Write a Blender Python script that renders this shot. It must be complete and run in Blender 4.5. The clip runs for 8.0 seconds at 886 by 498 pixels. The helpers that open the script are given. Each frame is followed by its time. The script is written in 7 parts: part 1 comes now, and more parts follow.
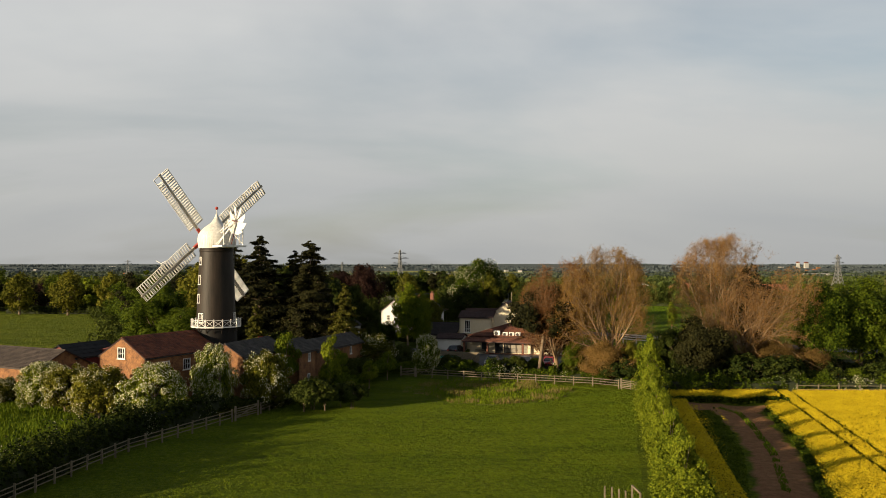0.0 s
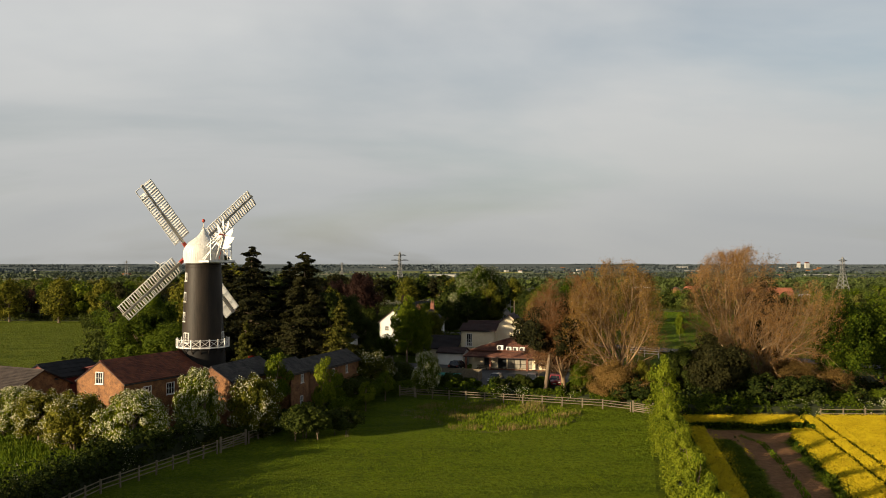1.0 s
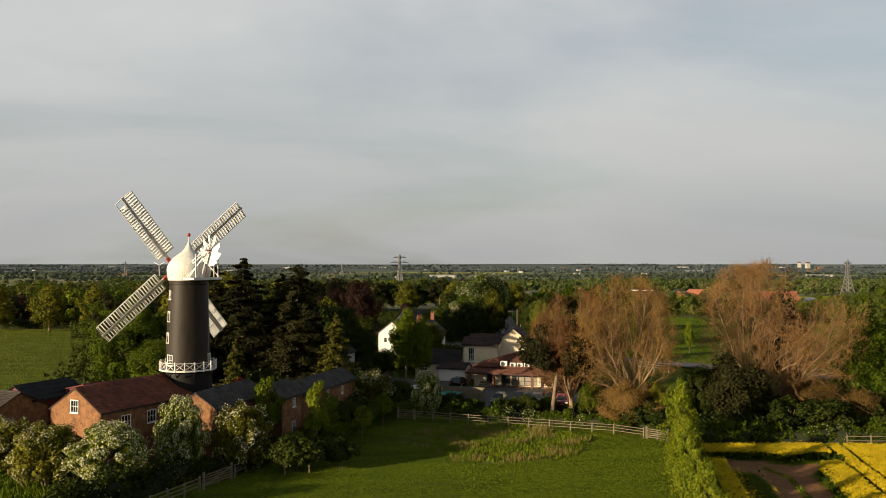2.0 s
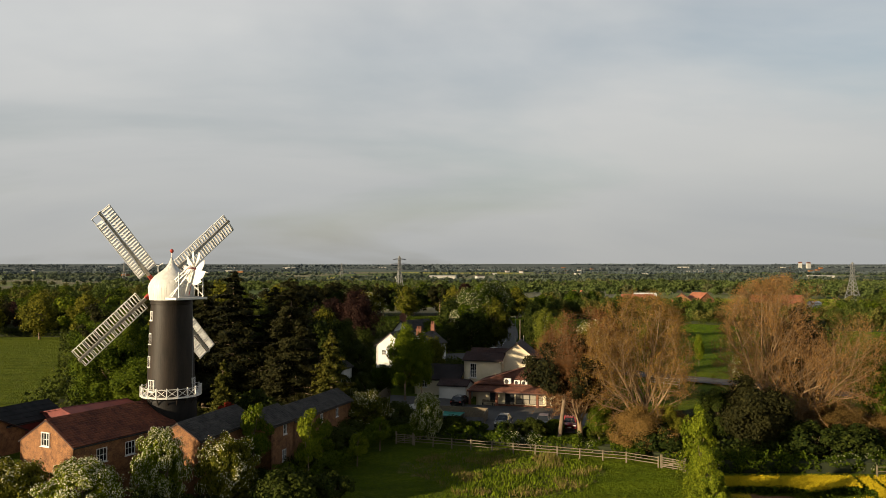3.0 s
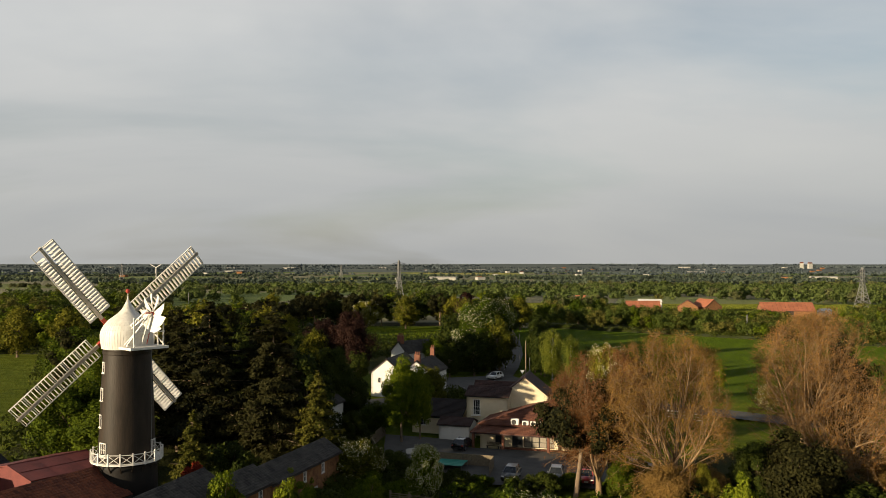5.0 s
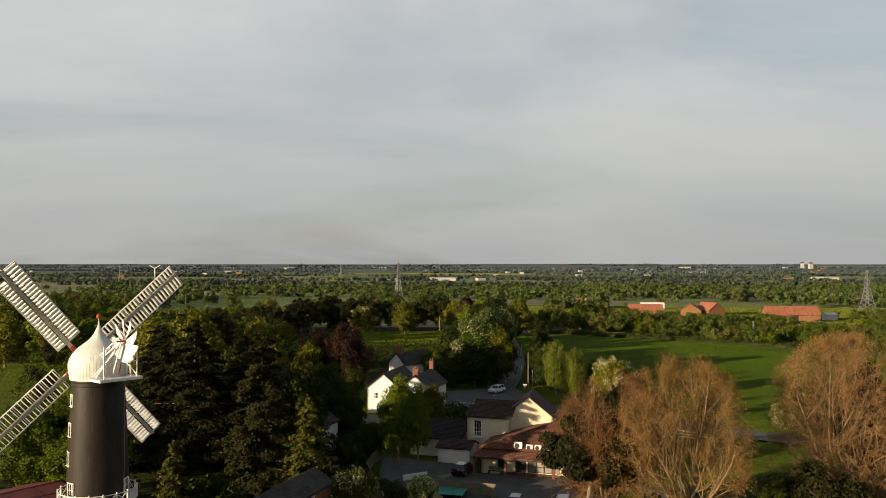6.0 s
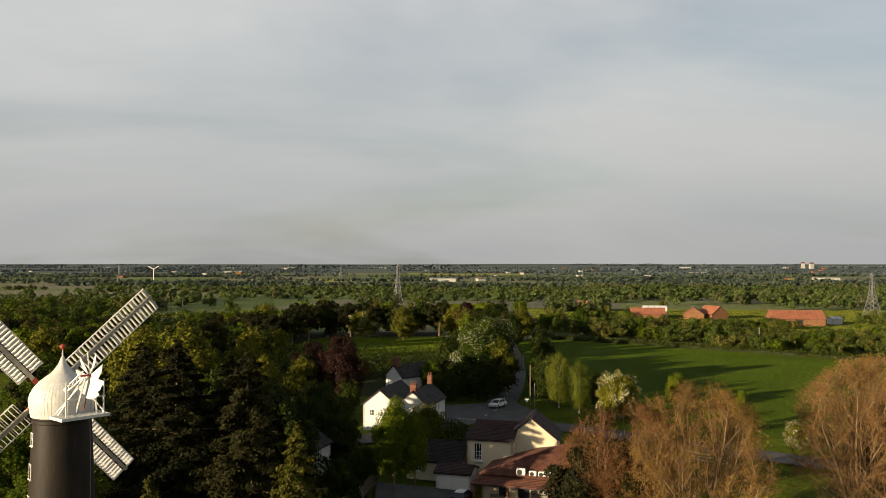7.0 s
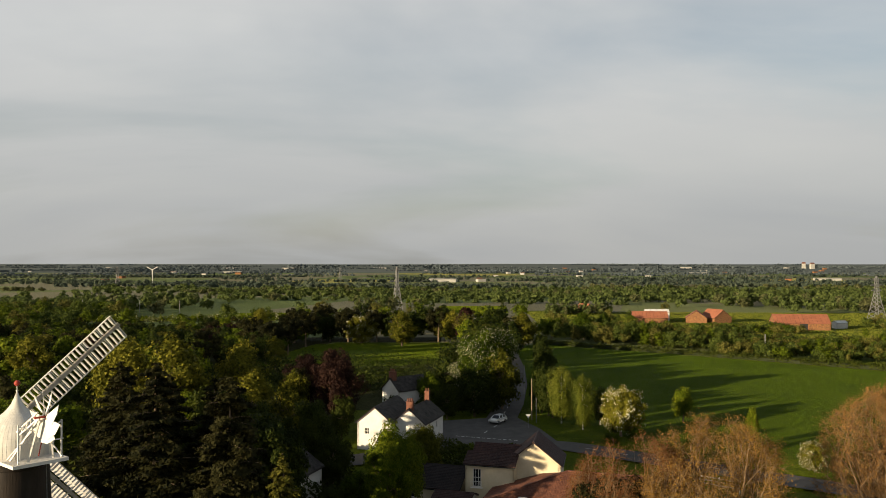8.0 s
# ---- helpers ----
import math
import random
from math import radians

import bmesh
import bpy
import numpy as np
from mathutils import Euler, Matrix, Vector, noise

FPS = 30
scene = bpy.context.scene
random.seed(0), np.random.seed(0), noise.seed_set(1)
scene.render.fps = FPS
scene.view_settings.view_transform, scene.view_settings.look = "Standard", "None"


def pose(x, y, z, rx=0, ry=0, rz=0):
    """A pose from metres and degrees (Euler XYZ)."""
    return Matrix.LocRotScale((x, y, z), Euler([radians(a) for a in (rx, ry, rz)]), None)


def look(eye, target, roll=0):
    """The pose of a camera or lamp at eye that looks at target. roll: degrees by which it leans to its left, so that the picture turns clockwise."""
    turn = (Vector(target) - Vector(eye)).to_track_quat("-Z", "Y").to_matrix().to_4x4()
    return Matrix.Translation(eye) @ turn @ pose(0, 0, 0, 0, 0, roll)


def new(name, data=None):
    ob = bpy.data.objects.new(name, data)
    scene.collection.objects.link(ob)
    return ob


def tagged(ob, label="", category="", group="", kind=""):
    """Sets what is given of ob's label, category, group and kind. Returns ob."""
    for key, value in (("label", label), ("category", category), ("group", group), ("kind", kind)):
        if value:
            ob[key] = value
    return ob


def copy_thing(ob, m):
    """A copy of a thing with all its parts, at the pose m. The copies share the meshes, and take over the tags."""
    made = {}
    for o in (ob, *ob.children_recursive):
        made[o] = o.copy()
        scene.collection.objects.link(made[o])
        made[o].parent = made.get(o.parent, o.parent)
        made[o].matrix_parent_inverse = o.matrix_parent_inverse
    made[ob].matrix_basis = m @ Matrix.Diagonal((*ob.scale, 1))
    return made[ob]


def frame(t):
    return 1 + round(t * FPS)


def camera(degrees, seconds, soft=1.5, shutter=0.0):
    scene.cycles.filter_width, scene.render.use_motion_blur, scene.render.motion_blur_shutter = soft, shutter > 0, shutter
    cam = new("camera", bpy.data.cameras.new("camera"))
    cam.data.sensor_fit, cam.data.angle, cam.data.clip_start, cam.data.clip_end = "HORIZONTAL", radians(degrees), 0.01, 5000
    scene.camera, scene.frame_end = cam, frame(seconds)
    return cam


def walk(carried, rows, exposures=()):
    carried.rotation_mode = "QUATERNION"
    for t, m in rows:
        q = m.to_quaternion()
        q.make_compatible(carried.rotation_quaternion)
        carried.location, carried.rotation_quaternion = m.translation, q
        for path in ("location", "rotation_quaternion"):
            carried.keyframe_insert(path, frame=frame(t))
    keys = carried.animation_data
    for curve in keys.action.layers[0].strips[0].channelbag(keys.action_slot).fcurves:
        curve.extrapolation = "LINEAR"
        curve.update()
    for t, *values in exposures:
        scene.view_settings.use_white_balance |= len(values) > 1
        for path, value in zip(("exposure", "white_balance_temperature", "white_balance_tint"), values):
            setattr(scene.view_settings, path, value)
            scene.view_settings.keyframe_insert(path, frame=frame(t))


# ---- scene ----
# camera: a steady climbing glide over the meadow towards the mill and the inn
cam = camera(56.0, 8.0, soft=0.85)


def eye(t):
    return pose(-0.1058 * t - 0.01315 * t * t + 0.00405 * t ** 3, 6.4 * t - 0.01624 * t * t, 17.0 + 2.00486 * t - 0.004035 * t * t,
                90.971 - 0.0243 * t, 0, 0.0087 * t)


walk(cam, [(t / 2, eye(t / 2)) for t in range(17)])

# light: low evening sun from behind and to one side, thin high cloud
SUN_EL, SUN_AZ = 9.8, 235.5
sun = new("sun", bpy.data.lights.new("sun", "SUN"))
sun.data.energy, sun.data.angle, sun.data.color = 4.7, radians(0.6), (1.0, 0.80, 0.53)
to_sun = Vector((math.sin(radians(SUN_AZ)) * math.cos(radians(SUN_EL)), math.cos(radians(SUN_AZ)) * math.cos(radians(SUN_EL)), math.sin(radians(SUN_EL))))
sun.matrix_world = look(to_sun * 200, (0, 0, 0))
scene.view_settings.exposure = 1.15

world = bpy.data.worlds.new("sky")
scene.world = world
world.use_nodes = True
wt = world.node_tree
wt.nodes.clear()


def wn(kind, **kw):
    n = wt.nodes.new(kind)
    for k, v in kw.items():
        n.inputs[k].default_value = v
    return n


sky = wt.nodes.new("ShaderNodeTexSky")
sky.sky_type, sky.sun_disc = "NISHITA", False
sky.sun_elevation, sky.sun_rotation = radians(SUN_EL), radians(SUN_AZ)
sky.air_density, sky.dust_density, sky.ozone_density = 1.0, 1.5, 1.5
coord = wt.nodes.new("ShaderNodeTexCoord")
sep = wt.nodes.new("ShaderNodeSeparateXYZ")
wt.links.new(coord.outputs["Generated"], sep.inputs[0])
height = wn("ShaderNodeMath")
height.operation = "MAXIMUM"
wt.links.new(sep.outputs[2], height.inputs[0])
height.inputs[1].default_value = 0.0
lift = wn("ShaderNodeMath")
lift.operation = "ADD"
lift.inputs[1].default_value = 0.30
wt.links.new(height.outputs[0], lift.inputs[0])
flat = wt.nodes.new("ShaderNodeVectorMath")
flat.operation = "DIVIDE"
wt.links.new(coord.outputs["Generated"], flat.inputs[0])
wt.links.new(lift.outputs[0], flat.inputs[1])
stretch = wt.nodes.new("ShaderNodeMapping")
stretch.inputs["Scale"].default_value = (0.55, 0.9, 0.0)
stretch.inputs["Rotation"].default_value = (0, 0, radians(-16))
wt.links.new(flat.outputs[0], stretch.inputs[0])
clouds = wn("ShaderNodeTexNoise", Scale=1.25, Detail=6.0, Roughness=0.5, Distortion=0.4)
wt.links.new(stretch.outputs[0], clouds.inputs["Vector"])
cover = wt.nodes.new("ShaderNodeValToRGB")
cover.color_ramp.elements[0].position, cover.color_ramp.elements[0].color = 0.28, (0.42, 0.42, 0.42, 1)
cover.color_ramp.elements[1].position, cover.color_ramp.elements[1].color = 0.52, (0.97, 0.97, 0.97, 1)
wt.links.new(clouds.outputs["Fac"], cover.inputs[0])
shades = wn("ShaderNodeTexNoise", Scale=1.7, Detail=5.0, Roughness=0.48, Distortion=0.5)
wt.links.new(stretch.outputs[0], shades.inputs["Vector"])
tone = wt.nodes.new("ShaderNodeValToRGB")
tone.color_ramp.elements[0].position, tone.color_ramp.elements[0].color = 0.25, (0.305, 0.313, 0.318, 1)
tone.color_ramp.elements[1].position, tone.color_ramp.elements[1].color = 0.75, (0.368, 0.368, 0.358, 1)
wt.links.new(shades.outputs["Fac"], tone.inputs[0])
haze = wt.nodes.new("ShaderNodeValToRGB")
haze.color_ramp.elements[0].position, haze.color_ramp.elements[0].color = 0.0, (0.70, 0.70, 0.69, 1)
haze.color_ramp.elements[1].position, haze.color_ramp.elements[1].color = 0.24, (1.0, 1.0, 1.0, 1)
wt.links.new(height.outputs[0], haze.inputs[0])
mul = wt.nodes.new("ShaderNodeMix")
mul.data_type, mul.blend_type = "RGBA", "MULTIPLY"
mul.inputs[0].default_value = 1.0
wt.links.new(tone.outputs[0], mul.inputs[6])
wt.links.new(haze.outputs[0], mul.inputs[7])
bg_sky = wn("ShaderNodeBackground", Strength=0.05)
bg_cloud = wn("ShaderNodeBackground", Strength=0.84)
wt.links.new(sky.outputs[0], bg_sky.inputs[0])
wt.links.new(mul.outputs[2], bg_cloud.inputs[0])
both = wt.nodes.new("ShaderNodeMixShader")
thin = wt.nodes.new("ShaderNodeMapRange")
thin.inputs["From Min"].default_value, thin.inputs["From Max"].default_value = 0.36, 0.80
thin.inputs["To Min"].default_value, thin.inputs["To Max"].default_value = 1.0, 0.2
wt.links.new(height.outputs[0], thin.inputs[0])
veil = wn("ShaderNodeMath")
veil.operation = "MULTIPLY"
wt.links.new(cover.outputs[0], veil.inputs[0])
wt.links.new(thin.outputs[0], veil.inputs[1])
wt.links.new(veil.outputs[0], both.inputs[0])
wt.links.new(bg_sky.outputs[0], both.inputs[1])
wt.links.new(bg_cloud.outputs[0], both.inputs[2])
wt.links.new(both.outputs[0], wt.nodes.new("ShaderNodeOutputWorld").inputs[0])

# ---- materials ----
MATS = {}


def mat(name, a, b, scale=3.0, rough=0.8, bump=0.0, bump_scale=None, metal=0.0, fine=0.25, island=0.0, translucent=0.0, thing=0.0, spec=0.3, stretch=(1, 1, 1), coat=0.0):
    """Two-tone procedural surface: broad stains and fine grain, with optional relief and differences between pieces."""
    if name in MATS:
        return MATS[name]
    m = bpy.data.materials.new(name)
    m.use_nodes = True
    nt = m.node_tree
    nt.nodes.clear()
    L = nt.links.new
    out = nt.nodes.new("ShaderNodeOutputMaterial")
    bs = nt.nodes.new("ShaderNodeBsdfPrincipled")
    bs.inputs["Roughness"].default_value, bs.inputs["Metallic"].default_value = rough, metal
    bs.inputs["Specular IOR Level"].default_value = spec
    bs.inputs["Coat Weight"].default_value = coat
    geo = nt.nodes.new("ShaderNodeNewGeometry")
    mp = nt.nodes.new("ShaderNodeMapping")
    mp.inputs["Scale"].default_value = stretch
    L(geo.outputs["Position"], mp.inputs[0])
    n1 = nt.nodes.new("ShaderNodeTexNoise")
    n1.inputs["Scale"].default_value, n1.inputs["Detail"].default_value, n1.inputs["Roughness"].default_value = scale, 5.0, 0.6
    L(mp.outputs[0], n1.inputs["Vector"])
    n2 = nt.nodes.new("ShaderNodeTexNoise")
    n2.inputs["Scale"].default_value, n2.inputs["Detail"].default_value = scale * 9.0, 3.0
    L(mp.outputs[0], n2.inputs["Vector"])
    fac = nt.nodes.new("ShaderNodeMath")
    fac.operation = "MULTIPLY_ADD"
    L(n2.outputs["Fac"], fac.inputs[0])
    fac.inputs[1].default_value = fine
    L(n1.outputs["Fac"], fac.inputs[2])
    last = fac.outputs[0]
    shift = -fine / 2
    for weight, source in ((island, geo.outputs["Random Per Island"]), (thing, None)):
        if weight:
            if source is None:
                source = nt.nodes.new("ShaderNodeObjectInfo").outputs["Random"]
            add = nt.nodes.new("ShaderNodeMath")
            add.operation = "MULTIPLY_ADD"
            L(source, add.inputs[0])
            add.inputs[1].default_value = weight
            L(last, add.inputs[2])
            last, shift = add.outputs[0], shift - weight / 2
    cr = nt.nodes.new("ShaderNodeMapRange")
    cr.inputs["From Min"].default_value, cr.inputs["From Max"].default_value = 0.25 - shift, 0.75 - shift
    L(last, cr.inputs[0])
    mix = nt.nodes.new("ShaderNodeMix")
    mix.data_type = "RGBA"
    mix.inputs[6].default_value, mix.inputs[7].default_value = (*a, 1), (*b, 1)
    L(cr.outputs[0], mix.inputs[0])
    L(mix.outputs[2], bs.inputs["Base Color"])
    if bump:
        bn = nt.nodes.new("ShaderNodeTexNoise")
        bn.inputs["Scale"].default_value, bn.inputs["Detail"].default_value = bump_scale or scale * 6, 4.0
        L(mp.outputs[0], bn.inputs["Vector"])
        bp = nt.nodes.new("ShaderNodeBump")
        bp.inputs["Strength"].default_value, bp.inputs["Distance"].default_value = 1.0, bump
        L(bn.outputs["Fac"], bp.inputs["Height"])
        L(bp.outputs[0], bs.inputs["Normal"])
    if translucent:
        tr = nt.nodes.new("ShaderNodeBsdfTranslucent")
        L(mix.outputs[2], tr.inputs[0])
        ms = nt.nodes.new("ShaderNodeMixShader")
        ms.inputs[0].default_value = translucent
        L(bs.outputs[0], ms.inputs[1])
        L(tr.outputs[0], ms.inputs[2])
        L(ms.outputs[0], out.inputs[0])
    else:
        L(bs.outputs[0], out.inputs[0])
    MATS[name] = m
    return m


def leaf_mat(name, a, b):
    return mat(name, a, b, scale=0.35, rough=0.75, fine=0.1, island=0.55, translucent=0.2, thing=0.35, spec=0.06)


LEAF_GREEN = leaf_mat("leaf_green", (0.016, 0.031, 0.0015), (0.070, 0.094, 0.005))
LEAF_FRESH = leaf_mat("leaf_fresh", (0.045, 0.070, 0.003), (0.145, 0.165, 0.009))
LEAF_DARK = leaf_mat("leaf_dark", (0.012, 0.020, 0.003), (0.042, 0.052, 0.007))
LEAF_NEEDLE = leaf_mat("leaf_needle", (0.006, 0.008, 0.003), (0.026, 0.025, 0.007))
LEAF_OLIVE = leaf_mat("leaf_olive", (0.028, 0.032, 0.004), (0.095, 0.088, 0.013))
LEAF_MAY = leaf_mat("leaf_may", (0.036, 0.042, 0.003), (0.150, 0.140, 0.014))
LEAF_COPPER = leaf_mat("leaf_copper", (0.011, 0.006, 0.005), (0.034, 0.016, 0.011))
LEAF_GOLD = leaf_mat("leaf_gold", (0.120, 0.066, 0.012), (0.280, 0.160, 0.034))
LEAF_BIRCH = leaf_mat("leaf_birch", (0.046, 0.060, 0.006), (0.135, 0.145, 0.018))
LEAF_BUD = leaf_mat("leaf_bud", (0.125, 0.066, 0.018), (0.285, 0.150, 0.044))
BLOSSOM = leaf_mat("blossom_white", (0.42, 0.40, 0.26), (0.70, 0.66, 0.48))
# leaves of far trees, greyed: haze mixed into the colour
LEAF_HAZED_PALE = leaf_mat("leaf_hazed_pale", (0.042, 0.058, 0.040), (0.080, 0.098, 0.064))
LEAF_HAZED_DARK = leaf_mat("leaf_hazed_dark", (0.032, 0.046, 0.036), (0.064, 0.080, 0.058))
RAPE = mat("rape_yellow", (0.38, 0.28, 0.010), (0.62, 0.47, 0.016), scale=0.5, rough=0.8, fine=0.3, island=0.2, translucent=0.25, spec=0.06)
BARK = mat("bark", (0.085, 0.060, 0.040), (0.190, 0.140, 0.090), scale=2.5, rough=0.9, bump=0.03)
BARK_PALE = mat("bark_pale", (0.115, 0.074, 0.040), (0.26, 0.176, 0.095), scale=2.5, rough=0.9, bump=0.02)
BARK_TWIG = mat("bark_twig", (0.080, 0.048, 0.020), (0.190, 0.118, 0.050), scale=2.5, rough=0.9)
LEAF_BROWN = leaf_mat("leaf_brown", (0.070, 0.044, 0.012), (0.185, 0.112, 0.032))
LEAF_RUST = leaf_mat("leaf_rust", (0.070, 0.028, 0.009), (0.170, 0.072, 0.022))
BARK_WHITE = mat("bark_birch", (0.30, 0.28, 0.25), (0.65, 0.63, 0.58), scale=4, rough=0.8)
WOOD = mat("weathered_wood", (0.085, 0.068, 0.045), (0.19, 0.155, 0.10), scale=4, rough=0.85, bump=0.01)
WHITE = mat("white_paint", (0.52, 0.50, 0.46), (0.66, 0.65, 0.61), scale=1.5, rough=0.5)
CAP_WHITE = mat("cap_white", (0.46, 0.45, 0.41), (0.62, 0.61, 0.57), scale=0.9, rough=0.55, stretch=(3, 3, 0.5))
TAR = mat("black_tar", (0.009, 0.007, 0.005), (0.028, 0.020, 0.014), scale=0.7, rough=0.55, spec=0.2, bump=0.012, bump_scale=6, stretch=(2, 2, 0.5))
# darker black for the tower below the gallery
TAR_DARK = mat("deep_black_tar", (0.005, 0.005, 0.005), (0.014, 0.012, 0.010), scale=0.7, rough=0.6, spec=0.15, bump=0.012, bump_scale=6)
GREY_WOOD = mat("greyed_paint", (0.26, 0.23, 0.18), (0.48, 0.44, 0.37), scale=2.0, rough=0.8)
RED = mat("red_paint", (0.24, 0.03, 0.02), (0.36, 0.05, 0.03), scale=3, rough=0.5)
BRICK = mat("brick", (0.072, 0.033, 0.017), (0.27, 0.130, 0.052), scale=1.5, rough=0.9, bump=0.012, bump_scale=14, fine=1.1)
RENDER = mat("cream_render", (0.50, 0.43, 0.29), (0.62, 0.55, 0.39), scale=0.6, rough=0.85, bump=0.004)
RENDER_W = mat("white_render", (0.50, 0.49, 0.45), (0.62, 0.61, 0.57), scale=0.6, rough=0.85, bump=0.004)
PANTILE = mat("clay_tile_dark", (0.058, 0.018, 0.011), (0.185, 0.058, 0.028), scale=1.2, rough=0.8, fine=0.7, island=0.25)
TERRACOTTA = mat("terracotta_tile", (0.075, 0.028, 0.018), (0.155, 0.062, 0.036), scale=0.9, rough=0.8, fine=0.7, island=0.25)
ORANGE_TILE = mat("orange_tile", (0.20, 0.070, 0.036), (0.31, 0.115, 0.060), scale=0.3, rough=0.85, fine=0.4)
BROWN_TILE = mat("brown_tile", (0.020, 0.011, 0.010), (0.055, 0.027, 0.022), scale=0.9, rough=0.75, fine=0.7, island=0.25)
DARK_TILE = mat("dark_brown_tile", (0.010, 0.008, 0.008), (0.028, 0.020, 0.018), scale=0.9, rough=0.8, fine=0.7, island=0.25)
OLD_TILE = mat("old_brown_tile", (0.026, 0.020, 0.017), (0.070, 0.054, 0.045), scale=0.9, rough=0.85, fine=0.6, island=0.25)
SLATE = mat("slate", (0.024, 0.023, 0.022), (0.075, 0.068, 0.060), scale=0.9, rough=0.75, spec=0.12, fine=0.7, island=0.25)
RED_SHEET = mat("red_sheet_roof", (0.085, 0.020, 0.018), (0.150, 0.036, 0.030), scale=0.7, rough=0.7, fine=0.5)
BLACK_SHEET = mat("black_felt_roof", (0.012, 0.013, 0.014), (0.03, 0.03, 0.03), scale=0.8, rough=0.85, spec=0.1)
FAR_PALE = mat("far_pale_wall", (0.22, 0.22, 0.20), (0.36, 0.35, 0.32), scale=0.05, rough=0.9)
GLASS = mat("dark_glass", (0.010, 0.012, 0.014), (0.025, 0.028, 0.030), scale=1, rough=0.08, spec=0.6)
DARK = mat("dark_frame", (0.012, 0.012, 0.012), (0.03, 0.03, 0.028), scale=2, rough=0.5)
STEEL = mat("galvanised_steel", (0.10, 0.105, 0.105), (0.19, 0.19, 0.185), scale=2, rough=0.6)
ASPHALT = mat("asphalt", (0.044, 0.042, 0.039), (0.086, 0.081, 0.074), scale=0.5, rough=0.9, bump=0.01, bump_scale=8)
BLIND = mat("pale_blind", (0.16, 0.145, 0.115), (0.26, 0.235, 0.19), scale=1.5, rough=0.8, stretch=(6, 6, 1))
LINE = mat("road_paint", (0.50, 0.50, 0.47), (0.70, 0.70, 0.66), scale=2, rough=0.7)
RUBBER = mat("rubber", (0.012, 0.012, 0.012), (0.025, 0.025, 0.025), scale=5, rough=0.8)
TEAL = mat("teal_cover", (0.02, 0.16, 0.12), (0.04, 0.24, 0.18), scale=1, rough=0.7)
# last plain and its copses: blue-grey haze put into the base colour
HAZED_PLAIN = mat("hazed_plain", (0.080, 0.098, 0.100), (0.145, 0.158, 0.140), scale=0.004, rough=0.95, fine=0.5, spec=0.0, stretch=(0.5, 2.2, 1))
HAZED_WOOD = mat("hazed_wood", (0.056, 0.072, 0.077), (0.082, 0.100, 0.102), scale=0.01, rough=0.95, spec=0.0)
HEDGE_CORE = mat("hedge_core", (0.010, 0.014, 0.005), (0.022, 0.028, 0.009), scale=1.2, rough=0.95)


# ---- mesh helpers ----
def mesh_of(name, verts, faces, material, smooth=False):
    me = bpy.data.meshes.new(name)
    me.from_pydata([tuple(v) for v in verts], [], faces)
    for mm in (material if isinstance(material, (list, tuple)) else [material]):
        me.materials.append(mm)
    if smooth:
        me.polygons.foreach_set("use_smooth", [True] * len(me.polygons))
    me.update()
    return me


def quads_mesh(name, verts, material):
    """A mesh of separate small faces out of an (n, corners, 3) array."""
    n, k = verts.shape[:2]
    me = bpy.data.meshes.new(name)
    me.vertices.add(n * k)
    me.vertices.foreach_set("co", np.ascontiguousarray(verts, dtype=np.float32).ravel())
    me.loops.add(n * k)
    me.loops.foreach_set("vertex_index", np.arange(n * k, dtype=np.int32))
    me.polygons.add(n)
    me.polygons.foreach_set("loop_start", np.arange(0, n * k, k, dtype=np.int32))
    me.polygons.foreach_set("loop_total", np.full(n, k, dtype=np.int32))
    me.materials.append(material)
    me.update(calc_edges=True)
    return me


def part(name, me, parent, label=""):
    """Links a mesh as one object under a thing or under a part."""
    ob = new(name, me)
    ob.parent = parent
    return tagged(ob, label)


def bm_part(name, bm, material, parent, label="", smooth=False):
    me = bpy.data.meshes.new(name)
    bm.to_mesh(me)
    bm.free()
    me.materials.append(material)
    if smooth:
        me.polygons.foreach_set("use_smooth", [True] * len(me.polygons))
    return part(name, me, parent, label)


def add_box(bm, lo, hi, m=None):
    vs = [bm.verts.new(Vector((x, y, z)) if m is None else m @ Vector((x, y, z))) for x in (lo[0], hi[0]) for y in (lo[1], hi[1]) for z in (lo[2], hi[2])]
    for f in ((0, 1, 3, 2), (4, 6, 7, 5), (0, 4, 5, 1), (2, 3, 7, 6), (0, 2, 6, 4), (1, 5, 7, 3)):
        bm.faces.new([vs[i] for i in f])


def add_beam(bm, a, b, w, h=None):
    """A square bar from a to b."""
    a, b = Vector(a), Vector(b)
    d = b - a
    m = Matrix.Translation(a) @ d.to_track_quat("Y", "Z").to_matrix().to_4x4()
    h = h or w
    add_box(bm, (-w / 2, 0, -h / 2), (w / 2, d.length, h / 2), m)


def box_mesh(name, lo, hi, material):
    bm = bmesh.new()
    add_box(bm, lo, hi)
    me = bpy.data.meshes.new(name)
    bm.to_mesh(me)
    bm.free()
    me.materials.append(material)
    return me


def lathe(bm, profile, sides, m=None):
    rings = []
    for r, z in profile:
        ring = []
        for k in range(sides):
            a = 2 * math.pi * k / sides
            v = Vector((r * math.cos(a), r * math.sin(a), z))
            ring.append(bm.verts.new(m @ v if m else v))
        rings.append(ring)
    for p, q in zip(rings, rings[1:]):
        for k in range(sides):
            bm.faces.new((p[k], p[(k + 1) % sides], q[(k + 1) % sides], q[k]))
    bm.faces.new(rings[0][::-1])
    bm.faces.new(rings[-1])


def thing(name, label, category, m=None, group="", kind=""):
    ob = new(name)
    ob.empty_display_size = 0.3
    if m is not None:
        ob.matrix_basis = m
    return tagged(ob, label, category, group, kind)


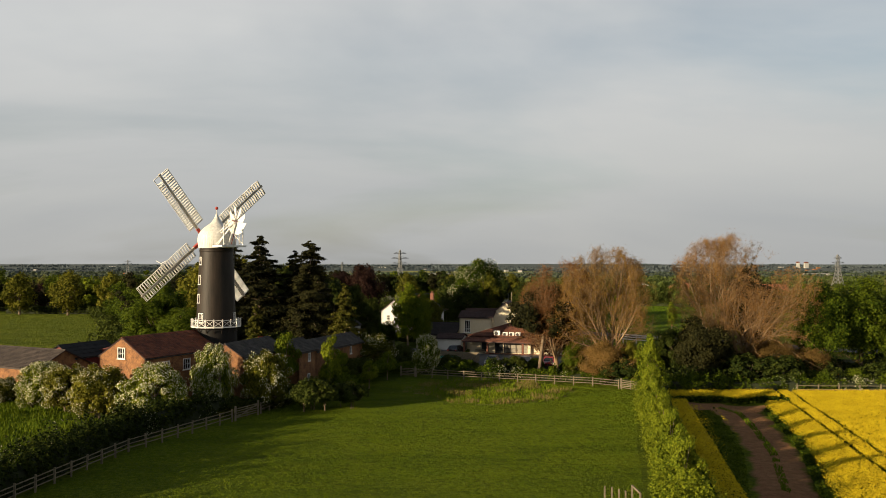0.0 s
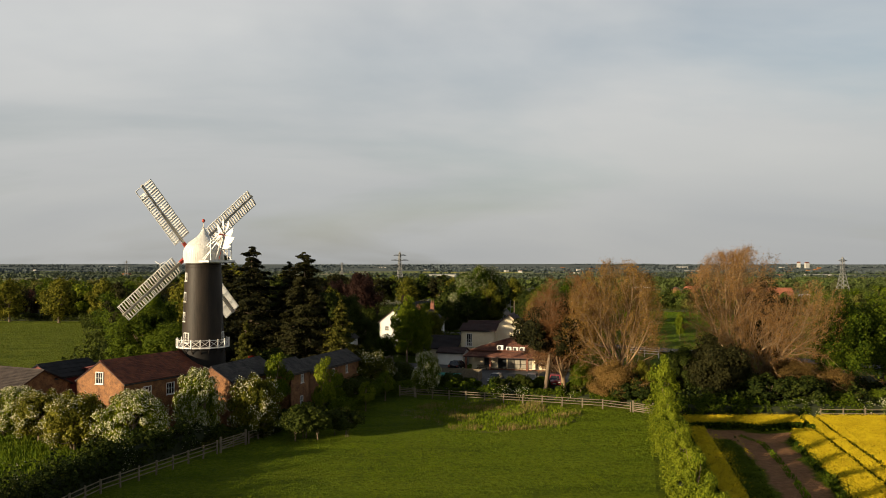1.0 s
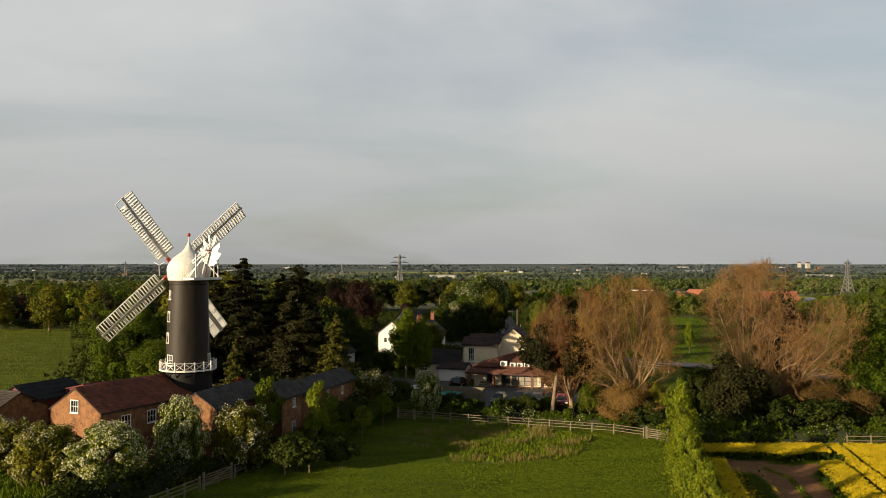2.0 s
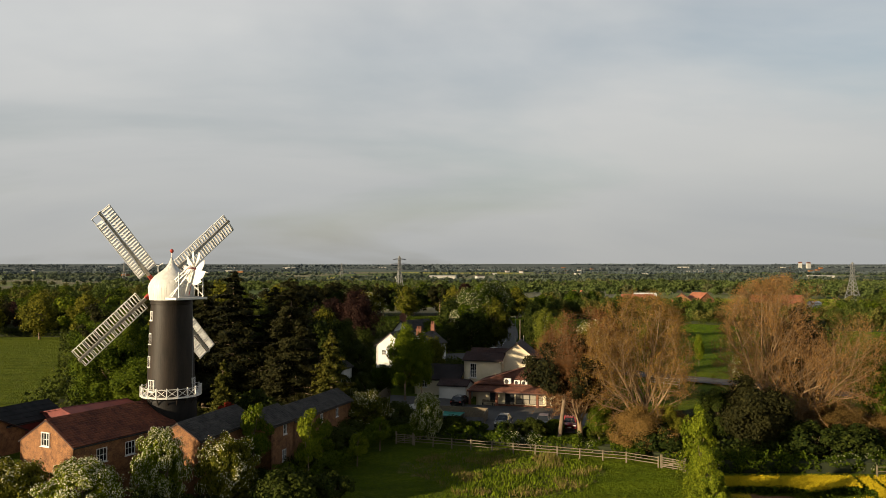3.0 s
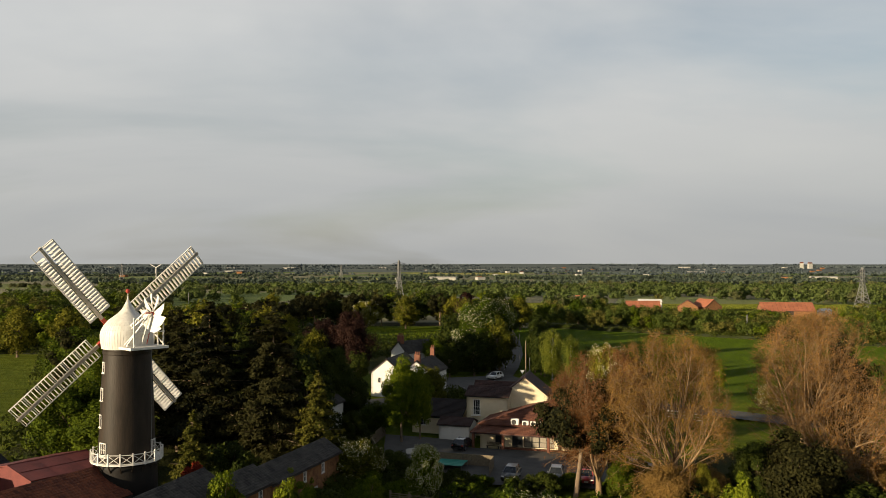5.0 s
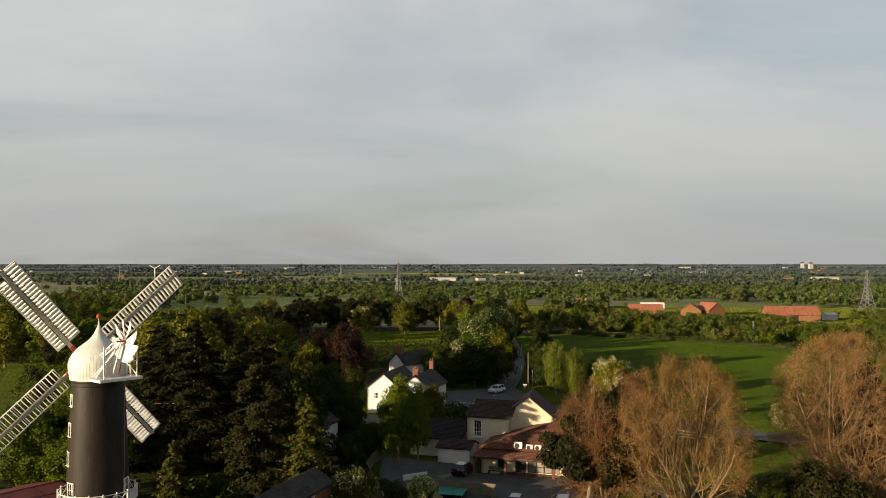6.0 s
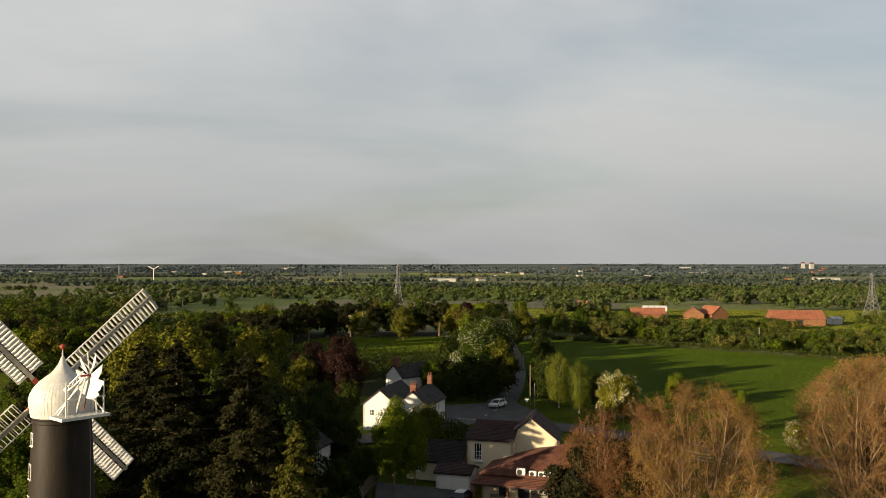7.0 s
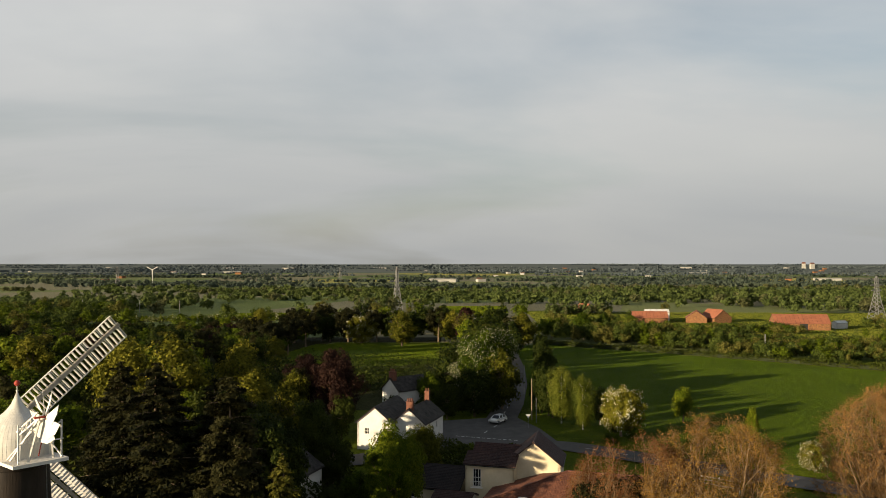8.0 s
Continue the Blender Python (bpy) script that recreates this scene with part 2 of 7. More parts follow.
def gz(x, y):
    """Height of the land."""
    ys = (-4000, 110, 155, 190, 230, 480, 1000, 2000, 3400, 4400, 4900)
    zs = (0, 0, 0.9, 1.7, 1.5, -3.2, -8, -14, -10, 0, 10)
    return float(np.interp(y, ys, zs))


def inside(poly, x, y):
    hit = False
    for (x0, y0), (x1, y1) in zip(poly, poly[1:] + poly[:1]):
        if (y0 > y) != (y1 > y) and x < (x1 - x0) * (y - y0) / (y1 - y0) + x0:
            hit = not hit
    return hit


# ---- the land ----
MEADOW = [(-31, 30), (-31.5, 55), (-29.9, 64.4), (-28.2, 75), (-23.4, 87.6), (-19.8, 99), (-12, 110), (-6, 122), (3, 120), (13, 116.8), (24.5, 111.5), (23.5, 100), (18.5, 80), (14.5, 60), (9, 35)]
LEFT_CROP = [(-120, 40), (-34, 40), (-34, 64), (-31, 86), (-36, 92), (-50, 103), (-120, 108)]
RAPE_AREA = [(14, 38), (19, 58), (27, 100), (28.5, 106.5), (140, 104), (140, 30)]
TRACK = [(17.5, 38), (25.0, 60.5), (29.3, 74), (31.9, 86), (33.4, 94), (32.3, 98.6), (29.5, 99.5)]
TRACK_SIDE = [(33.2, 93), (36.5, 98.2), (39.5, 99.5)]
ROUGH = [(-6, 113), (2, 121), (12, 119), (17.5, 112), (14, 103), (6, 100), (1, 101.5), (-1, 106)]
RIGHT_FIELD = [(16, 232), (28, 385), (46, 388), (130, 294), (180, 255), (150, 160), (80, 168), (30, 198)]
LAWN = [(-64, 306), (-52, 392), (3, 400), (8, 315)]


WOODS = [(-60, 126), (-22, 131), (-8, 131), (-10, 160), (-16, 182), (-22, 186), (-20, 225), (10, 225), (16, 300), (8, 315), (-64, 306), (-52, 392), (0, 402), (0, 430), (-250, 430), (-190, 290), (-100, 280), (-62, 165)]
VERGE = [(27, 113), (140, 104), (140, 125), (75, 140), (45, 150), (26, 140)]


PASTURE = [(-140, 60), (-58, 60), (-58, 145), (-90, 270), (-300, 270), (-300, 60)]
FAR_PASTURE = [(50, 425), (330, 400), (350, 640), (60, 660)]
STRIPS = [[(-162, 556), (-112, 566), (-98, 645), (-150, 636)], [(-2, 650), (46, 645), (52, 745), (-4, 745)]]


def near_line(pts, x, y):
    best = 1e9
    for (x0, y0), (x1, y1) in zip(pts, pts[1:]):
        dx, dy = x1 - x0, y1 - y0
        s = max(0, min(1, ((x - x0) * dx + (y - y0) * dy) / (dx * dx + dy * dy)))
        best = min(best, math.hypot(x - x0 - s * dx, y - y0 - s * dy))
    return best


def land():
    xs = np.arange(-78, 112, 1.5).tolist()
    step = 1.5
    x = xs[-1]
    while x < 4600:
        step *= 1.13
        x += step
        xs.append(x)
    step, x = 1.5, -78
    left = []
    while x > -4600:
        step *= 1.13
        x -= step
        left.append(x)
    xs = left[::-1] + xs
    ys = np.arange(-60, 30, 6).tolist() + np.arange(30, 240, 1.5).tolist()
    step, y = 1.5, ys[-1]
    while y < 3000:
        step = min(step * 1.08, 130)
        y += step
        ys.append(min(y, 3000))
    ys = [-3000, -600, -200] + ys
    nx, ny = len(xs), len(ys)
    verts, masks = [], {k: [] for k in ("crop", "soil", "rough", "field", "lawn", "far", "wood", "pasture")}
    for y in ys:
        z0 = gz(0, y)
        for x in xs:
            z = z0 + (0.25 * noise.noise((x * 0.03, y * 0.03, 0)) if y < 300 else 0)
            close = -80 < x < 190 and 25 < y < 420
            verts.append((x, y, z))
            masks["crop"].append(1.0 if -121 < x < -30 and inside(LEFT_CROP, x, y) else 0.0)
            masks["soil"].append(max(0.0, min(1.0, 2.55 - min(near_line(TRACK, x, y) - (0.5 if y > 88 else 0), near_line(TRACK_SIDE, x, y) + 1.0))) if close and 14 < x < 100 else 0.0)
            masks["rough"].append(1.0 if close and inside(ROUGH, x, y) else 0.0)
            masks["field"].append(1.0 if close and inside(RIGHT_FIELD, x, y) else 0.0)
            masks["lawn"].append(1.0 if close and inside(LAWN, x, y) else 0.0)
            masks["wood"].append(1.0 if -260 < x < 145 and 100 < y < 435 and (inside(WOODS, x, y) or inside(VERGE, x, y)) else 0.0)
            masks["pasture"].append(1.0 if -310 < x < -55 and 55 < y < 275 and inside(PASTURE, x, y) or 45 < x < 355 and 395 < y < 665 and inside(FAR_PASTURE, x, y) or 500 < y < 750 and any(inside(p, x, y) for p in STRIPS) else 0.0)
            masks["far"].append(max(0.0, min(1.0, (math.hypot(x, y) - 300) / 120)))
    faces = [(j * nx + i, j * nx + i + 1, (j + 1) * nx + i + 1, (j + 1) * nx + i) for j in range(ny - 1) for i in range(nx - 1)]
    m = bpy.data.materials.new("grassland")
    me = mesh_of("ground", verts, faces, m, smooth=True)
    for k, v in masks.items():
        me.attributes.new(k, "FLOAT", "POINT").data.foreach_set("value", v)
    m.use_nodes = True
    nt = m.node_tree
    L = nt.links.new
    bs = nt.nodes["Principled BSDF"]
    bs.inputs["Roughness"].default_value = 0.9
    bs.inputs["Specular IOR Level"].default_value = 0.04
    bs.inputs["Sheen Roughness"].default_value, bs.inputs["Sheen Tint"].default_value = 0.5, (0.30, 0.36, 0.06, 1)
    near_at, fuzz = nt.nodes.new("ShaderNodeAttribute"), nt.nodes.new("ShaderNodeMapRange")
    near_at.attribute_name = "far"
    fuzz.inputs["To Min"].default_value, fuzz.inputs["To Max"].default_value = 0.14, 0.0
    L(near_at.outputs["Fac"], fuzz.inputs[0])
    L(fuzz.outputs[0], bs.inputs["Sheen Weight"])
    geo = nt.nodes.new("ShaderNodeNewGeometry")

    def tex(scale, detail=4.0, rough=0.6, stretch=(1, 1, 1)):
        mp = nt.nodes.new("ShaderNodeMapping")
        mp.inputs["Scale"].default_value = stretch
        L(geo.outputs["Position"], mp.inputs[0])
        n = nt.nodes.new("ShaderNodeTexNoise")
        n.inputs["Scale"].default_value, n.inputs["Detail"].default_value, n.inputs["Roughness"].default_value = scale, detail, rough
        L(mp.outputs[0], n.inputs["Vector"])
        return n.outputs["Fac"]

    def mixed(fac, a, b, lo=0.3, hi=0.7):
        r = nt.nodes.new("ShaderNodeMapRange")
        r.inputs["From Min"].default_value, r.inputs["From Max"].default_value = lo, hi
        L(fac, r.inputs[0])
        x = nt.nodes.new("ShaderNodeMix")
        x.data_type = "RGBA"
        for sock, c in ((x.inputs[6], a), (x.inputs[7], b)):
            if isinstance(c, tuple):
                sock.default_value = (*c, 1)
            else:
                L(c, sock)
        L(r.outputs[0], x.inputs[0])
        return x.outputs[2]

    def masked(name, base, over, wobble=0.5):
        at = nt.nodes.new("ShaderNodeAttribute")
        at.attribute_name = name
        ad = nt.nodes.new("ShaderNodeMath")
        ad.operation = "MULTIPLY_ADD"
        L(tex(0.9, 5), ad.inputs[0])
        ad.inputs[1].default_value = wobble
        L(at.outputs["Fac"], ad.inputs[2])
        return mixed(ad.outputs[0], base, over, 0.5 + wobble * 0.5 - 0.15, 0.5 + wobble * 0.5 + 0.15)

    tufts = tex(2.2, 6, 0.7)
    grass = mixed(tex(0.12, 5), (0.088, 0.124, 0.005), (0.150, 0.172, 0.008))
    grass = mixed(tufts, mixed(tex(0.5, 4), (0.030, 0.054, 0.002), (0.062, 0.088, 0.003)), grass, 0.38, 0.60)
    grass = mixed(tex(0.16, 6, 0.7, (0.35, 1.0, 1)), (0.036, 0.056, 0.003), grass, 0.34, 0.54)
    crop = mixed(tex(1.4, 6, 0.7), (0.030, 0.062, 0.004), (0.075, 0.115, 0.008))
    rough = mixed(tex(0.6, 6, 0.65), (0.060, 0.078, 0.018), (0.190, 0.145, 0.060), 0.42, 0.66)
    field = mixed(tex(0.08, 6, 0.6, (1, 0.35, 1)), (0.030, 0.056, 0.002), (0.062, 0.094, 0.003))
    lawn = mixed(tex(0.3, 5), (0.055, 0.090, 0.004), (0.095, 0.130, 0.007))
    pasture = mixed(tex(0.3, 6, 0.7, (0.5, 1.4, 1)), (0.046, 0.068, 0.005), (0.120, 0.145, 0.014), 0.34, 0.64)
    soil = mixed(tex(1.5, 6, 0.7), (0.190, 0.088, 0.046), (0.350, 0.172, 0.092))
    # dark brown-green ground wherever the wood mask lies
    dark_floor = mixed(tex(0.7, 6), (0.014, 0.016, 0.007), (0.036, 0.036, 0.014))
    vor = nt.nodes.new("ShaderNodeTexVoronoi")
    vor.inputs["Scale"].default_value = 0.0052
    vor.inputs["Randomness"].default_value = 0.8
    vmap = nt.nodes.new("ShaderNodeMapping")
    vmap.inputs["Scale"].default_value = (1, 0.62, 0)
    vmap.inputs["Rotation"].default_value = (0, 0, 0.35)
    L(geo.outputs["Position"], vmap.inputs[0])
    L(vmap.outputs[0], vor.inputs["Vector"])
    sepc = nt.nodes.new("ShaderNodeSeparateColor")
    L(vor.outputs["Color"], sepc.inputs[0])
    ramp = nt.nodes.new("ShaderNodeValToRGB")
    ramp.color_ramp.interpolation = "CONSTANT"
    # far parcel colours, partly greyed and paled in place of haze
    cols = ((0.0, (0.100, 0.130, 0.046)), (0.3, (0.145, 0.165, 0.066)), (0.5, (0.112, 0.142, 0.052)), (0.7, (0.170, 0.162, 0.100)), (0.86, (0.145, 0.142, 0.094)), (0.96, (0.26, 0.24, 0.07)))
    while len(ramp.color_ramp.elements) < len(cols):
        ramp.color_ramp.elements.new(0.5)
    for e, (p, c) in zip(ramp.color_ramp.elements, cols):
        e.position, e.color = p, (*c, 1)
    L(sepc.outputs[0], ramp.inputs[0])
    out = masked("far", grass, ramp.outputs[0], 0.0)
    for name, over, wob in (("pasture", pasture, 0.2), ("wood", dark_floor, 0.6), ("lawn", lawn, 0.2), ("field", field, 0.2), ("crop", crop, 0.3), ("rough", rough, 0.9), ("soil", soil, 0.7)):
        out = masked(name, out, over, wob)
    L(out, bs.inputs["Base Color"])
    bp = nt.nodes.new("ShaderNodeBump")
    bp.inputs["Distance"].default_value = 0.8
    L(tex(2.6, 6, 0.7), bp.inputs["Height"])
    L(bp.outputs[0], bs.inputs["Normal"])
    ob = new("ground", me)
    tagged(ob, "green meadow, crop fields and far flat farmland", "ground", kind="structure")


land()


def distance():
    """The last miles of the plain, its colour blued to stand in for haze."""
    ys = np.arange(3000, 4901, 50).tolist()
    xs = np.arange(-4500, 4501, 150).tolist()
    verts = [(x, y, gz(x, y) + (4 * noise.noise((x * 0.0011, y * 0.001, 4)) * (y - 3600) / 1300 if y > 3600 else 0)) for y in ys for x in xs]
    nx = len(xs)
    faces = [(j * nx + i, j * nx + i + 1, (j + 1) * nx + i + 1, (j + 1) * nx + i) for j in range(len(ys) - 1) for i in range(nx - 1)]
    tagged(new("backdrop", mesh_of("backdrop", verts, faces, HAZED_PLAIN, True)), "far plain of fields and woods, tinted blue-grey for haze", "backdrop", kind="structure")


distance()


def ribbon(name, pts, width, material, lift, label, category, spread=None):
    """A strip that lies along a line on the land."""
    fine = []
    for (x0, y0), (x1, y1) in zip(pts, pts[1:]):
        n = max(1, int(math.hypot(x1 - x0, y1 - y0) / 3))
        fine += [(x0 + (x1 - x0) * k / n, y0 + (y1 - y0) * k / n) for k in range(n)]
    fine.append(pts[-1])
    verts, faces = [], []
    for k, (x, y) in enumerate(fine):
        a, b = fine[max(0, k - 1)], fine[min(len(fine) - 1, k + 1)]
        d = Vector((b[0] - a[0], b[1] - a[1])).normalized()
        for s in (-0.5, -0.17, 0.17, 0.5):
            px, py = x - d.y * s * width, y + d.x * s * width
            verts.append((px, py, gz(px, py) + 0.27 + lift))
    for k in range(len(fine) - 1):
        for j in range(3):
            faces.append((4 * k + j, 4 * k + j + 1, 4 * k + j + 5, 4 * k + j + 4))
    ob = new(name, mesh_of(name, verts, faces, material))
    return tagged(ob, label, category, kind="structure")


# ---- trees ----
def tube(verts, faces, pts, radii, sides=6):
    base = len(verts)
    for k, p in enumerate(pts):
        d = (pts[min(k + 1, len(pts) - 1)] - pts[max(k - 1, 0)]).normalized()
        a = d.cross(Vector((0.3, 0.9, 0.1))).normalized()
        b = d.cross(a)
        for s in range(sides):
            t = 2 * math.pi * s / sides
            verts.append(p + (a * math.cos(t) + b * math.sin(t)) * radii[k])
    for k in range(len(pts) - 1):
        for s in range(sides):
            faces.append((base + k * sides + s, base + k * sides + (s + 1) % sides, base + (k + 1) * sides + (s + 1) % sides, base + (k + 1) * sides + s))


def leaves_at(rng, pts, size, flat=0.0, long=1.0, out=None, firm=1.1):
    """Leaf blades round the points, of random turn or lying across the ways given in out."""
    n = len(pts)
    a = rng.normal(size=(n, 3))
    a[:, 2] *= 1 - flat
    b = rng.normal(size=(n, 3))
    b[:, 2] *= 1 - flat
    if out is not None:
        face = out * firm / np.maximum(1e-6, np.linalg.norm(out, axis=1))[:, None] + rng.normal(size=(n, 3)) * 0.5
        face /= np.linalg.norm(face, axis=1)[:, None]
        a -= face * (a * face).sum(1)[:, None]
        b = np.cross(face, a)
    a /= np.linalg.norm(a, axis=1)[:, None]
    b -= a * (a * b).sum(1)[:, None]
    b /= np.linalg.norm(b, axis=1)[:, None]
    s = size * rng.uniform(0.55, 1.25, n)[:, None] * 0.5
    a, b = a * s * long, b * s
    return np.stack([pts - a * 1.15 - b * 0.55, pts + a * 1.15 - b * 0.55, pts + b * 1.1], 1)


def clumps(rng, centre, radii, n_clump, n_leaf, spread, hollow=0.5, low=-0.97):
    """Leaf places in uneven clumps within an egg, the clumps' centres, and the way each leaf faces."""
    c = rng.normal(size=(n_clump * 3, 3))
    c /= np.linalg.norm(c, axis=1)[:, None]
    c = c[c[:, 2] > low][:n_clump]
    c *= rng.uniform(hollow, 1.0, len(c))[:, None]
    c[:, :2] *= (1 - 0.28 * np.maximum(c[:, 2], 0) ** 2)[:, None]
    mids = np.array(centre) + c * np.array(radii)
    pick = rng.integers(0, len(mids), n_leaf)
    d = rng.normal(size=(n_leaf, 3))
    d /= np.linalg.norm(d, axis=1)[:, None]
    out = d + c[pick] * 0.9 + np.array((0, 0, 0.25))
    d *= rng.uniform(0.35, 1.0, n_leaf)[:, None] ** 0.6
    size = rng.uniform(0.7, 1.35, len(mids))
    return mids[pick] + d * spread * size[pick][:, None] * np.array((1, 1, 0.8)), mids, out


TREES = {}


def broadleaf(key, h, r, clear, leaf, n_leaf, leaf_size, label, category="tree", bark=BARK, n_clump=70, blossom=0.0, stems=1, trunk_r=None, egg=0.5, seed=1, name="tree", spread=0.23, droop=False):
    """A tree with trunk and limbs and a crown of leaf clumps."""
    rng = np.random.default_rng(seed)
    rnd = random.Random(seed)
    root = thing(name, label, category)
    cz = clear + (h - clear) * egg
    up = h - cz
    pts, mids, out = clumps(rng, (0, 0, cz), (r * 0.80, r * 0.80, up * 0.78), n_clump, n_leaf, spread * (r + up) / 2)
    if droop:
        pts[:, 2] -= rng.uniform(0, 1, len(pts)) ** 2 * h * 0.22
        keep = pts[:, 2] > 0.3
        pts, out = pts[keep], out[keep]
    verts, faces = [], []
    tr = trunk_r or h * 0.022
    for s in range(stems):
        ox, oy = (rnd.uniform(-0.35, 0.35) * r, rnd.uniform(-0.35, 0.35) * r) if stems > 1 else (0, 0)
        top = Vector((ox * 1.3 + rnd.uniform(-0.1, 0.1) * r, oy * 1.3 + rnd.uniform(-0.1, 0.1) * r, cz + up * 0.35))
        mid = Vector((ox + rnd.uniform(-0.06, 0.06) * r, oy, clear + 0.2 * (h - clear)))
        tube(verts, faces, [Vector((ox, oy, -0.3)), Vector((ox, oy, 0.4)), mid, top], [tr * 1.5, tr * 1.05, tr * 0.75, tr * 0.2], 7)
        for q in rng.permutation(len(mids))[:14]:
            e = Vector(mids[q])
            st = mid.lerp(top, rnd.uniform(0, 0.6))
            tube(verts, faces, [st, st.lerp(e, 0.5) + Vector((0, 0, -0.06 * r)), e], [tr * 0.42, tr * 0.25, tr * 0.06], 5)
    part("trunk", mesh_of("trunk", verts, faces, bark, True), root)
    part("crown", quads_mesh("crown", leaves_at(rng, pts, leaf_size, 0.2, 1.0, out), leaf), root)
    if blossom:
        k = int(n_leaf * blossom)
        c = np.array((0, 0, cz))
        pick = rng.permutation(n_leaf)
        patch = np.array([noise.noise(tuple(p * 0.55)) for p in pts])
        away = np.linalg.norm((pts - c) / np.array((r, r, up)), axis=1)
        pick = pick[np.argsort(-away[pick] - 0.25 * patch[pick] - rng.uniform(0, 0.5, n_leaf))][:k]
        part("blossom", quads_mesh("blossom", leaves_at(rng, c + (pts[pick] - c) * 1.03, leaf_size * (0.6 if leaf_size < 0.3 else 0.42), 0.1, 1.0, out[pick]), BLOSSOM), root, "white spring blossom")
    TREES[key] = root
    return root


def conifer(key, h, r, leaf, label, n_tier=22, per=9, n_leaf=9000, leaf_size=0.42, seed=1, ragged=0.3, clear=0.06, shape=0.8, name="conifer"):
    """An evergreen with whorls of boughs that carry flat sprays."""
    rng = np.random.default_rng(seed)
    rnd = random.Random(seed)
    root = thing(name, label, "conifer")
    verts, faces = [], []
    tube(verts, faces, [Vector((0, 0, -0.3)), Vector((0, 0, h * 0.3)), Vector((0.01 * h, 0, h * 0.7)), Vector((0, 0, h * 0.99))], [h * 0.024, h * 0.018, h * 0.009, 0.02], 7)
    bough, weight = [], []
    for k in range(n_tier):
        f = clear + (0.985 - clear) * k / (n_tier - 1)
        reach = r * ((1 - f) ** shape) * (0.5 + 0.5 * min(1, (f - clear) / 0.15 + 0.4)) + 0.12 * r * (1 - f)
        for j in range(per):
            a = rnd.uniform(0, 2 * math.pi)
            q = reach * rnd.uniform(1 - ragged * 1.6, 1 + ragged * 0.7)
            z = f * h + rnd.uniform(-0.02, 0.02) * h
            s, e = Vector((0, 0, z)), Vector((math.cos(a) * q, math.sin(a) * q, z + rnd.uniform(-0.10, 0.10) * q))
            bough.append((s, e))
            weight.append(q)
            if j % 3 == 0:
                tube(verts, faces, [s, s.lerp(e, 0.5) + Vector((0, 0, 0.04 * q)), e], [h * 0.006, h * 0.004, 0.02], 4)
    part("trunk", mesh_of("trunk", verts, faces, BARK, True), root)
    w = np.array(weight)
    pick = rng.choice(len(bough), n_leaf, p=w / w.sum())
    S, E = np.array([b[0] for b in bough])[pick], np.array([b[1] for b in bough])[pick]
    t = rng.uniform(0.1, 1.04, n_leaf)[:, None] ** 0.7
    wid = (w[pick] * 0.22)[:, None] * (1.05 - t * 0.6)
    pts = S + (E - S) * t + rng.normal(size=(n_leaf, 3)) * wid * np.array((0.75, 0.75, 0.32))
    pts[:, 2] -= 0.06 * (t[:, 0] ** 2) * w[pick]
    part("crown", quads_mesh("crown", leaves_at(rng, pts, leaf_size, 0.45, 1.7, (E - S) / np.linalg.norm(E - S, axis=1)[:, None] * 0.6 + np.array((0, 0, 0.75))), leaf), root)
    TREES[key] = root
    return root


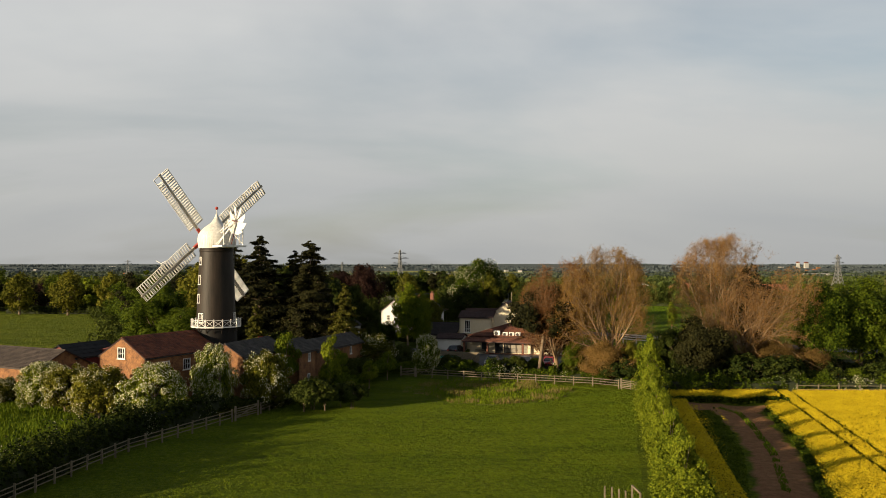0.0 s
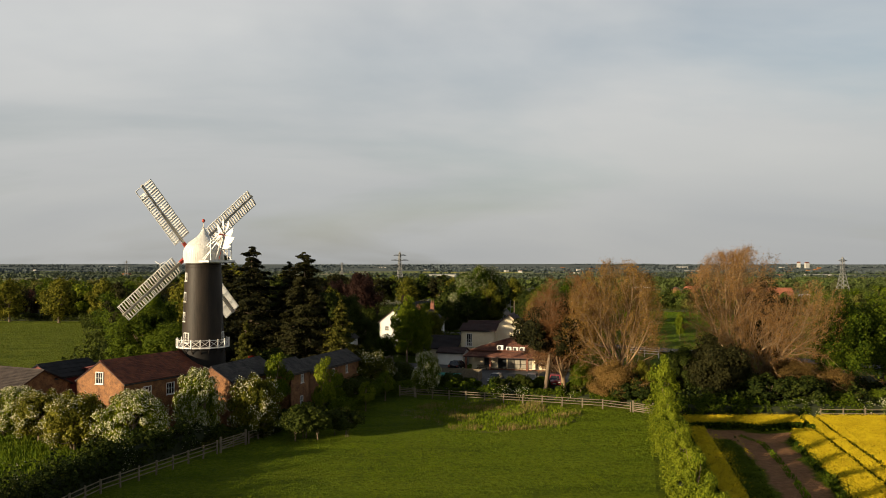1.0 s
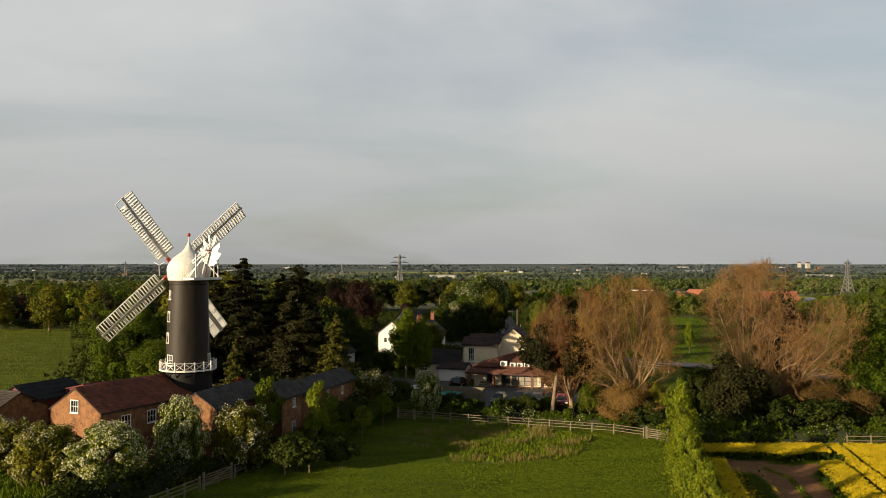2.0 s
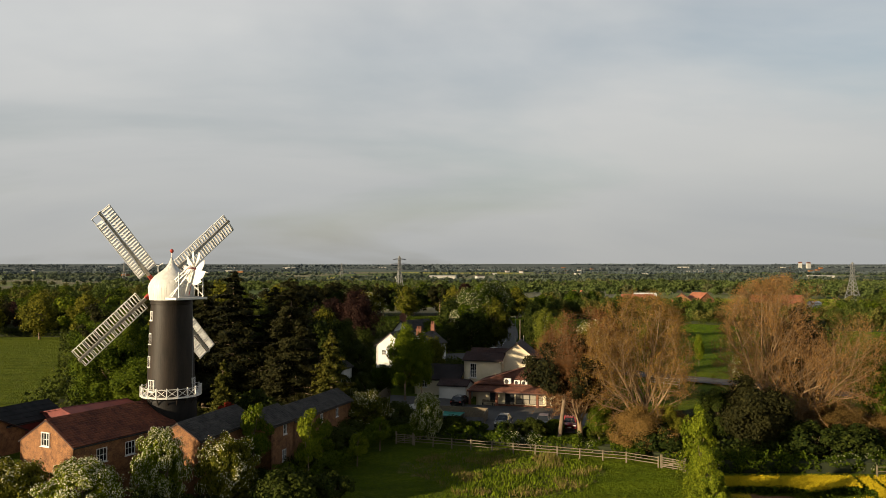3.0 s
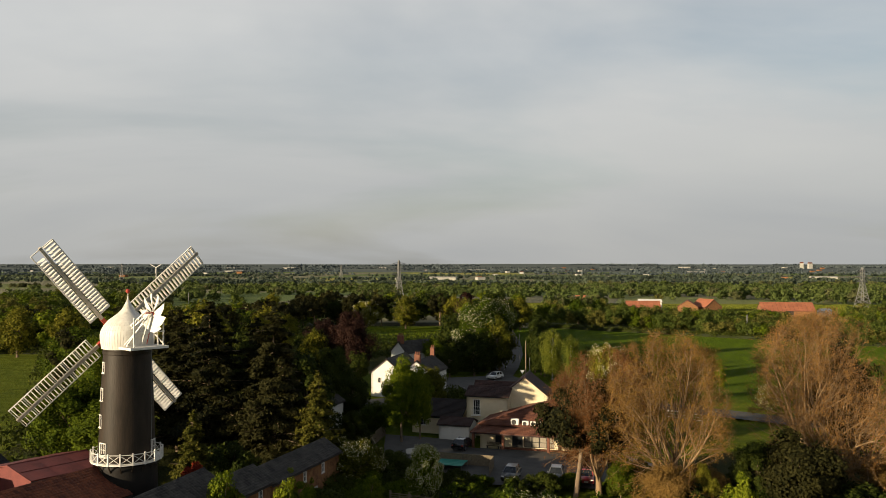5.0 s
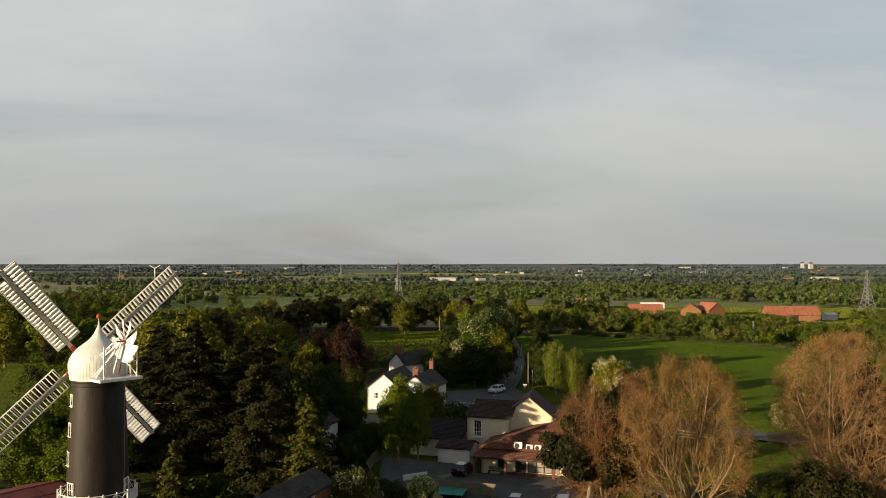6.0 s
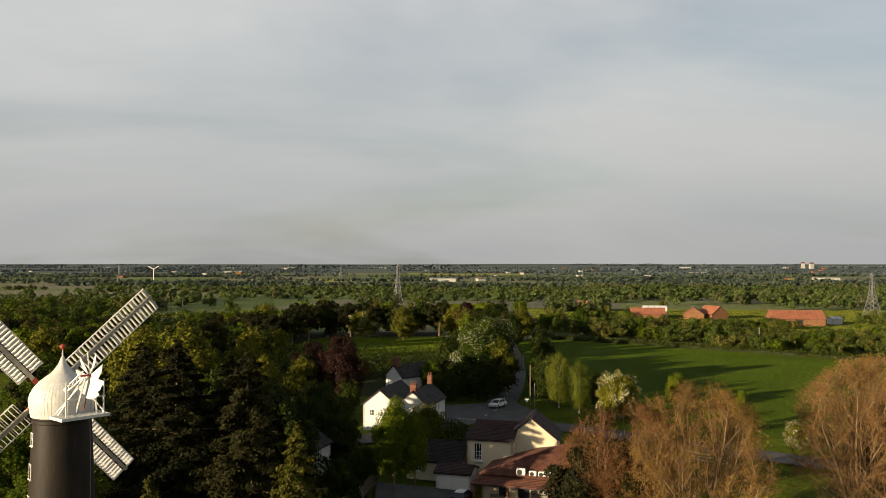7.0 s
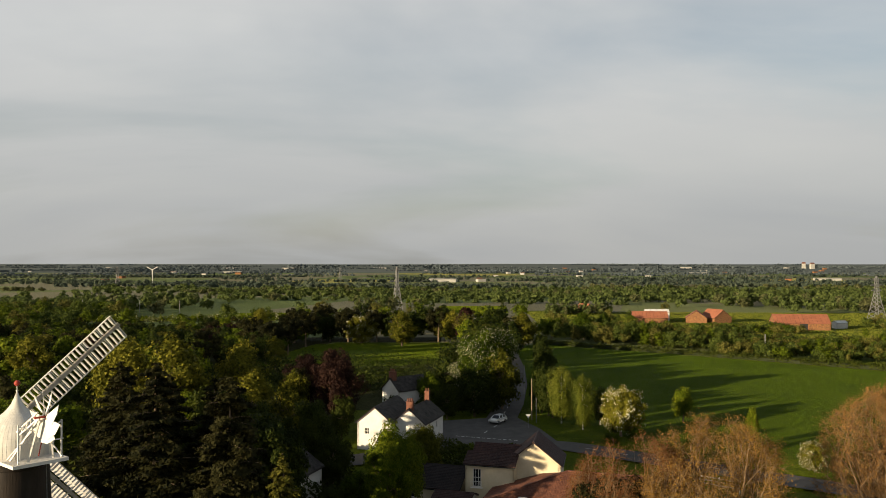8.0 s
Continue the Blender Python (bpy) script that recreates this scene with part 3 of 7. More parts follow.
def budding(key, h, r, label, seed=1, leaf=LEAF_BUD, limbs=7, leaves=3, fork=0.2, up=0.05, bark=BARK_PALE):
    """A tree coming into leaf: long pale limbs that fork again and again, fine twigs and a thin scatter of leaves."""
    rng = np.random.default_rng(seed)
    rnd = random.Random(seed)
    root = thing("tree", label, "tree")
    lines, twigs = [], []

    def grow(p, d, length, rad, level):
        segs = (4, 7, 5, 4)[level]
        pts, rr, ds = [p], [rad], [d]
        for k in range(segs):
            d = (d + Vector((rnd.gauss(0, 0.15), rnd.gauss(0, 0.15), rnd.gauss(up, 0.08)))).normalized()
            pts.append(pts[-1] + d * length / segs)
            rr.append(rad * (1 - (0.35 if level == 0 else 0.72) * (k + 1) / segs))
            ds.append(d)
        lines.append((pts, rr, level))
        if level == 2:
            twigs.append((pts[2:], ds[2:]))
        if level == 3:
            twigs.append((pts, ds))
            return
        n = (limbs, 11, 8)[level]
        for k in range(n):
            f = (0.55 + 0.45 * k / (n - 1)) if level == 0 else (0.10 + 0.90 * k / (n - 1))
            at = min(segs - 1, int(f * segs))
            q = pts[at].lerp(pts[at + 1], min(1, f * segs - at))
            turn = 2.4 * k + rnd.uniform(-0.5, 0.5)
            a = ds[at].cross(Vector((0.31, 0.2, 0.93))).normalized()
            b = ds[at].cross(a)
            ax = a * math.cos(turn) + b * math.sin(turn)
            spread = (rnd.uniform(0.5, 1.9), rnd.uniform(0.6, 1.1), rnd.uniform(0.7, 1.3))[level]
            nd = (ds[at] + ax * spread).normalized()
            ln = length * ((h - length) / length * rnd.uniform(0.56, 0.72) if level == 0 else (0.66 - 0.30 * f) * rnd.uniform(0.8, 1.25))
            grow(q, nd, ln, rr[at] * (rnd.uniform(0.42, 0.60) if level == 0 else 0.48), level + 1)

    grow(Vector((0, 0, -0.3)), Vector((rnd.uniform(-0.1, 0.1), rnd.uniform(-0.1, 0.1), 1)).normalized(), h * fork, h * 0.024, 0)
    # bring the crown to its width and height, evenly rounded
    tips = np.array([t[0][-1] for t in twigs])
    mid = tips[:, :2].mean(0)
    kx = r * 0.95 / np.quantile(np.linalg.norm(tips[:, :2] - mid, axis=1), 0.84)
    kz = h * 0.95 / np.quantile(tips[:, 2], 0.93)

    def shaped(p):
        f = min(1.0, max(0.0, p.z / (0.25 * h)))
        q = Vector(((p.x - mid[0] * f) * (1 + (kx - 1) * f), (p.y - mid[1] * f) * (1 + (kx - 1) * f), p.z * (1 + (kz - 1) * f)))
        e = Vector((q.x / r, q.y / r, (q.z - h * 0.52) / (h * 0.47)))
        if q.z > 0.2 * h and e.length > 0.8:
            over = 0.8 + 0.2 * math.tanh((e.length - 0.8) * 3.2)
            q = Vector((0, 0, h * 0.52)) + (q - Vector((0, 0, h * 0.52))) * (over / e.length)
        return q

    verts, faces = [], []
    for pts, rr, level in lines:
        tube(verts, faces, [shaped(p) for p in pts], [max(0.012, q) for q in rr], (8, 6, 4, 3)[level])
    part("trunk", mesh_of("trunk", verts, faces, bark, True), root)
    A, D = [], []
    for pts, ds in twigs:
        for k in range(1, len(pts)):
            A.append(shaped(pts[k - 1].lerp(pts[k], rnd.random())))
            D.append(ds[k])
    per = 6
    P = np.repeat(np.array(A), per, 0)
    n = len(P)
    d = np.repeat(np.array(D), per, 0) * 0.75 + rng.normal(size=(n, 3)) * 0.6
    d /= np.linalg.norm(d, axis=1)[:, None]
    end = P + d * rng.uniform(0.4, 1.3, n)[:, None]
    side = np.cross(d, rng.normal(size=(n, 3)))
    side *= 0.011 / np.linalg.norm(side, axis=1)[:, None]
    part("spray", quads_mesh("spray", np.stack([P - side, P + side, end], 1), BARK_TWIG), root)
    m = n * leaves
    i = np.repeat(np.arange(n), leaves)
    lp = P[i] + (end - P)[i] * rng.uniform(0.3, 1.1, m)[:, None] + rng.normal(size=(m, 3)) * 0.07
    part("crown", quads_mesh("crown", leaves_at(rng, lp, 0.108, 0.0), leaf), root)
    TREES[key] = root
    return root


broadleaf("green", 13, 5.6, 0.9, LEAF_GREEN, 26000, 0.27, "mid-green broadleaved tree in full leaf", seed=2)
broadleaf("fresh", 13, 5.4, 1.2, LEAF_FRESH, 24000, 0.26, "bright fresh-green tree in spring leaf", seed=3)
broadleaf("dark", 13, 5.8, 0.6, LEAF_DARK, 22000, 0.30, "dark green dense broadleaved tree", seed=4)
broadleaf("olive", 13, 5.8, 0.8, LEAF_MAY, 24000, 0.26, "olive-brown tree with young leaves", seed=5)
broadleaf("copper", 13, 6.2, 0.8, LEAF_COPPER, 22000, 0.28, "dark purple copper beech tree", seed=6)
broadleaf("chestnut", 19, 7.8, 0.8, LEAF_GREEN, 32000, 0.34, "horse chestnut tree with white flower candles", blossom=0.2, seed=7)
broadleaf("hawthorn", 5.5, 3.8, -0.6, LEAF_FRESH, 22000, 0.19, "hawthorn bush covered in white blossom", "bush", blossom=0.46, stems=3, n_clump=150, spread=0.17, seed=8, name="hawthorn")
broadleaf("hawthorn_thin", 5.5, 3.7, -0.6, LEAF_MAY, 20000, 0.19, "hawthorn bush with sparse white blossom", "bush", blossom=0.10, stems=3, n_clump=150, spread=0.17, seed=9, name="hawthorn")
broadleaf("birch", 13, 2.9, 2.2, LEAF_BIRCH, 13000, 0.22, "slender weeping birch tree with pale leaves", bark=BARK_WHITE, n_clump=46, egg=0.42, seed=10, trunk_r=0.14, name="birch", droop=True)
broadleaf("shrub", 4.5, 3.0, -0.6, LEAF_GREEN, 5800, 0.22, "leafy green garden shrub", "shrub", stems=3, n_clump=40, seed=11, name="shrub")
broadleaf("shrub_fresh", 6, 2.3, 0.5, LEAF_FRESH, 8000, 0.18, "bright green young garden tree", "shrub", stems=1, n_clump=40, seed=12, name="shrub")
broadleaf("shrub_dark", 4.0, 3.4, -0.2, LEAF_DARK, 6000, 0.24, "dark shrub on several bare stems", "shrub", stems=5, n_clump=45, seed=13, name="shrub", egg=0.55, trunk_r=0.05)
broadleaf("brown", 9, 4.6, 0.2, LEAF_BROWN, 30000, 0.15, "low tree with dense brown young leaves", n_clump=80, seed=19, bark=BARK_PALE)
broadleaf("pine_low", 10, 5.0, -0.4, LEAF_NEEDLE, 24000, 0.28, "dense dark pine with foliage down to the ground", "conifer", n_clump=62, seed=18, name="pine")
conifer("cedar", 20.5, 5.4, LEAF_NEEDLE, "tall dark evergreen with layered boughs", seed=14, n_leaf=42000, leaf_size=0.30, n_tier=24, per=8, shape=0.5, ragged=0.34)
conifer("cypress", 20, 5.2, LEAF_NEEDLE, "tall dark brown-green conifer with dense boughs", seed=15, n_leaf=38000, leaf_size=0.30, n_tier=30, per=8, ragged=0.26, shape=0.42)
conifer("spruce", 13, 3.8, LEAF_OLIVE, "small brown-green conical conifer", seed=16, n_leaf=18000, n_tier=26, per=9, leaf_size=0.27, ragged=0.25, shape=0.72)
broadleaf("pine", 14, 5.8, 4.2, LEAF_NEEDLE, 26000, 0.33, "dark pine with a bare leaning trunk", "conifer", n_clump=62, seed=17, name="pine", trunk_r=0.30, bark=BARK)
budding("bud_a", 18.7, 7.0, "large tree with golden-brown young leaves and pale limbs", seed=21, leaf=LEAF_GOLD, limbs=7, leaves=3, fork=0.24)
budding("bud_c", 17.5, 6.2, "tree with rust-red young leaves beside the inn", seed=23, leaf=LEAF_RUST, leaves=3, fork=0.2)
budding("bud_b", 20.5, 10.8, "wide tree with reddish buds and many bare twigs", seed=22, limbs=11, leaves=3, fork=0.16)
for kind, leaf, text, seed in (("green", LEAF_GREEN, "mid-green broadleaved tree in full leaf", 32), ("fresh", LEAF_FRESH, "bright fresh-green tree in spring leaf", 33), ("dark", LEAF_DARK, "dark green dense broadleaved tree", 34), ("olive", LEAF_MAY, "olive-brown tree with young leaves", 35)):
    broadleaf(kind + "_far", 13, 5.6, -0.8, leaf, 7000, 0.45, text, seed=seed)
broadleaf("pine_far", 14, 5.8, 4.2, LEAF_NEEDLE, 7000, 0.5, "dark pine with a bare leaning trunk", "conifer", n_clump=40, seed=37, name="pine", trunk_r=0.30)
USED = set()


def tree(key, x, y, h=None, wide=1.0, turn=None, lean=0.0, rnd=random.Random(5)):
    """Sets a tree of that kind on the land; the first takes the model, the rest are copies."""
    far = key in ("green", "fresh", "dark", "olive", "pine") and y > 192
    proto = TREES[key + "_far" if far else key]
    base = {"green": 13, "fresh": 13, "dark": 13, "olive": 13, "copper": 13, "chestnut": 19, "hawthorn": 5.5, "hawthorn_thin": 5.5, "birch": 13, "shrub": 4.5, "shrub_fresh": 6,
            "shrub_dark": 4.0, "cedar": 20.5, "cypress": 20, "spruce": 13, "pine": 14, "brown": 9, "pine_low": 10, "bud_a": 18.7, "bud_c": 17.5, "bud_b": 20.5}[key]
    k = (h or base) / base
    a = turn if turn is not None else rnd.uniform(0, 360)
    m = pose(x, y, gz(x, y), 0, lean, 0) @ pose(0, 0, 0, 0, 0, a) @ Matrix.Diagonal((k * wide, k * wide, k, 1))
    if proto.name in USED:
        return copy_thing(proto, m)
    USED.add(proto.name)
    proto.matrix_basis = m
    return proto


# trees and bushes round the mill yard
for row in (("green", -47.5, 137, 12.6, 1.2), ("green", -41, 132, 10.5, 1.1), ("cedar", -31, 141, 20.9, 1.0), ("cedar", -37, 147, 19, 0.95), ("cypress", -21.7, 136.4, 20, 0.86), ("cedar", -26, 146, 18, 0.8),
            ("spruce", -15.5, 132.5, 13.2, 0.95), ("spruce", -27.2, 121, 10.6, 1.0), ("dark", -24, 150, 15, 1.0),
            ("hawthorn", -47.0, 98, 6.0, 0.95), ("hawthorn_thin", -42.8, 95.5, 6.2, 0.95), ("hawthorn_thin", -37.6, 91.5, 6.0, 0.95), ("hawthorn", -31.4, 90.3, 6.3, 1.0), ("hawthorn_thin", -52.5, 100, 3.5, 1.0), ("hawthorn", -26.6, 96, 7.8, 0.58), ("hawthorn_thin", -52, 107, 4.2, 0.9),
            ("hawthorn_thin", -20.8, 97.8, 6.9, 0.72), ("shrub_fresh", -20.2, 106.6, 9.0, 0.62), ("shrub_fresh", -14.2, 105, 5.8, 0.85), ("shrub_dark", -15, 96.5, 4.0, 1.15), ("shrub_dark", -11.2, 98.5, 3.2, 0.9),
            # shrub_fresh at four shaded spots: its brighter leaf stands in for sunlight
            ("hawthorn_thin", -11, 130.5, 5.7, 1.1), ("shrub_fresh", -14, 114, 3.8, 1.2), ("shrub_fresh", -8, 120, 3.0, 1.4), ("hawthorn", -2.6, 126, 6.0, 0.6), ("shrub_fresh", -10, 113, 2.8, 1.5), ("shrub_dark", 1, 127.5, 2.9, 1.0),
            ("shrub", 4, 128.5, 2.3, 1.0), ("shrub_fresh", -16.6, 118, 4.0, 1.2), ("shrub", -5, 130, 3.4, 0.9), ("shrub", -24, 97, 3, 1.0)):
    tree(*row)
# round the inn and along the road
for row in (("fresh", -6.4, 151.3, 13.3, 0.66), ("fresh", -3.8, 153.0, 11.5, 0.78), ("olive", -2.0, 166.5, 10.0, 0.66), ("green", -10.5, 155, 6, 0.9), ("pine", 14.2, 124, 14.2, 1.0, 60, 6), ("bud_a", 23.6, 121, 19.2, 1.06), ("bud_c", 17.0, 124.5, 17.3, 1.0), ("brown", 22.6, 117.8, 6.6, 1.2), ("brown", 26.5, 120, 8.0, 1.0), ("bud_b", 44.8, 126, 21.3, 1.02), ("copper", 17.3, 127.5, 13.5, 0.75), ("olive", 26.5, 119, 8.5, 0.8), ("pine_low", 36.5, 118.5, 10.2, 1.0), ("dark", 33, 121, 7, 0.9),
            ("brown", 47.5, 120.5, 9.0, 1.0), ("brown", 52.5, 119, 7.0, 1.0), ("green", 56, 124, 15.5, 0.72), ("green", 63.5, 127, 16, 0.85), ("green", 70, 122, 12.5, 1.0), ("pine_low", 52, 141, 17.5, 0.6), ("olive", 27, 117, 7, 0.8),
            ("chestnut", 8.4, 229, 19.6, 1.0), ("olive", 12.5, 224, 14, 0.8), ("dark", 6.5, 218, 11.5, 0.9), ("dark", 1, 215, 9, 0.9), ("dark", 10, 221, 9, 0.8), ("dark", 22, 216.5, 12.5, 0.75), ("dark", 20.5, 222, 12.5, 0.75), ("green", -3, 222, 9, 0.9), ("olive", 10.5, 237, 15, 0.9), ("dark", 4, 255, 16, 1.0), ("dark", 9, 271, 17, 1.0), ("green", 8, 291, 16, 1.0), ("dark", 12, 311, 16, 1.0), ("dark", 15, 334, 15, 0.9), ("green", 16, 350, 14, 0.9), ("dark", 18, 366, 15, 0.9), ("dark", 2, 240, 16, 1.0), ("dark", 7, 247, 17, 1.0), ("dark", 8.5, 262, 16, 1.0), ("green", 10, 281, 14, 0.9), ("dark", 12, 301, 14, 0.9), ("dark", 13, 322, 13, 0.9), ("dark", 21.5, 219, 12, 0.7), ("green", 23, 232, 13, 0.75), ("dark", 26, 263, 13, 0.8), ("green", 28, 282, 12, 0.8), ("dark", 30, 302, 12, 0.8), ("dark", 32, 325, 12, 0.8), ("green", 34.5, 348, 12, 0.8), ("olive", 31, 374, 14, 1.3), ("dark", 24.5, 240, 10, 0.8), ("green", 27.5, 254, 9, 0.8),
            ("birch", 23, 211, 13, 1.0), ("birch", 26, 204.5, 12, 0.9), ("green", 20, 226, 12, 0.7), ("dark", 30, 209, 9, 0.8), ("hawthorn_thin", 32, 198, 9, 0.75), ("shrub", 34, 195, 5, 1.0), ("fresh", 46.7, 212, 8, 0.75), ("fresh", 52, 190, 6.8, 0.7),
            ("hawthorn_thin", 55.5, 175, 4.6, 0.8), ("copper", -19, 200, 16.0, 1.0), ("copper", -26, 208, 14.0, 1.0), ("dark", -17.5, 196, 10, 0.8), ("olive", -26, 197, 12, 0.9), ("olive", -33, 197, 12, 1.0),
            ("dark", -19, 170, 11, 0.8), ("dark", -15, 166, 7, 0.9), ("dark", -26, 163, 12, 0.9), ("spruce", -19, 178, 7, 0.5), ("cypress", -35, 158, 17, 1.0), ("cedar", -42, 160, 18, 1.0), ("olive", -48, 186, 16, 1.1),
            ("fresh", -57, 168, 14, 1.1), ("olive", -50, 206, 17.5, 1.25), ("olive", -61, 211, 16.5, 1.25), ("olive", -40, 216, 15.5, 1.1), ("green", -70, 192, 14, 1.2), ("green", -64, 181, 13, 1.1), ("fresh", -39, 177, 12, 0.9)):
    tree(*row)


# ---- woods and hedges that nobody could count ----
def far_wood(name, places, material, label, quads, size):
    """Distant trees: many small crowns of clumps in one mesh."""
    rng = np.random.default_rng(len(places) + quads)
    parts = []
    for x, y, h, r in places:
        p, _, out = clumps(rng, (x, y, gz(x, y) + h * 0.55), (r * 0.85, r * 0.85, h * 0.45), 14 if quads < 1000 else 26, quads, (0.36 if quads < 1000 else 0.29) * r, 0.5, -0.95)
        parts.append(leaves_at(rng, p, size * r * 1.15, 0.2, 1.0, out))
    ob = new(name, quads_mesh(name, np.concatenate(parts), material))
    tagged(ob, label, "trees", kind="stuff")


KEEP_CLEAR = [LAWN, RIGHT_FIELD, [(0, 190), (12, 190), (26, 300), (18, 300)], [(-20, 180), (10, 180), (10, 235), (-20, 235)], [(-62, 222), (16, 222), (20, 320), (-62, 320)], [(-72, 190), (-30, 190), (-30, 226), (-72, 226)], [(-140, 60), (-58, 60), (-58, 145), (-90, 270), (-300, 270), (-300, 60)]]
GREENS = {"green": [], "dark": [], "olive": [], "needle": [], "copper": [], "fresh": []}
rw = random.Random(31)
for k in range(1500):
    x, y = rw.uniform(-190, 26), rw.uniform(165, 420)
    if any(inside(p, x, y) for p in KEEP_CLEAR) or (x > -12 and y < 215) or (x > 4 and y < 250) or (x > -35 and y < 200) or (x > -62 and abs((y - 187) * 0.84 - (x + 11) * 0.545) < 8):
        continue
    crowd = sum(1 for v in GREENS.values() for q in v if abs(q[0] - x) < 5.5 and abs(q[1] - y) < 6.5)
    if crowd:
        continue
    kind = rw.choices(("green", "dark", "olive", "needle", "copper", "fresh"), (2.6, 6, 2.4, 4, 0.35, 0.8))[0]
    h = rw.uniform(7, 10.5) if x < -60 and y > 290 else rw.uniform(9, 15.5) if y < 320 else rw.uniform(11, 16.5)
    GREENS[kind].append((x, y, h, rw.uniform(3.8, 6.6) if kind != "needle" else rw.uniform(3.0, 4.8)))
for kind, material, name in (("green", LEAF_GREEN, "green_wood"), ("dark", LEAF_DARK, "dark_wood"), ("olive", LEAF_OLIVE, "budding_wood"), ("needle", LEAF_NEEDLE, "pine_wood"), ("copper", LEAF_COPPER, "copper_wood"), ("fresh", LEAF_FRESH, "fresh_wood")):
    far_wood(name, GREENS[kind], material, "dense mixed wood behind the mill", 2100, 0.112)
# belt and middle-distance leaves, paled in colour to imitate haze
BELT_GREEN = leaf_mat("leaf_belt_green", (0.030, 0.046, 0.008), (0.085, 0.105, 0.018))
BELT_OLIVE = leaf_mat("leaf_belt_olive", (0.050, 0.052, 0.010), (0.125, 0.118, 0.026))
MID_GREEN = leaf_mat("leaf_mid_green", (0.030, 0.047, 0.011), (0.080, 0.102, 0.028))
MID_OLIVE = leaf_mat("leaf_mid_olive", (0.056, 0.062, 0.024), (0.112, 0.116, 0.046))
BELT = {"green": [], "dark": [], "olive": []}
# belt beyond the right field, and copses and hedgerow trees out to the horizon
for k in range(420):
    s = rw.uniform(-0.05, 1.25)
    x, y = 46 + 84 * s + rw.uniform(0, 26), 392 - 94 * s + rw.uniform(3, 62)
    if y > 440 - 80 * s:
        continue
    BELT[rw.choices(("green", "dark", "olive"), (4, 2, 3))[0]].append((x, y, rw.uniform(4.5, 6.2) if 0.55 < s < 1.05 else rw.uniform(6, 10), rw.uniform(2.5, 4)))
for k in range(150):
    x, y = rw.choice(((rw.uniform(-60, -8), rw.uniform(615, 655)), (rw.uniform(56, 104), rw.uniform(440, 525)), (rw.uniform(128, 172), rw.uniform(452, 474)), (rw.uniform(215, 270), rw.uniform(452, 500)), (rw.uniform(70, 112), rw.uniform(618, 640))))
    BELT[rw.choices(("green", "dark", "olive"), (4, 2, 3))[0]].append((x, y, rw.uniform(3.5, 5.0) if 120 < x < 180 else rw.uniform(11, 15) if x < 0 else rw.uniform(5, 8.5), rw.uniform(2.5, 4)))
for k in range(1500):
    y = 415 * (2.1 ** (rw.random() ** 1.2))
    x = rw.uniform(-0.62, 0.66) * y
    g = noise.noise((x * 0.0045, y * 0.0028, 7.3))
    if g < 0.02 and rw.random() > 0.08 or (80 < x < 290 and 380 < y < 600) or any(inside(p, x, y + 12) or inside(p, x, y + 40) for p in STRIPS):
        continue
    BELT[rw.choices(("green", "dark", "olive"), (3, 4, 1.5))[0]].append((x, y, rw.uniform(7, 12), rw.uniform(4.5, 7)))
for k in range(170):
    y = 900 * (4.6 ** rw.random())
    x = rw.uniform(-0.6, 0.62) * y
    slope, n = rw.uniform(-0.35, 0.35), rw.randint(8, 34)
    kind = rw.choices(("green", "dark", "olive"), (3, 4, 2))[0]
    for s in range(n):
        qx, qy = x + s * 13 + rw.uniform(-4, 4), y + s * 13 * slope + rw.uniform(-5, 5)
        BELT[kind].append((qx, qy, rw.uniform(3.5, 8.5), rw.uniform(4, 8)))
for k in range(70):
    y, x = rw.uniform(3000, 4700), rw.uniform(-2900, 2900)
    for s in range(rw.randint(5, 20)):
        BELT["olive"].append((x + s * 24, y + rw.uniform(-16, 16), rw.uniform(2.5, 4.5), rw.uniform(9, 15)))
for kind, material, name in (("green", BELT_GREEN, "far_green_trees"), ("dark", LEAF_GREEN, "far_dark_trees"), ("olive", BELT_OLIVE, "far_budding_trees")):
    near_t = [p for p in BELT[kind] if p[1] < 620]
    mid_t = [p for p in BELT[kind] if 620 <= p[1] < 1300]
    far_t = [p for p in BELT[kind] if 1300 <= p[1] < 2400]
    last_t = [p for p in BELT[kind] if p[1] >= 2400]
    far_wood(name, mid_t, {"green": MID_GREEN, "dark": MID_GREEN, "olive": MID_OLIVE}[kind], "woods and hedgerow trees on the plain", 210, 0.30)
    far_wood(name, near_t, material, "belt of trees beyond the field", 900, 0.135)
    far_wood(name, last_t, HAZED_WOOD, "distant hedgerows and copses, tinted blue for haze", 26, 0.75)
    far_wood(name, far_t, {"green": LEAF_HAZED_PALE, "dark": LEAF_HAZED_DARK, "olive": LEAF_HAZED_PALE}[kind], "distant hedgerows and copses on the plain", 34, 0.7)


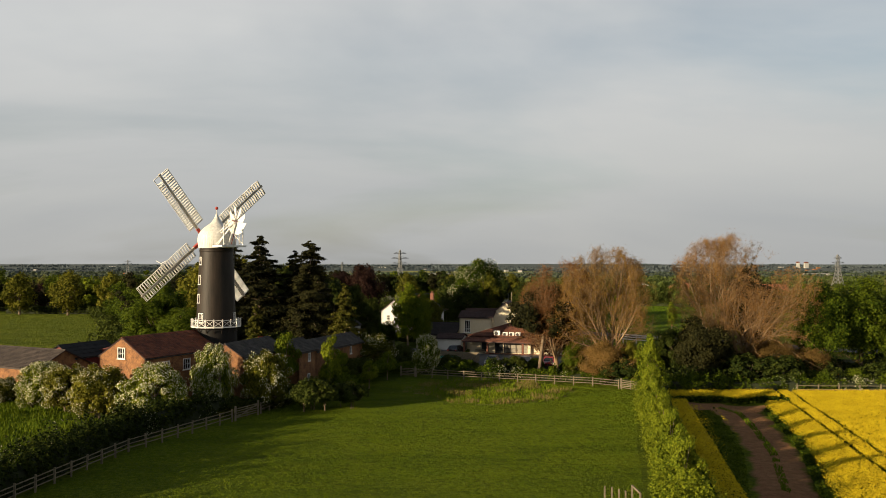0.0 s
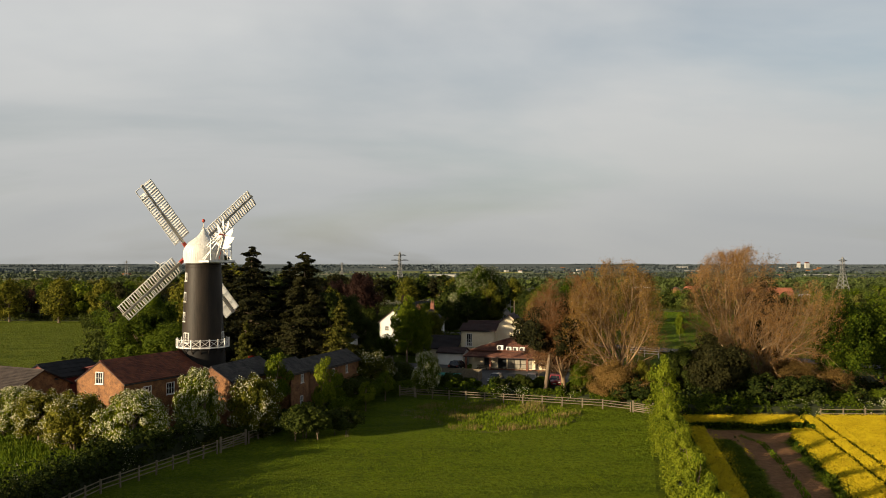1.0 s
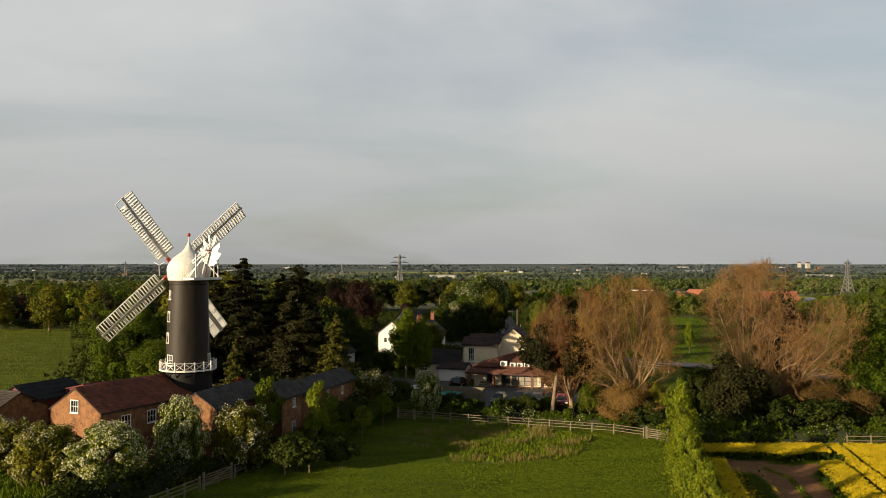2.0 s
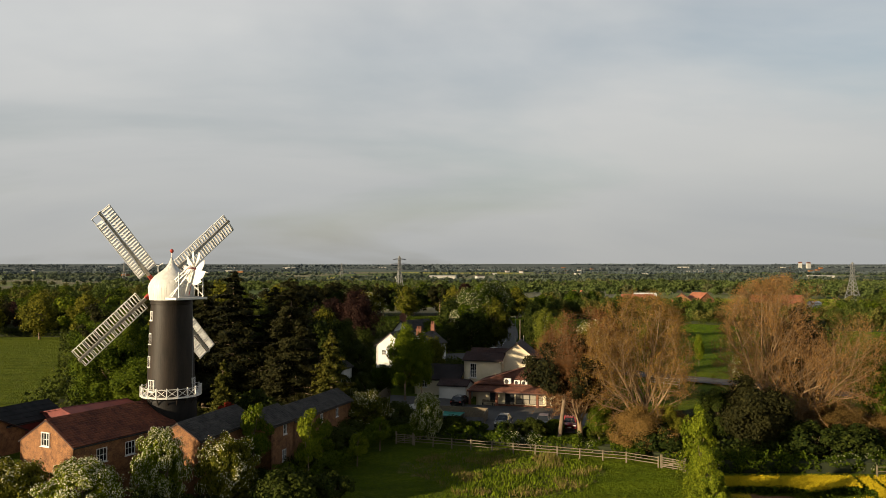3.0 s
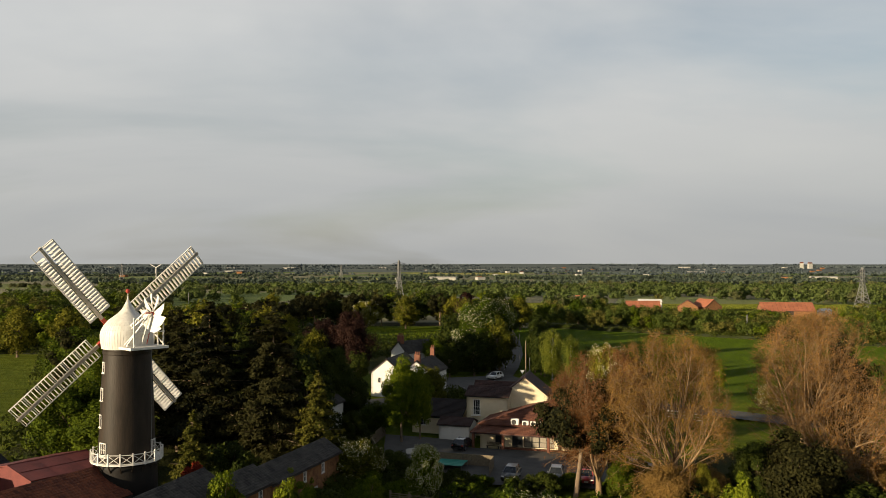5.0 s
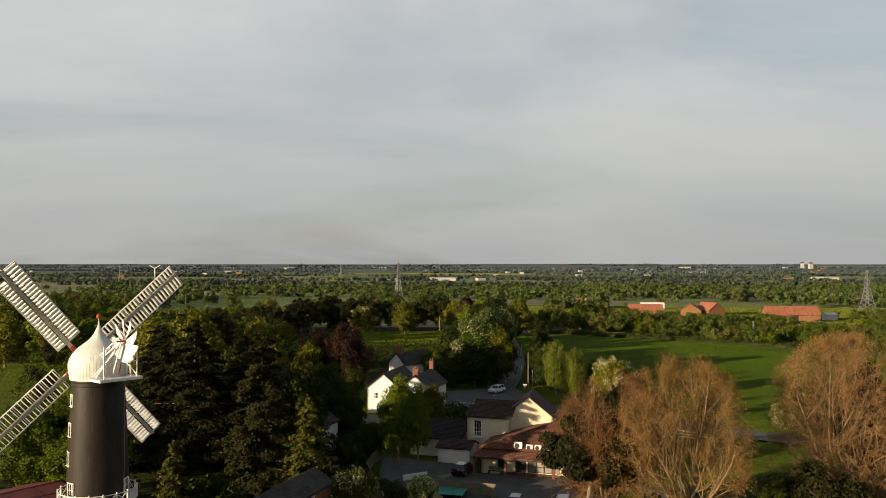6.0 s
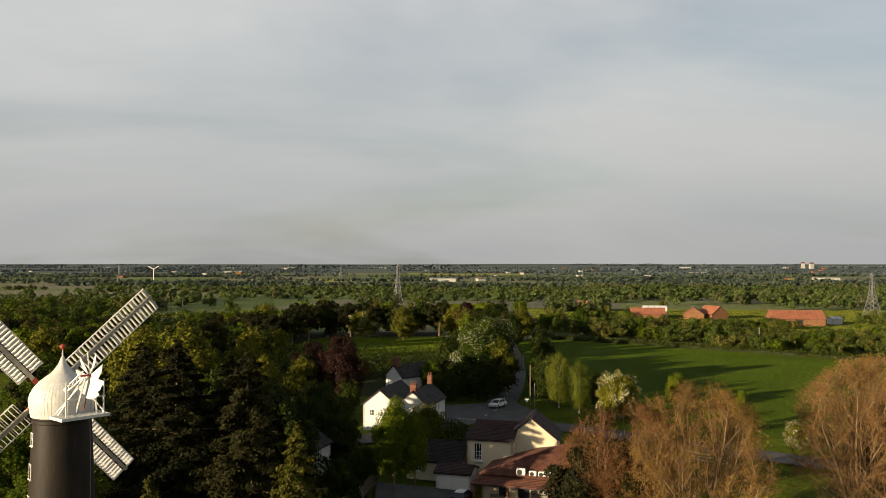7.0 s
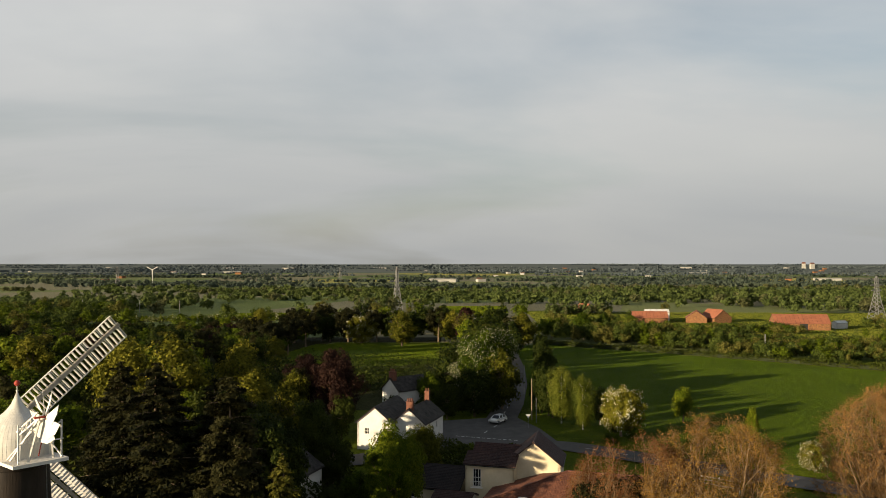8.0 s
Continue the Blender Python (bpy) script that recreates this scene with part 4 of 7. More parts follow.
def hedge(name, pts, h, w, material, label, per_m=150, size=0.26, blossom=0.0, seed=3):
    """A hedge along a line: added core coloured like inner shade, leaves all over."""
    rng = np.random.default_rng(seed)
    root = thing(name, label, "hedge")
    verts, faces, leafs, ways = [], [], [], []
    for (x0, y0), (x1, y1) in zip(pts, pts[1:]):
        ln = math.hypot(x1 - x0, y1 - y0)
        d, s = np.array(((x1 - x0) / ln, (y1 - y0) / ln)), np.array((-(y1 - y0) / ln, (x1 - x0) / ln))
        n = int(ln * per_m * 2.2 * max(1, h / 2))
        t = rng.uniform(0, ln, n)
        wave = np.array([0.75 + 0.5 * noise.noise((x0 + d[0] * q, y0 + d[1] * q, 1.7)) + 0.35 * noise.noise(((x0 + d[0] * q) * 0.35, (y0 + d[1] * q) * 0.35, 5.1)) for q in t])
        a = rng.uniform(0, math.pi, n)
        rad = rng.uniform(0.55, 1.05, n)
        off = np.cos(a) * w / 2 * rad * wave
        z = (np.sin(a) ** 0.6) * h * rad * np.clip(wave, 0.6, 1.3) * rng.uniform(0.5, 1.0, n) ** 0.35
        px, py = x0 + d[0] * t + s[0] * off, y0 + d[1] * t + s[1] * off
        leafs.append(np.stack([px, py, z + np.array([gz(0, q) for q in py])], 1))
        ways.append(np.stack([s[0] * np.cos(a), s[1] * np.cos(a), np.sin(a) + 0.2], 1) + rng.normal(0, 0.3, (n, 3)))
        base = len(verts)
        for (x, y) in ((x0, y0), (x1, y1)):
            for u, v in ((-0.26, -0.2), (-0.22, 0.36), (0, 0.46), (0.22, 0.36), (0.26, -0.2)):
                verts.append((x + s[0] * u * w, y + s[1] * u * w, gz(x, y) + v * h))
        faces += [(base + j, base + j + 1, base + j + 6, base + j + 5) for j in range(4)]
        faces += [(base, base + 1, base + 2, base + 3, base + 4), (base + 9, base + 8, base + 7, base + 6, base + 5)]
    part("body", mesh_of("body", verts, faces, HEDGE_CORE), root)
    pts3 = np.concatenate(leafs)
    keep = np.array([noise.noise((p[0] * 0.9, p[1] * 0.9, p[2] * 1.1)) + 0.4 * noise.noise((p[0] * 2.3, p[1] * 2.3, p[2] * 2.3)) for p in pts3]) > -0.22
    pts3, way = pts3[keep], np.concatenate(ways)[keep]
    part("leaves", quads_mesh("leaves", leaves_at(rng, pts3, size, 0.1, 1.0, way, 0.8), material), root)
    if blossom:
        pick = rng.permutation(len(pts3))
        field_n = np.array([noise.noise((p[0] * 0.25, p[1] * 0.25, 2.2)) for p in pts3[pick]])
        pick = pick[field_n + rng.uniform(-0.35, 0.35, len(pick)) > 0.5 - blossom]
        part("blossom", quads_mesh("blossom", leaves_at(rng, pts3[pick] + np.array((-0.02, -0.05, 0.05)), size * 0.45), BLOSSOM), root, "white hedgerow blossom")
    return root


hedge("hedge", [(-35, 36), (-33.5, 50), (-31.8, 64), (-30.8, 75), (-28.5, 86), (-25, 94)], 4.2, 3.3, LEAF_DARK, "overgrown field hedge beside the wooden fence", blossom=0.06, seed=41)
hedge("hedge", [(11.5, 34), (13.8, 43), (16.8, 60), (20.8, 80), (24.5, 100), (26.2, 107)], 3.7, 3.9, LEAF_FRESH, "tall fresh-green hedge between meadow and rape field", per_m=480, size=0.17, seed=42)
for row in (("shrub_fresh", 26.4, 106.5, 5.8, 1.0), ("shrub_fresh", 25.2, 102, 4.1, 1.0), ("shrub_fresh", 24.0, 96.5, 3.8, 1.15), ("shrub_fresh", 22.9, 91, 4.0, 1.0), ("shrub_fresh", 21.6, 84.5, 3.7, 1.15), ("shrub_fresh", 20.2, 78, 3.9, 1.0), ("shrub_fresh", 19.4, 72.5, 3.7, 1.2),
            ("shrub_fresh", 18.0, 66, 4.0, 1.0), ("shrub_fresh", 17.2, 61, 3.8, 1.2), ("shrub_fresh", 16.2, 56, 4.0, 1.0)):
    tree(*row)
hedge("hedge", [(29, 110.5), (45, 111), (62, 110), (80, 109), (105, 106), (140, 100)], 2.9, 3.0, LEAF_GREEN, "flowering hawthorn hedge along the road", per_m=150, blossom=0.16, seed=43)
hedge("hedge", [(-6, 127.5), (3, 124.5), (13, 121), (21, 118.5), (27, 114.5)], 2.3, 2.6, LEAF_GREEN, "hedge with white flowers behind the fence", per_m=210, blossom=0.13, seed=44)
hedge("hedge", [(40, 391), (85, 348), (130, 297), (180, 250)], 2.6, 4.0, LEAF_DARK, "clipped dark hedge at the far side of the field", per_m=40, size=0.5, seed=45)
hedge("hedge", [(-310, 522), (-180, 545), (-95, 560)], 5.0, 6.0, LEAF_FRESH, "white-flowering hawthorn hedgerow on the plain", per_m=26, size=0.8, blossom=0.5, seed=48)
hedge("hedge", [(-350, 688), (-235, 700)], 5.0, 6.0, LEAF_GREEN, "white-flowering hawthorn hedgerow along the far road", per_m=20, size=0.9, blossom=0.5, seed=49)
hedge("hedge", [(-140, 268), (-95, 268), (-60, 150)], 3.0, 4.0, LEAF_DARK, "old hedge at the pasture edge", per_m=40, size=0.5, seed=46)
for kind, x, y, h, w in (("olive", -150, 266, 13, 1.25), ("olive", -133, 262, 13.5, 1.3), ("olive", -116, 258, 14, 1.3), ("olive", -101, 255, 13.5, 1.25), ("green", -87, 247, 14, 1.3), ("green", -78, 236, 13, 1.2), ("green", -166, 276, 13, 1.3)):
    tree(kind, x, y, h, w)

tree("green", -64, 13, 14.5, 1.2)
tree("green", -53, 14, 13.5, 1.1)
tree("green", -77, 3, 15.5, 1.2)

# rape field
def rape():
    rng = np.random.default_rng(77)
    x, y = rng.uniform(14, 60, 640000), rng.uniform(46, 105, 640000)
    x, y = x[x < 0.58 * y], y[x < 0.58 * y]
    n = len(x)
    keep = []
    for q in range(n):
        if not inside(RAPE_AREA, x[q], y[q]):
            continue
        d, side = near_line(TRACK, x[q], y[q]), near_line(TRACK_SIDE, x[q], y[q])
        u = x[q] - 0.19 * (y[q] - 60)
        strip = u < 21.3 and y[q] < 98
        wheel = min(abs(u - 33.2), abs(u - 35.0), abs(u - 51), abs(u - 52.8)) < 0.24
        if wheel or side < 1.8 or (not strip and d < (2.6 if u > 24 else 4.0) + 1.6 * rng.random() and y[q] < 101.5) or (21.3 <= u < 24 and y[q] < 98 and rng.random() > 0.12):
            continue
        keep.append(q)
    x, y = x[keep], y[keep]
    z = 1.0 + 0.14 * np.array([noise.noise((a * 0.15, b * 0.15, 0)) for a, b in zip(x, y)]) + rng.normal(0, 0.10, len(x))
    pts = np.stack([x, y, z], 1)
    new_ob = new("rape_flowers", quads_mesh("rape_flowers", leaves_at(rng, pts, 0.095, 0.7, 1.0, np.tile((-0.35, -0.35, 0.8), (len(pts), 1)), 0.8), RAPE))
    tagged(new_ob, "bright yellow oilseed rape in flower", "crop", kind="stuff")
    low = pts[::4].copy()
    low[:, 2] *= rng.uniform(0.1, 0.85, len(low))
    ob = new("rape_stalks", quads_mesh("rape_stalks", leaves_at(rng, low, 0.3, 0.0), LEAF_GREEN))
    tagged(ob, "green stalks and leaves of the rape crop", "crop", kind="stuff")


rape()


# ---- the windmill ----
def windmill():
    mill = thing("windmill", "black tarred tower windmill with white cap and shuttered sails", "windmill", pose(-29.55, 108.68, 0))
    bm = bmesh.new()
    lathe(bm, [(2.95, -0.3), (2.88, 1.0), (2.78, 4.0), (2.66, 8.3), (2.62, 8.5), (2.4, 8.6)], 72)
    bm_part("tower_base", bm, TAR_DARK, mill, "darker black tarred base below the gallery")
    bm = bmesh.new()
    prof = [(2.50, 8.6), (2.52, 8.7), (2.40, 12.0), (2.26, 15.5), (2.10, 18.45), (2.16, 18.5), (2.16, 18.75), (2.10, 18.8), (2.10, 18.95)]
    lathe(bm, prof, 72)
    tower = bm_part("tower", bm, TAR, mill, "black tarred brick tower")
    # ogee cap of narrow boards
    bm = bmesh.new()
    prof = [(2.24, 18.95), (2.30, 19.3), (2.38, 19.8), (2.40, 20.2), (2.30, 20.65), (2.05, 21.1), (1.66, 21.55), (1.22, 21.88), (0.86, 22.15), (0.58, 22.45), (0.38, 22.75), (0.24, 23.05), (0.14, 23.3), (0.07, 23.48)]
    rings = []
    for rad, z in prof:
        rings.append([bm.verts.new((q * math.cos(a), q * math.sin(a), z)) for k in range(56) for a, q in ((2 * math.pi * k / 56, rad), (2 * math.pi * (k + 0.9) / 56, rad + 0.005), (2 * math.pi * (k + 0.95) / 56, rad - 0.014))])
    for low, high in zip(rings, rings[1:]):
        for k in range(168):
            bm.faces.new((low[k], low[(k + 1) % 168], high[(k + 1) % 168], high[k]))
    bm.faces.new(rings[-1])
    cap = bm_part("cap", bm, CAP_WHITE, mill, "white boarded ogee cap")
    bm = bmesh.new()
    lathe(bm, [(0.07, 23.4), (0.06, 23.6), (0.10, 23.65), (0.035, 23.7), (0.035, 24.1)], 10)
    part_f = bm_part("finial_rod", bm, WHITE, cap)
    bm = bmesh.new()
    lathe(bm, [(0.05, 24.42), (0.15, 24.52), (0.21, 24.68), (0.21, 24.78), (0.15, 24.93), (0.05, 25.02)], 14)
    for v in bm.verts:
        v.co.z = (v.co.z - 24.72) * 0.72 + 24.16
    bm_part("ball", bm, RED, cap, "dark red ball finial", True)

    # frame of the windshaft: X across, Y out along the shaft, Z up
    yaw, tilt = radians(49.5), radians(12.8)
    n = Vector((-math.sin(yaw) * math.cos(tilt), math.cos(yaw) * math.cos(tilt), math.sin(tilt)))
    r = n.cross(Vector((0, 0, 1))).normalized()
    u = r.cross(n)
    hub = Vector((-31.79 + 29.55, 110.91 - 108.68, 20.25))
    bm = bmesh.new()
    ms = Matrix.Translation(hub) @ n.to_track_quat("Z", "Y").to_matrix().to_4x4()
    lathe(bm, [(0.22, -2.6), (0.24, -0.3), (0.42, -0.28), (0.42, 0.28), (0.2, 0.3), (0.12, 0.42)], 16, ms)
    bm_part("windshaft", bm, DARK, mill, "iron windshaft and cross")
    for k in range(4):
        a = radians(135 - 90 * k) - radians(1.1)
        out = r * math.cos(a) + u * math.sin(a)
        side = n.cross(out)
        m = Matrix((side, n, out)).transposed().to_4x4()
        m.translation = hub
        sail = new("sail")
        sail.parent = mill
        sail.matrix_basis = m
        tagged(sail, "white double-sided shuttered sail with red root")
        bm = bmesh.new()
        add_box(bm, (-0.16, -0.16, 1.85), (0.16, 0.10, 6.5))
        add_box(bm, (-0.13, -0.13, 6.5), (0.13, 0.08, 11.15))
        bm_part("whip", bm, GREY_WOOD, sail, "greyed timber whip")
        bm = bmesh.new()
        add_box(bm, (-0.19, -0.19, 0.25), (0.19, 0.13, 1.85))
        bm_part("sail_root", bm, RED, sail, "red painted sail root")
        bm = bmesh.new()
        lo, hi = 2.3, 11.0
        for s, w in ((-1, 1.02), (1, 1.32)):
            add_box(bm, (s * w - 0.035, -0.05, lo), (s * w + 0.035, 0.05, hi))
            for j in range(7):
                z = lo + (hi - lo) * j / 6
                add_box(bm, (min(0, s * w), -0.045, z - 0.035), (max(0, s * w), 0.045, z + 0.035))
        bm_part("sail_frame", bm, WHITE, sail)
        # shutters, half open
        count = 24
        for s, w in ((-1, 1.02), (1, 1.32)):
            me = MATS.get(f"shutter{s}")
            if me is None:
                me = box_mesh("shutter", (min(s * 0.25, s * (w - 0.04)), -0.016, -0.155), (max(s * 0.25, s * (w - 0.04)), 0.016, 0.155), WHITE)
                MATS[f"shutter{s}"] = me
            for j in range(count):
                z = lo + (hi - lo) * (j + 0.5) / count
                if k == 0 and s < 0 and j > count - 3:
                    continue
                part("shutter", me, sail).matrix_basis = pose(0, 0.0, z, (-66, 72, 56, -82)[k])
    # gallery
    gal = new("gallery")
    gal.parent = mill
    gal.location = (0, 0, 8.72)
    tagged(gal, "white timber gallery with crossed railings")
    bm = bmesh.new()
    for a0 in range(24):
        a, b = 2 * math.pi * a0 / 24, 2 * math.pi * (a0 + 1) / 24
        q = [bm.verts.new((rr_ * math.cos(t), rr_ * math.sin(t), z)) for rr_, z in ((2.4, 0.02), (3.16, 0.02), (3.16, 0.10), (2.4, 0.10)) for t in (a, b)]
        for f in ((0, 1, 3, 2), (2, 3, 5, 4), (4, 5, 7, 6)):
            bm.faces.new([q[i] for i in f])
    bm_part("deck", bm, WHITE, gal)
    posts = 18
    ring = [Vector((3.13 * math.cos(2 * math.pi * k / posts), 3.13 * math.sin(2 * math.pi * k / posts), 0)) for k in range(posts)]
    post_me = box_mesh("post", (-0.055, -0.055, 0), (0.055, 0.055, 1.12), WHITE)
    for k in range(posts):
        p = part("post", post_me, gal)
        p.location = ring[k]
        p.rotation_euler = (0, 0, 2 * math.pi * k / posts)
        a, b = ring[k], ring[(k + 1) % posts]
        bm = bmesh.new()
        up = Vector((0, 0, 1))
        add_beam(bm, a + up * 0.98, b + up * 0.98, 0.05, 0.06)
        add_beam(bm, a + up * 0.16, b + up * 0.16, 0.05, 0.06)
        add_beam(bm, a + up * 0.18, b + up * 0.96, 0.04, 0.045)
        add_beam(bm, a * 1.006 + up * 0.96, b * 1.006 + up * 0.18, 0.04, 0.045)
        bm_part("railing", bm, WHITE, gal)
        bm = bmesh.new()
        add_beam(bm, a * 0.98, a * 0.83 + up * -0.75, 0.09)
        bm_part("bracket", bm, TAR, gal)
    # windows of the tower: bearing, sill height, size
    for az, z, w, h in ((235, 9.35, 0.92, 1.25), (218, 11.9, 0.66, 1.15), (219, 14.3, 0.66, 1.15), (221, 16.8, 0.55, 1.0), (356, 9.3, 0.85, 1.3)):
        a = radians(az)
        rad = 2.52 - (z + h / 2 - 8.7) * 0.043
        win = new("window")
        win.parent = mill
        win.matrix_basis = Matrix.Translation((math.cos(a) * (rad - 0.02), math.sin(a) * (rad - 0.02), z)) @ Matrix.Rotation(a + math.pi / 2, 4, "Z")
        sash(win, w, h)
    # fantail and its stage
    fan = new("fantail")
    fan.parent = mill
    back = -Vector((n.x, n.y, 0)).normalized()
    across = Vector((-back.y, back.x, 0))
    fan.matrix_basis = Matrix((across, back, Vector((0, 0, 1)))).transposed().to_4x4() @ Matrix.Identity(4)
    tagged(fan, "white fantail on a braced timber stage")
    bm = bmesh.new()
    # stage deck and its rails
    plank = box_mesh("plank", (-1.72, 0.0, 19.20), (1.72, 0.18, 19.26), WHITE)
    for k in range(7):
        part("plank", plank, fan).location = (0, 2.0 + 0.25 * k, 0)
    add_box(bm, (-1.85, 3.77, 19.06), (1.85, 3.9, 19.28))
    add_box(bm, (-1.85, 1.8, 19.06), (-1.72, 3.77, 19.28))
    add_box(bm, (1.72, 1.8, 19.06), (1.85, 3.77, 19.28))
    bm_part("stage", bm, WHITE, fan)
    fz, fy = 22.35, 4.35
    bm = bmesh.new()
    for s in (-0.75, 0.75):
        for (y0, z0), (y1, z1) in (((1.3, 20.4), (fy, fz)), ((2.2, 19.3), (fy, fz)), ((3.8, 19.4), (fy, fz - 0.2)), ((1.6, 20.9), (fy - 0.3, fz + 0.3))):
            add_beam(bm, (s * 1.1 + (0.5 * (1 if s > 0 else -1) if y0 == 2.2 else 0), y0, z0), (s * 0.45, y1, z1), 0.11)
        for j in range(6):
            f = j / 6
            add_beam(bm, (s * (1.1 - 0.65 * f), 1.3 + (fy - 1.3) * f, 20.4 + (fz - 20.4) * f), (s * (1.1 - 0.65 * f), 1.6 + (fy - 1.9) * (f + 0.1), 20.9 + (fz - 20.6) * (f + 0.1)), 0.06)
        add_beam(bm, (s * 1.9, 3.7, 19.3), (s * 1.9, 3.7, 21.9), 0.09)
        add_beam(bm, (s * 1.9, 3.7, 21.8), (s * 0.5, fy - 0.2, fz - 1.0), 0.07)
        add_beam(bm, (s * 1.9, 2.0, 19.4), (s * 0.8, 3.8, 21.4), 0.08)
        add_beam(bm, (s * 1.9, 3.8, 19.4), (s * 0.8, 2.2, 21.2), 0.08)
    add_beam(bm, (-1.5, 3.8, 20.6), (1.5, 3.8, 20.6), 0.08)
    bm_part("fan_frame", bm, WHITE, fan)
    bm = bmesh.new()
    add_beam(bm, (-0.7, fy, fz), (0.7, fy, fz), 0.12)
    add_beam(bm, (0.2, fy - 0.15, fz), (0.2, 3.0, 19.5), 0.06)
    bm_part("fan_axle", bm, RED, fan)
    bm = bmesh.new()
    vs = [Vector(p) for p in ((-0.07, 0, 0.3), (-0.5, 0.16, 1.75), (0.0, 0.0, 2.0), (0.5, -0.16, 1.75), (0.07, 0, 0.3))]
    fr = [bm.verts.new(v + Vector((0, 0.012, 0))) for v in vs]
    bk = [bm.verts.new(v - Vector((0, 0.012, 0))) for v in vs]
    bm.faces.new(fr)
    bm.faces.new(bk[::-1])
    for i in range(5):
        bm.faces.new((fr[i], bk[i], bk[(i + 1) % 5], fr[(i + 1) % 5]))
    vane = bpy.data.meshes.new("vane")
    bm.to_mesh(vane)
    bm.free()
    vane.materials.append(WHITE)
    for k in range(8):
        v = part("vane", vane, fan)
        v.matrix_basis = Matrix.Translation((0, fy, fz)) @ Matrix.Rotation(radians(45 * k + 12), 4, "X") @ Matrix.Rotation(radians(-52), 4, "Z") @ Matrix.Diagonal((1.3, 1, 0.9, 1))
    # chain that hangs beside the tower
    bm = bmesh.new()
    for k in range(18):
        z0, z1 = 19.0 - k * 0.56, 19.0 - (k + 1) * 0.56
        bow = lambda z: 2.62 + 0.1 * math.sin((z - 9) / 10 * math.pi)
        add_beam(bm, (bow(z0) * 0.94, -bow(z0) * 0.30, z0), (bow(z1) * 0.94, -bow(z1) * 0.30, z1), 0.035)
    bm_part("chain", bm, STEEL, mill)
    return mill


def sash(win, w, h, bars=2, frame_m=None, rows=2):
    """A white window: frame, glazing bars, glass and a sill; it faces local -Y."""
    frame_m = frame_m or WHITE
    bm = bmesh.new()
    t = 0.085
    for lo, hi in (((-w / 2, -0.06, 0), (-w / 2 + t, 0.05, h)), ((w / 2 - t, -0.06, 0), (w / 2, 0.05, h)), ((-w / 2 + t, -0.06, 0), (w / 2 - t, 0.05, t)), ((-w / 2 + t, -0.06, h - t), (w / 2 - t, 0.05, h))):
        add_box(bm, lo, hi)
    for k in range(1, bars + 1):
        x = -w / 2 + w * k / (bars + 1)
        add_box(bm, (x - 0.022, -0.035, t), (x + 0.022, 0.02, h - t))
    for k in range(1, rows):
        z = h * k / rows
        add_box(bm, (-w / 2 + t, -0.030, z - 0.02), (w / 2 - t, 0.02, z + 0.02))
    bm_part("frame", bm, frame_m, win)
    part("pane", box_mesh("pane", (-w / 2 + 0.05, 0.0, 0.05), (w / 2 - 0.05, 0.015, h - 0.05), GLASS), win)
    part("sill", box_mesh("sill", (-w / 2 - 0.08, -0.13, -0.07), (w / 2 + 0.08, 0.05, -0.002), frame_m), win)


windmill()


# ---- buildings ----
def wall_faces(bm, w, h, holes, m, thick=0.3):
    """An upright wall of that width from the ground line up, with real openings (x, z, w, h from its left end)."""
    xs = sorted({0.0, w, *[q for x, z, a, b in holes for q in (x, x + a)]})
    zs = sorted({-0.6, h, *[q for x, z, a, b in holes for q in (z, z + b)]})
    for x0, x1 in zip(xs, xs[1:]):
        for z0, z1 in zip(zs, zs[1:]):
            cx, cz = (x0 + x1) / 2, (z0 + z1) / 2
            if any(x < cx < x + a and z < cz < z + b for x, z, a, b in holes):
                continue
            add_box(bm, (x0, 0, z0), (x1, thick, z1), m)


def tiled_slope(name, parent, a, b, c, d, material, course, tile, lift=0.045, seed=1, label=""):
    """A roof slope between eave a-b and ridge d-c, laid with single tiles in stepped courses."""
    rnd = random.Random(seed)
    a, b, c, d = (Vector(v) for v in (a, b, c, d))
    nrm = (b - a).cross(d - a).normalized()
    if nrm.z < 0:
        nrm = -nrm
    verts, faces = [], []
    rows = max(2, int((d - a).length / course))
    for k in range(rows):
        f0, f1 = k / rows, (k + 1.12) / rows
        f1 = min(f1, 1.0)
        l0, r0, l1, r1 = a.lerp(d, f0), b.lerp(c, f0), a.lerp(d, f1), b.lerp(c, f1)
        n = max(1, int((r0 - l0).length / tile))
        for j in range(n):
            s0, s1 = (j + 0.02) / n, (j + 0.98) / n
            up = nrm * (lift + rnd.uniform(-0.008, 0.012))
            p = [l0.lerp(r0, s0), l0.lerp(r0, s1), l1.lerp(r1, s1), l1.lerp(r1, s0)]
            mid0, mid1 = (p[0] + p[1]) / 2 + up * 1.7, (p[2] + p[3]) / 2 + nrm * 0.022
            i = len(verts)
            verts += [p[0] + up, mid0, p[1] + up, p[2] + nrm * 0.004, mid1, p[3] + nrm * 0.004, p[0] - nrm * 0.02, p[1] - nrm * 0.02]
            faces += [(i, i + 1, i + 4, i + 5), (i + 1, i + 2, i + 3, i + 4), (i + 6, i + 7, i + 2, i + 1), (i + 6, i + 1, i)]
    me = mesh_of(name, verts, faces, material)
    return part(name, me, parent, label)


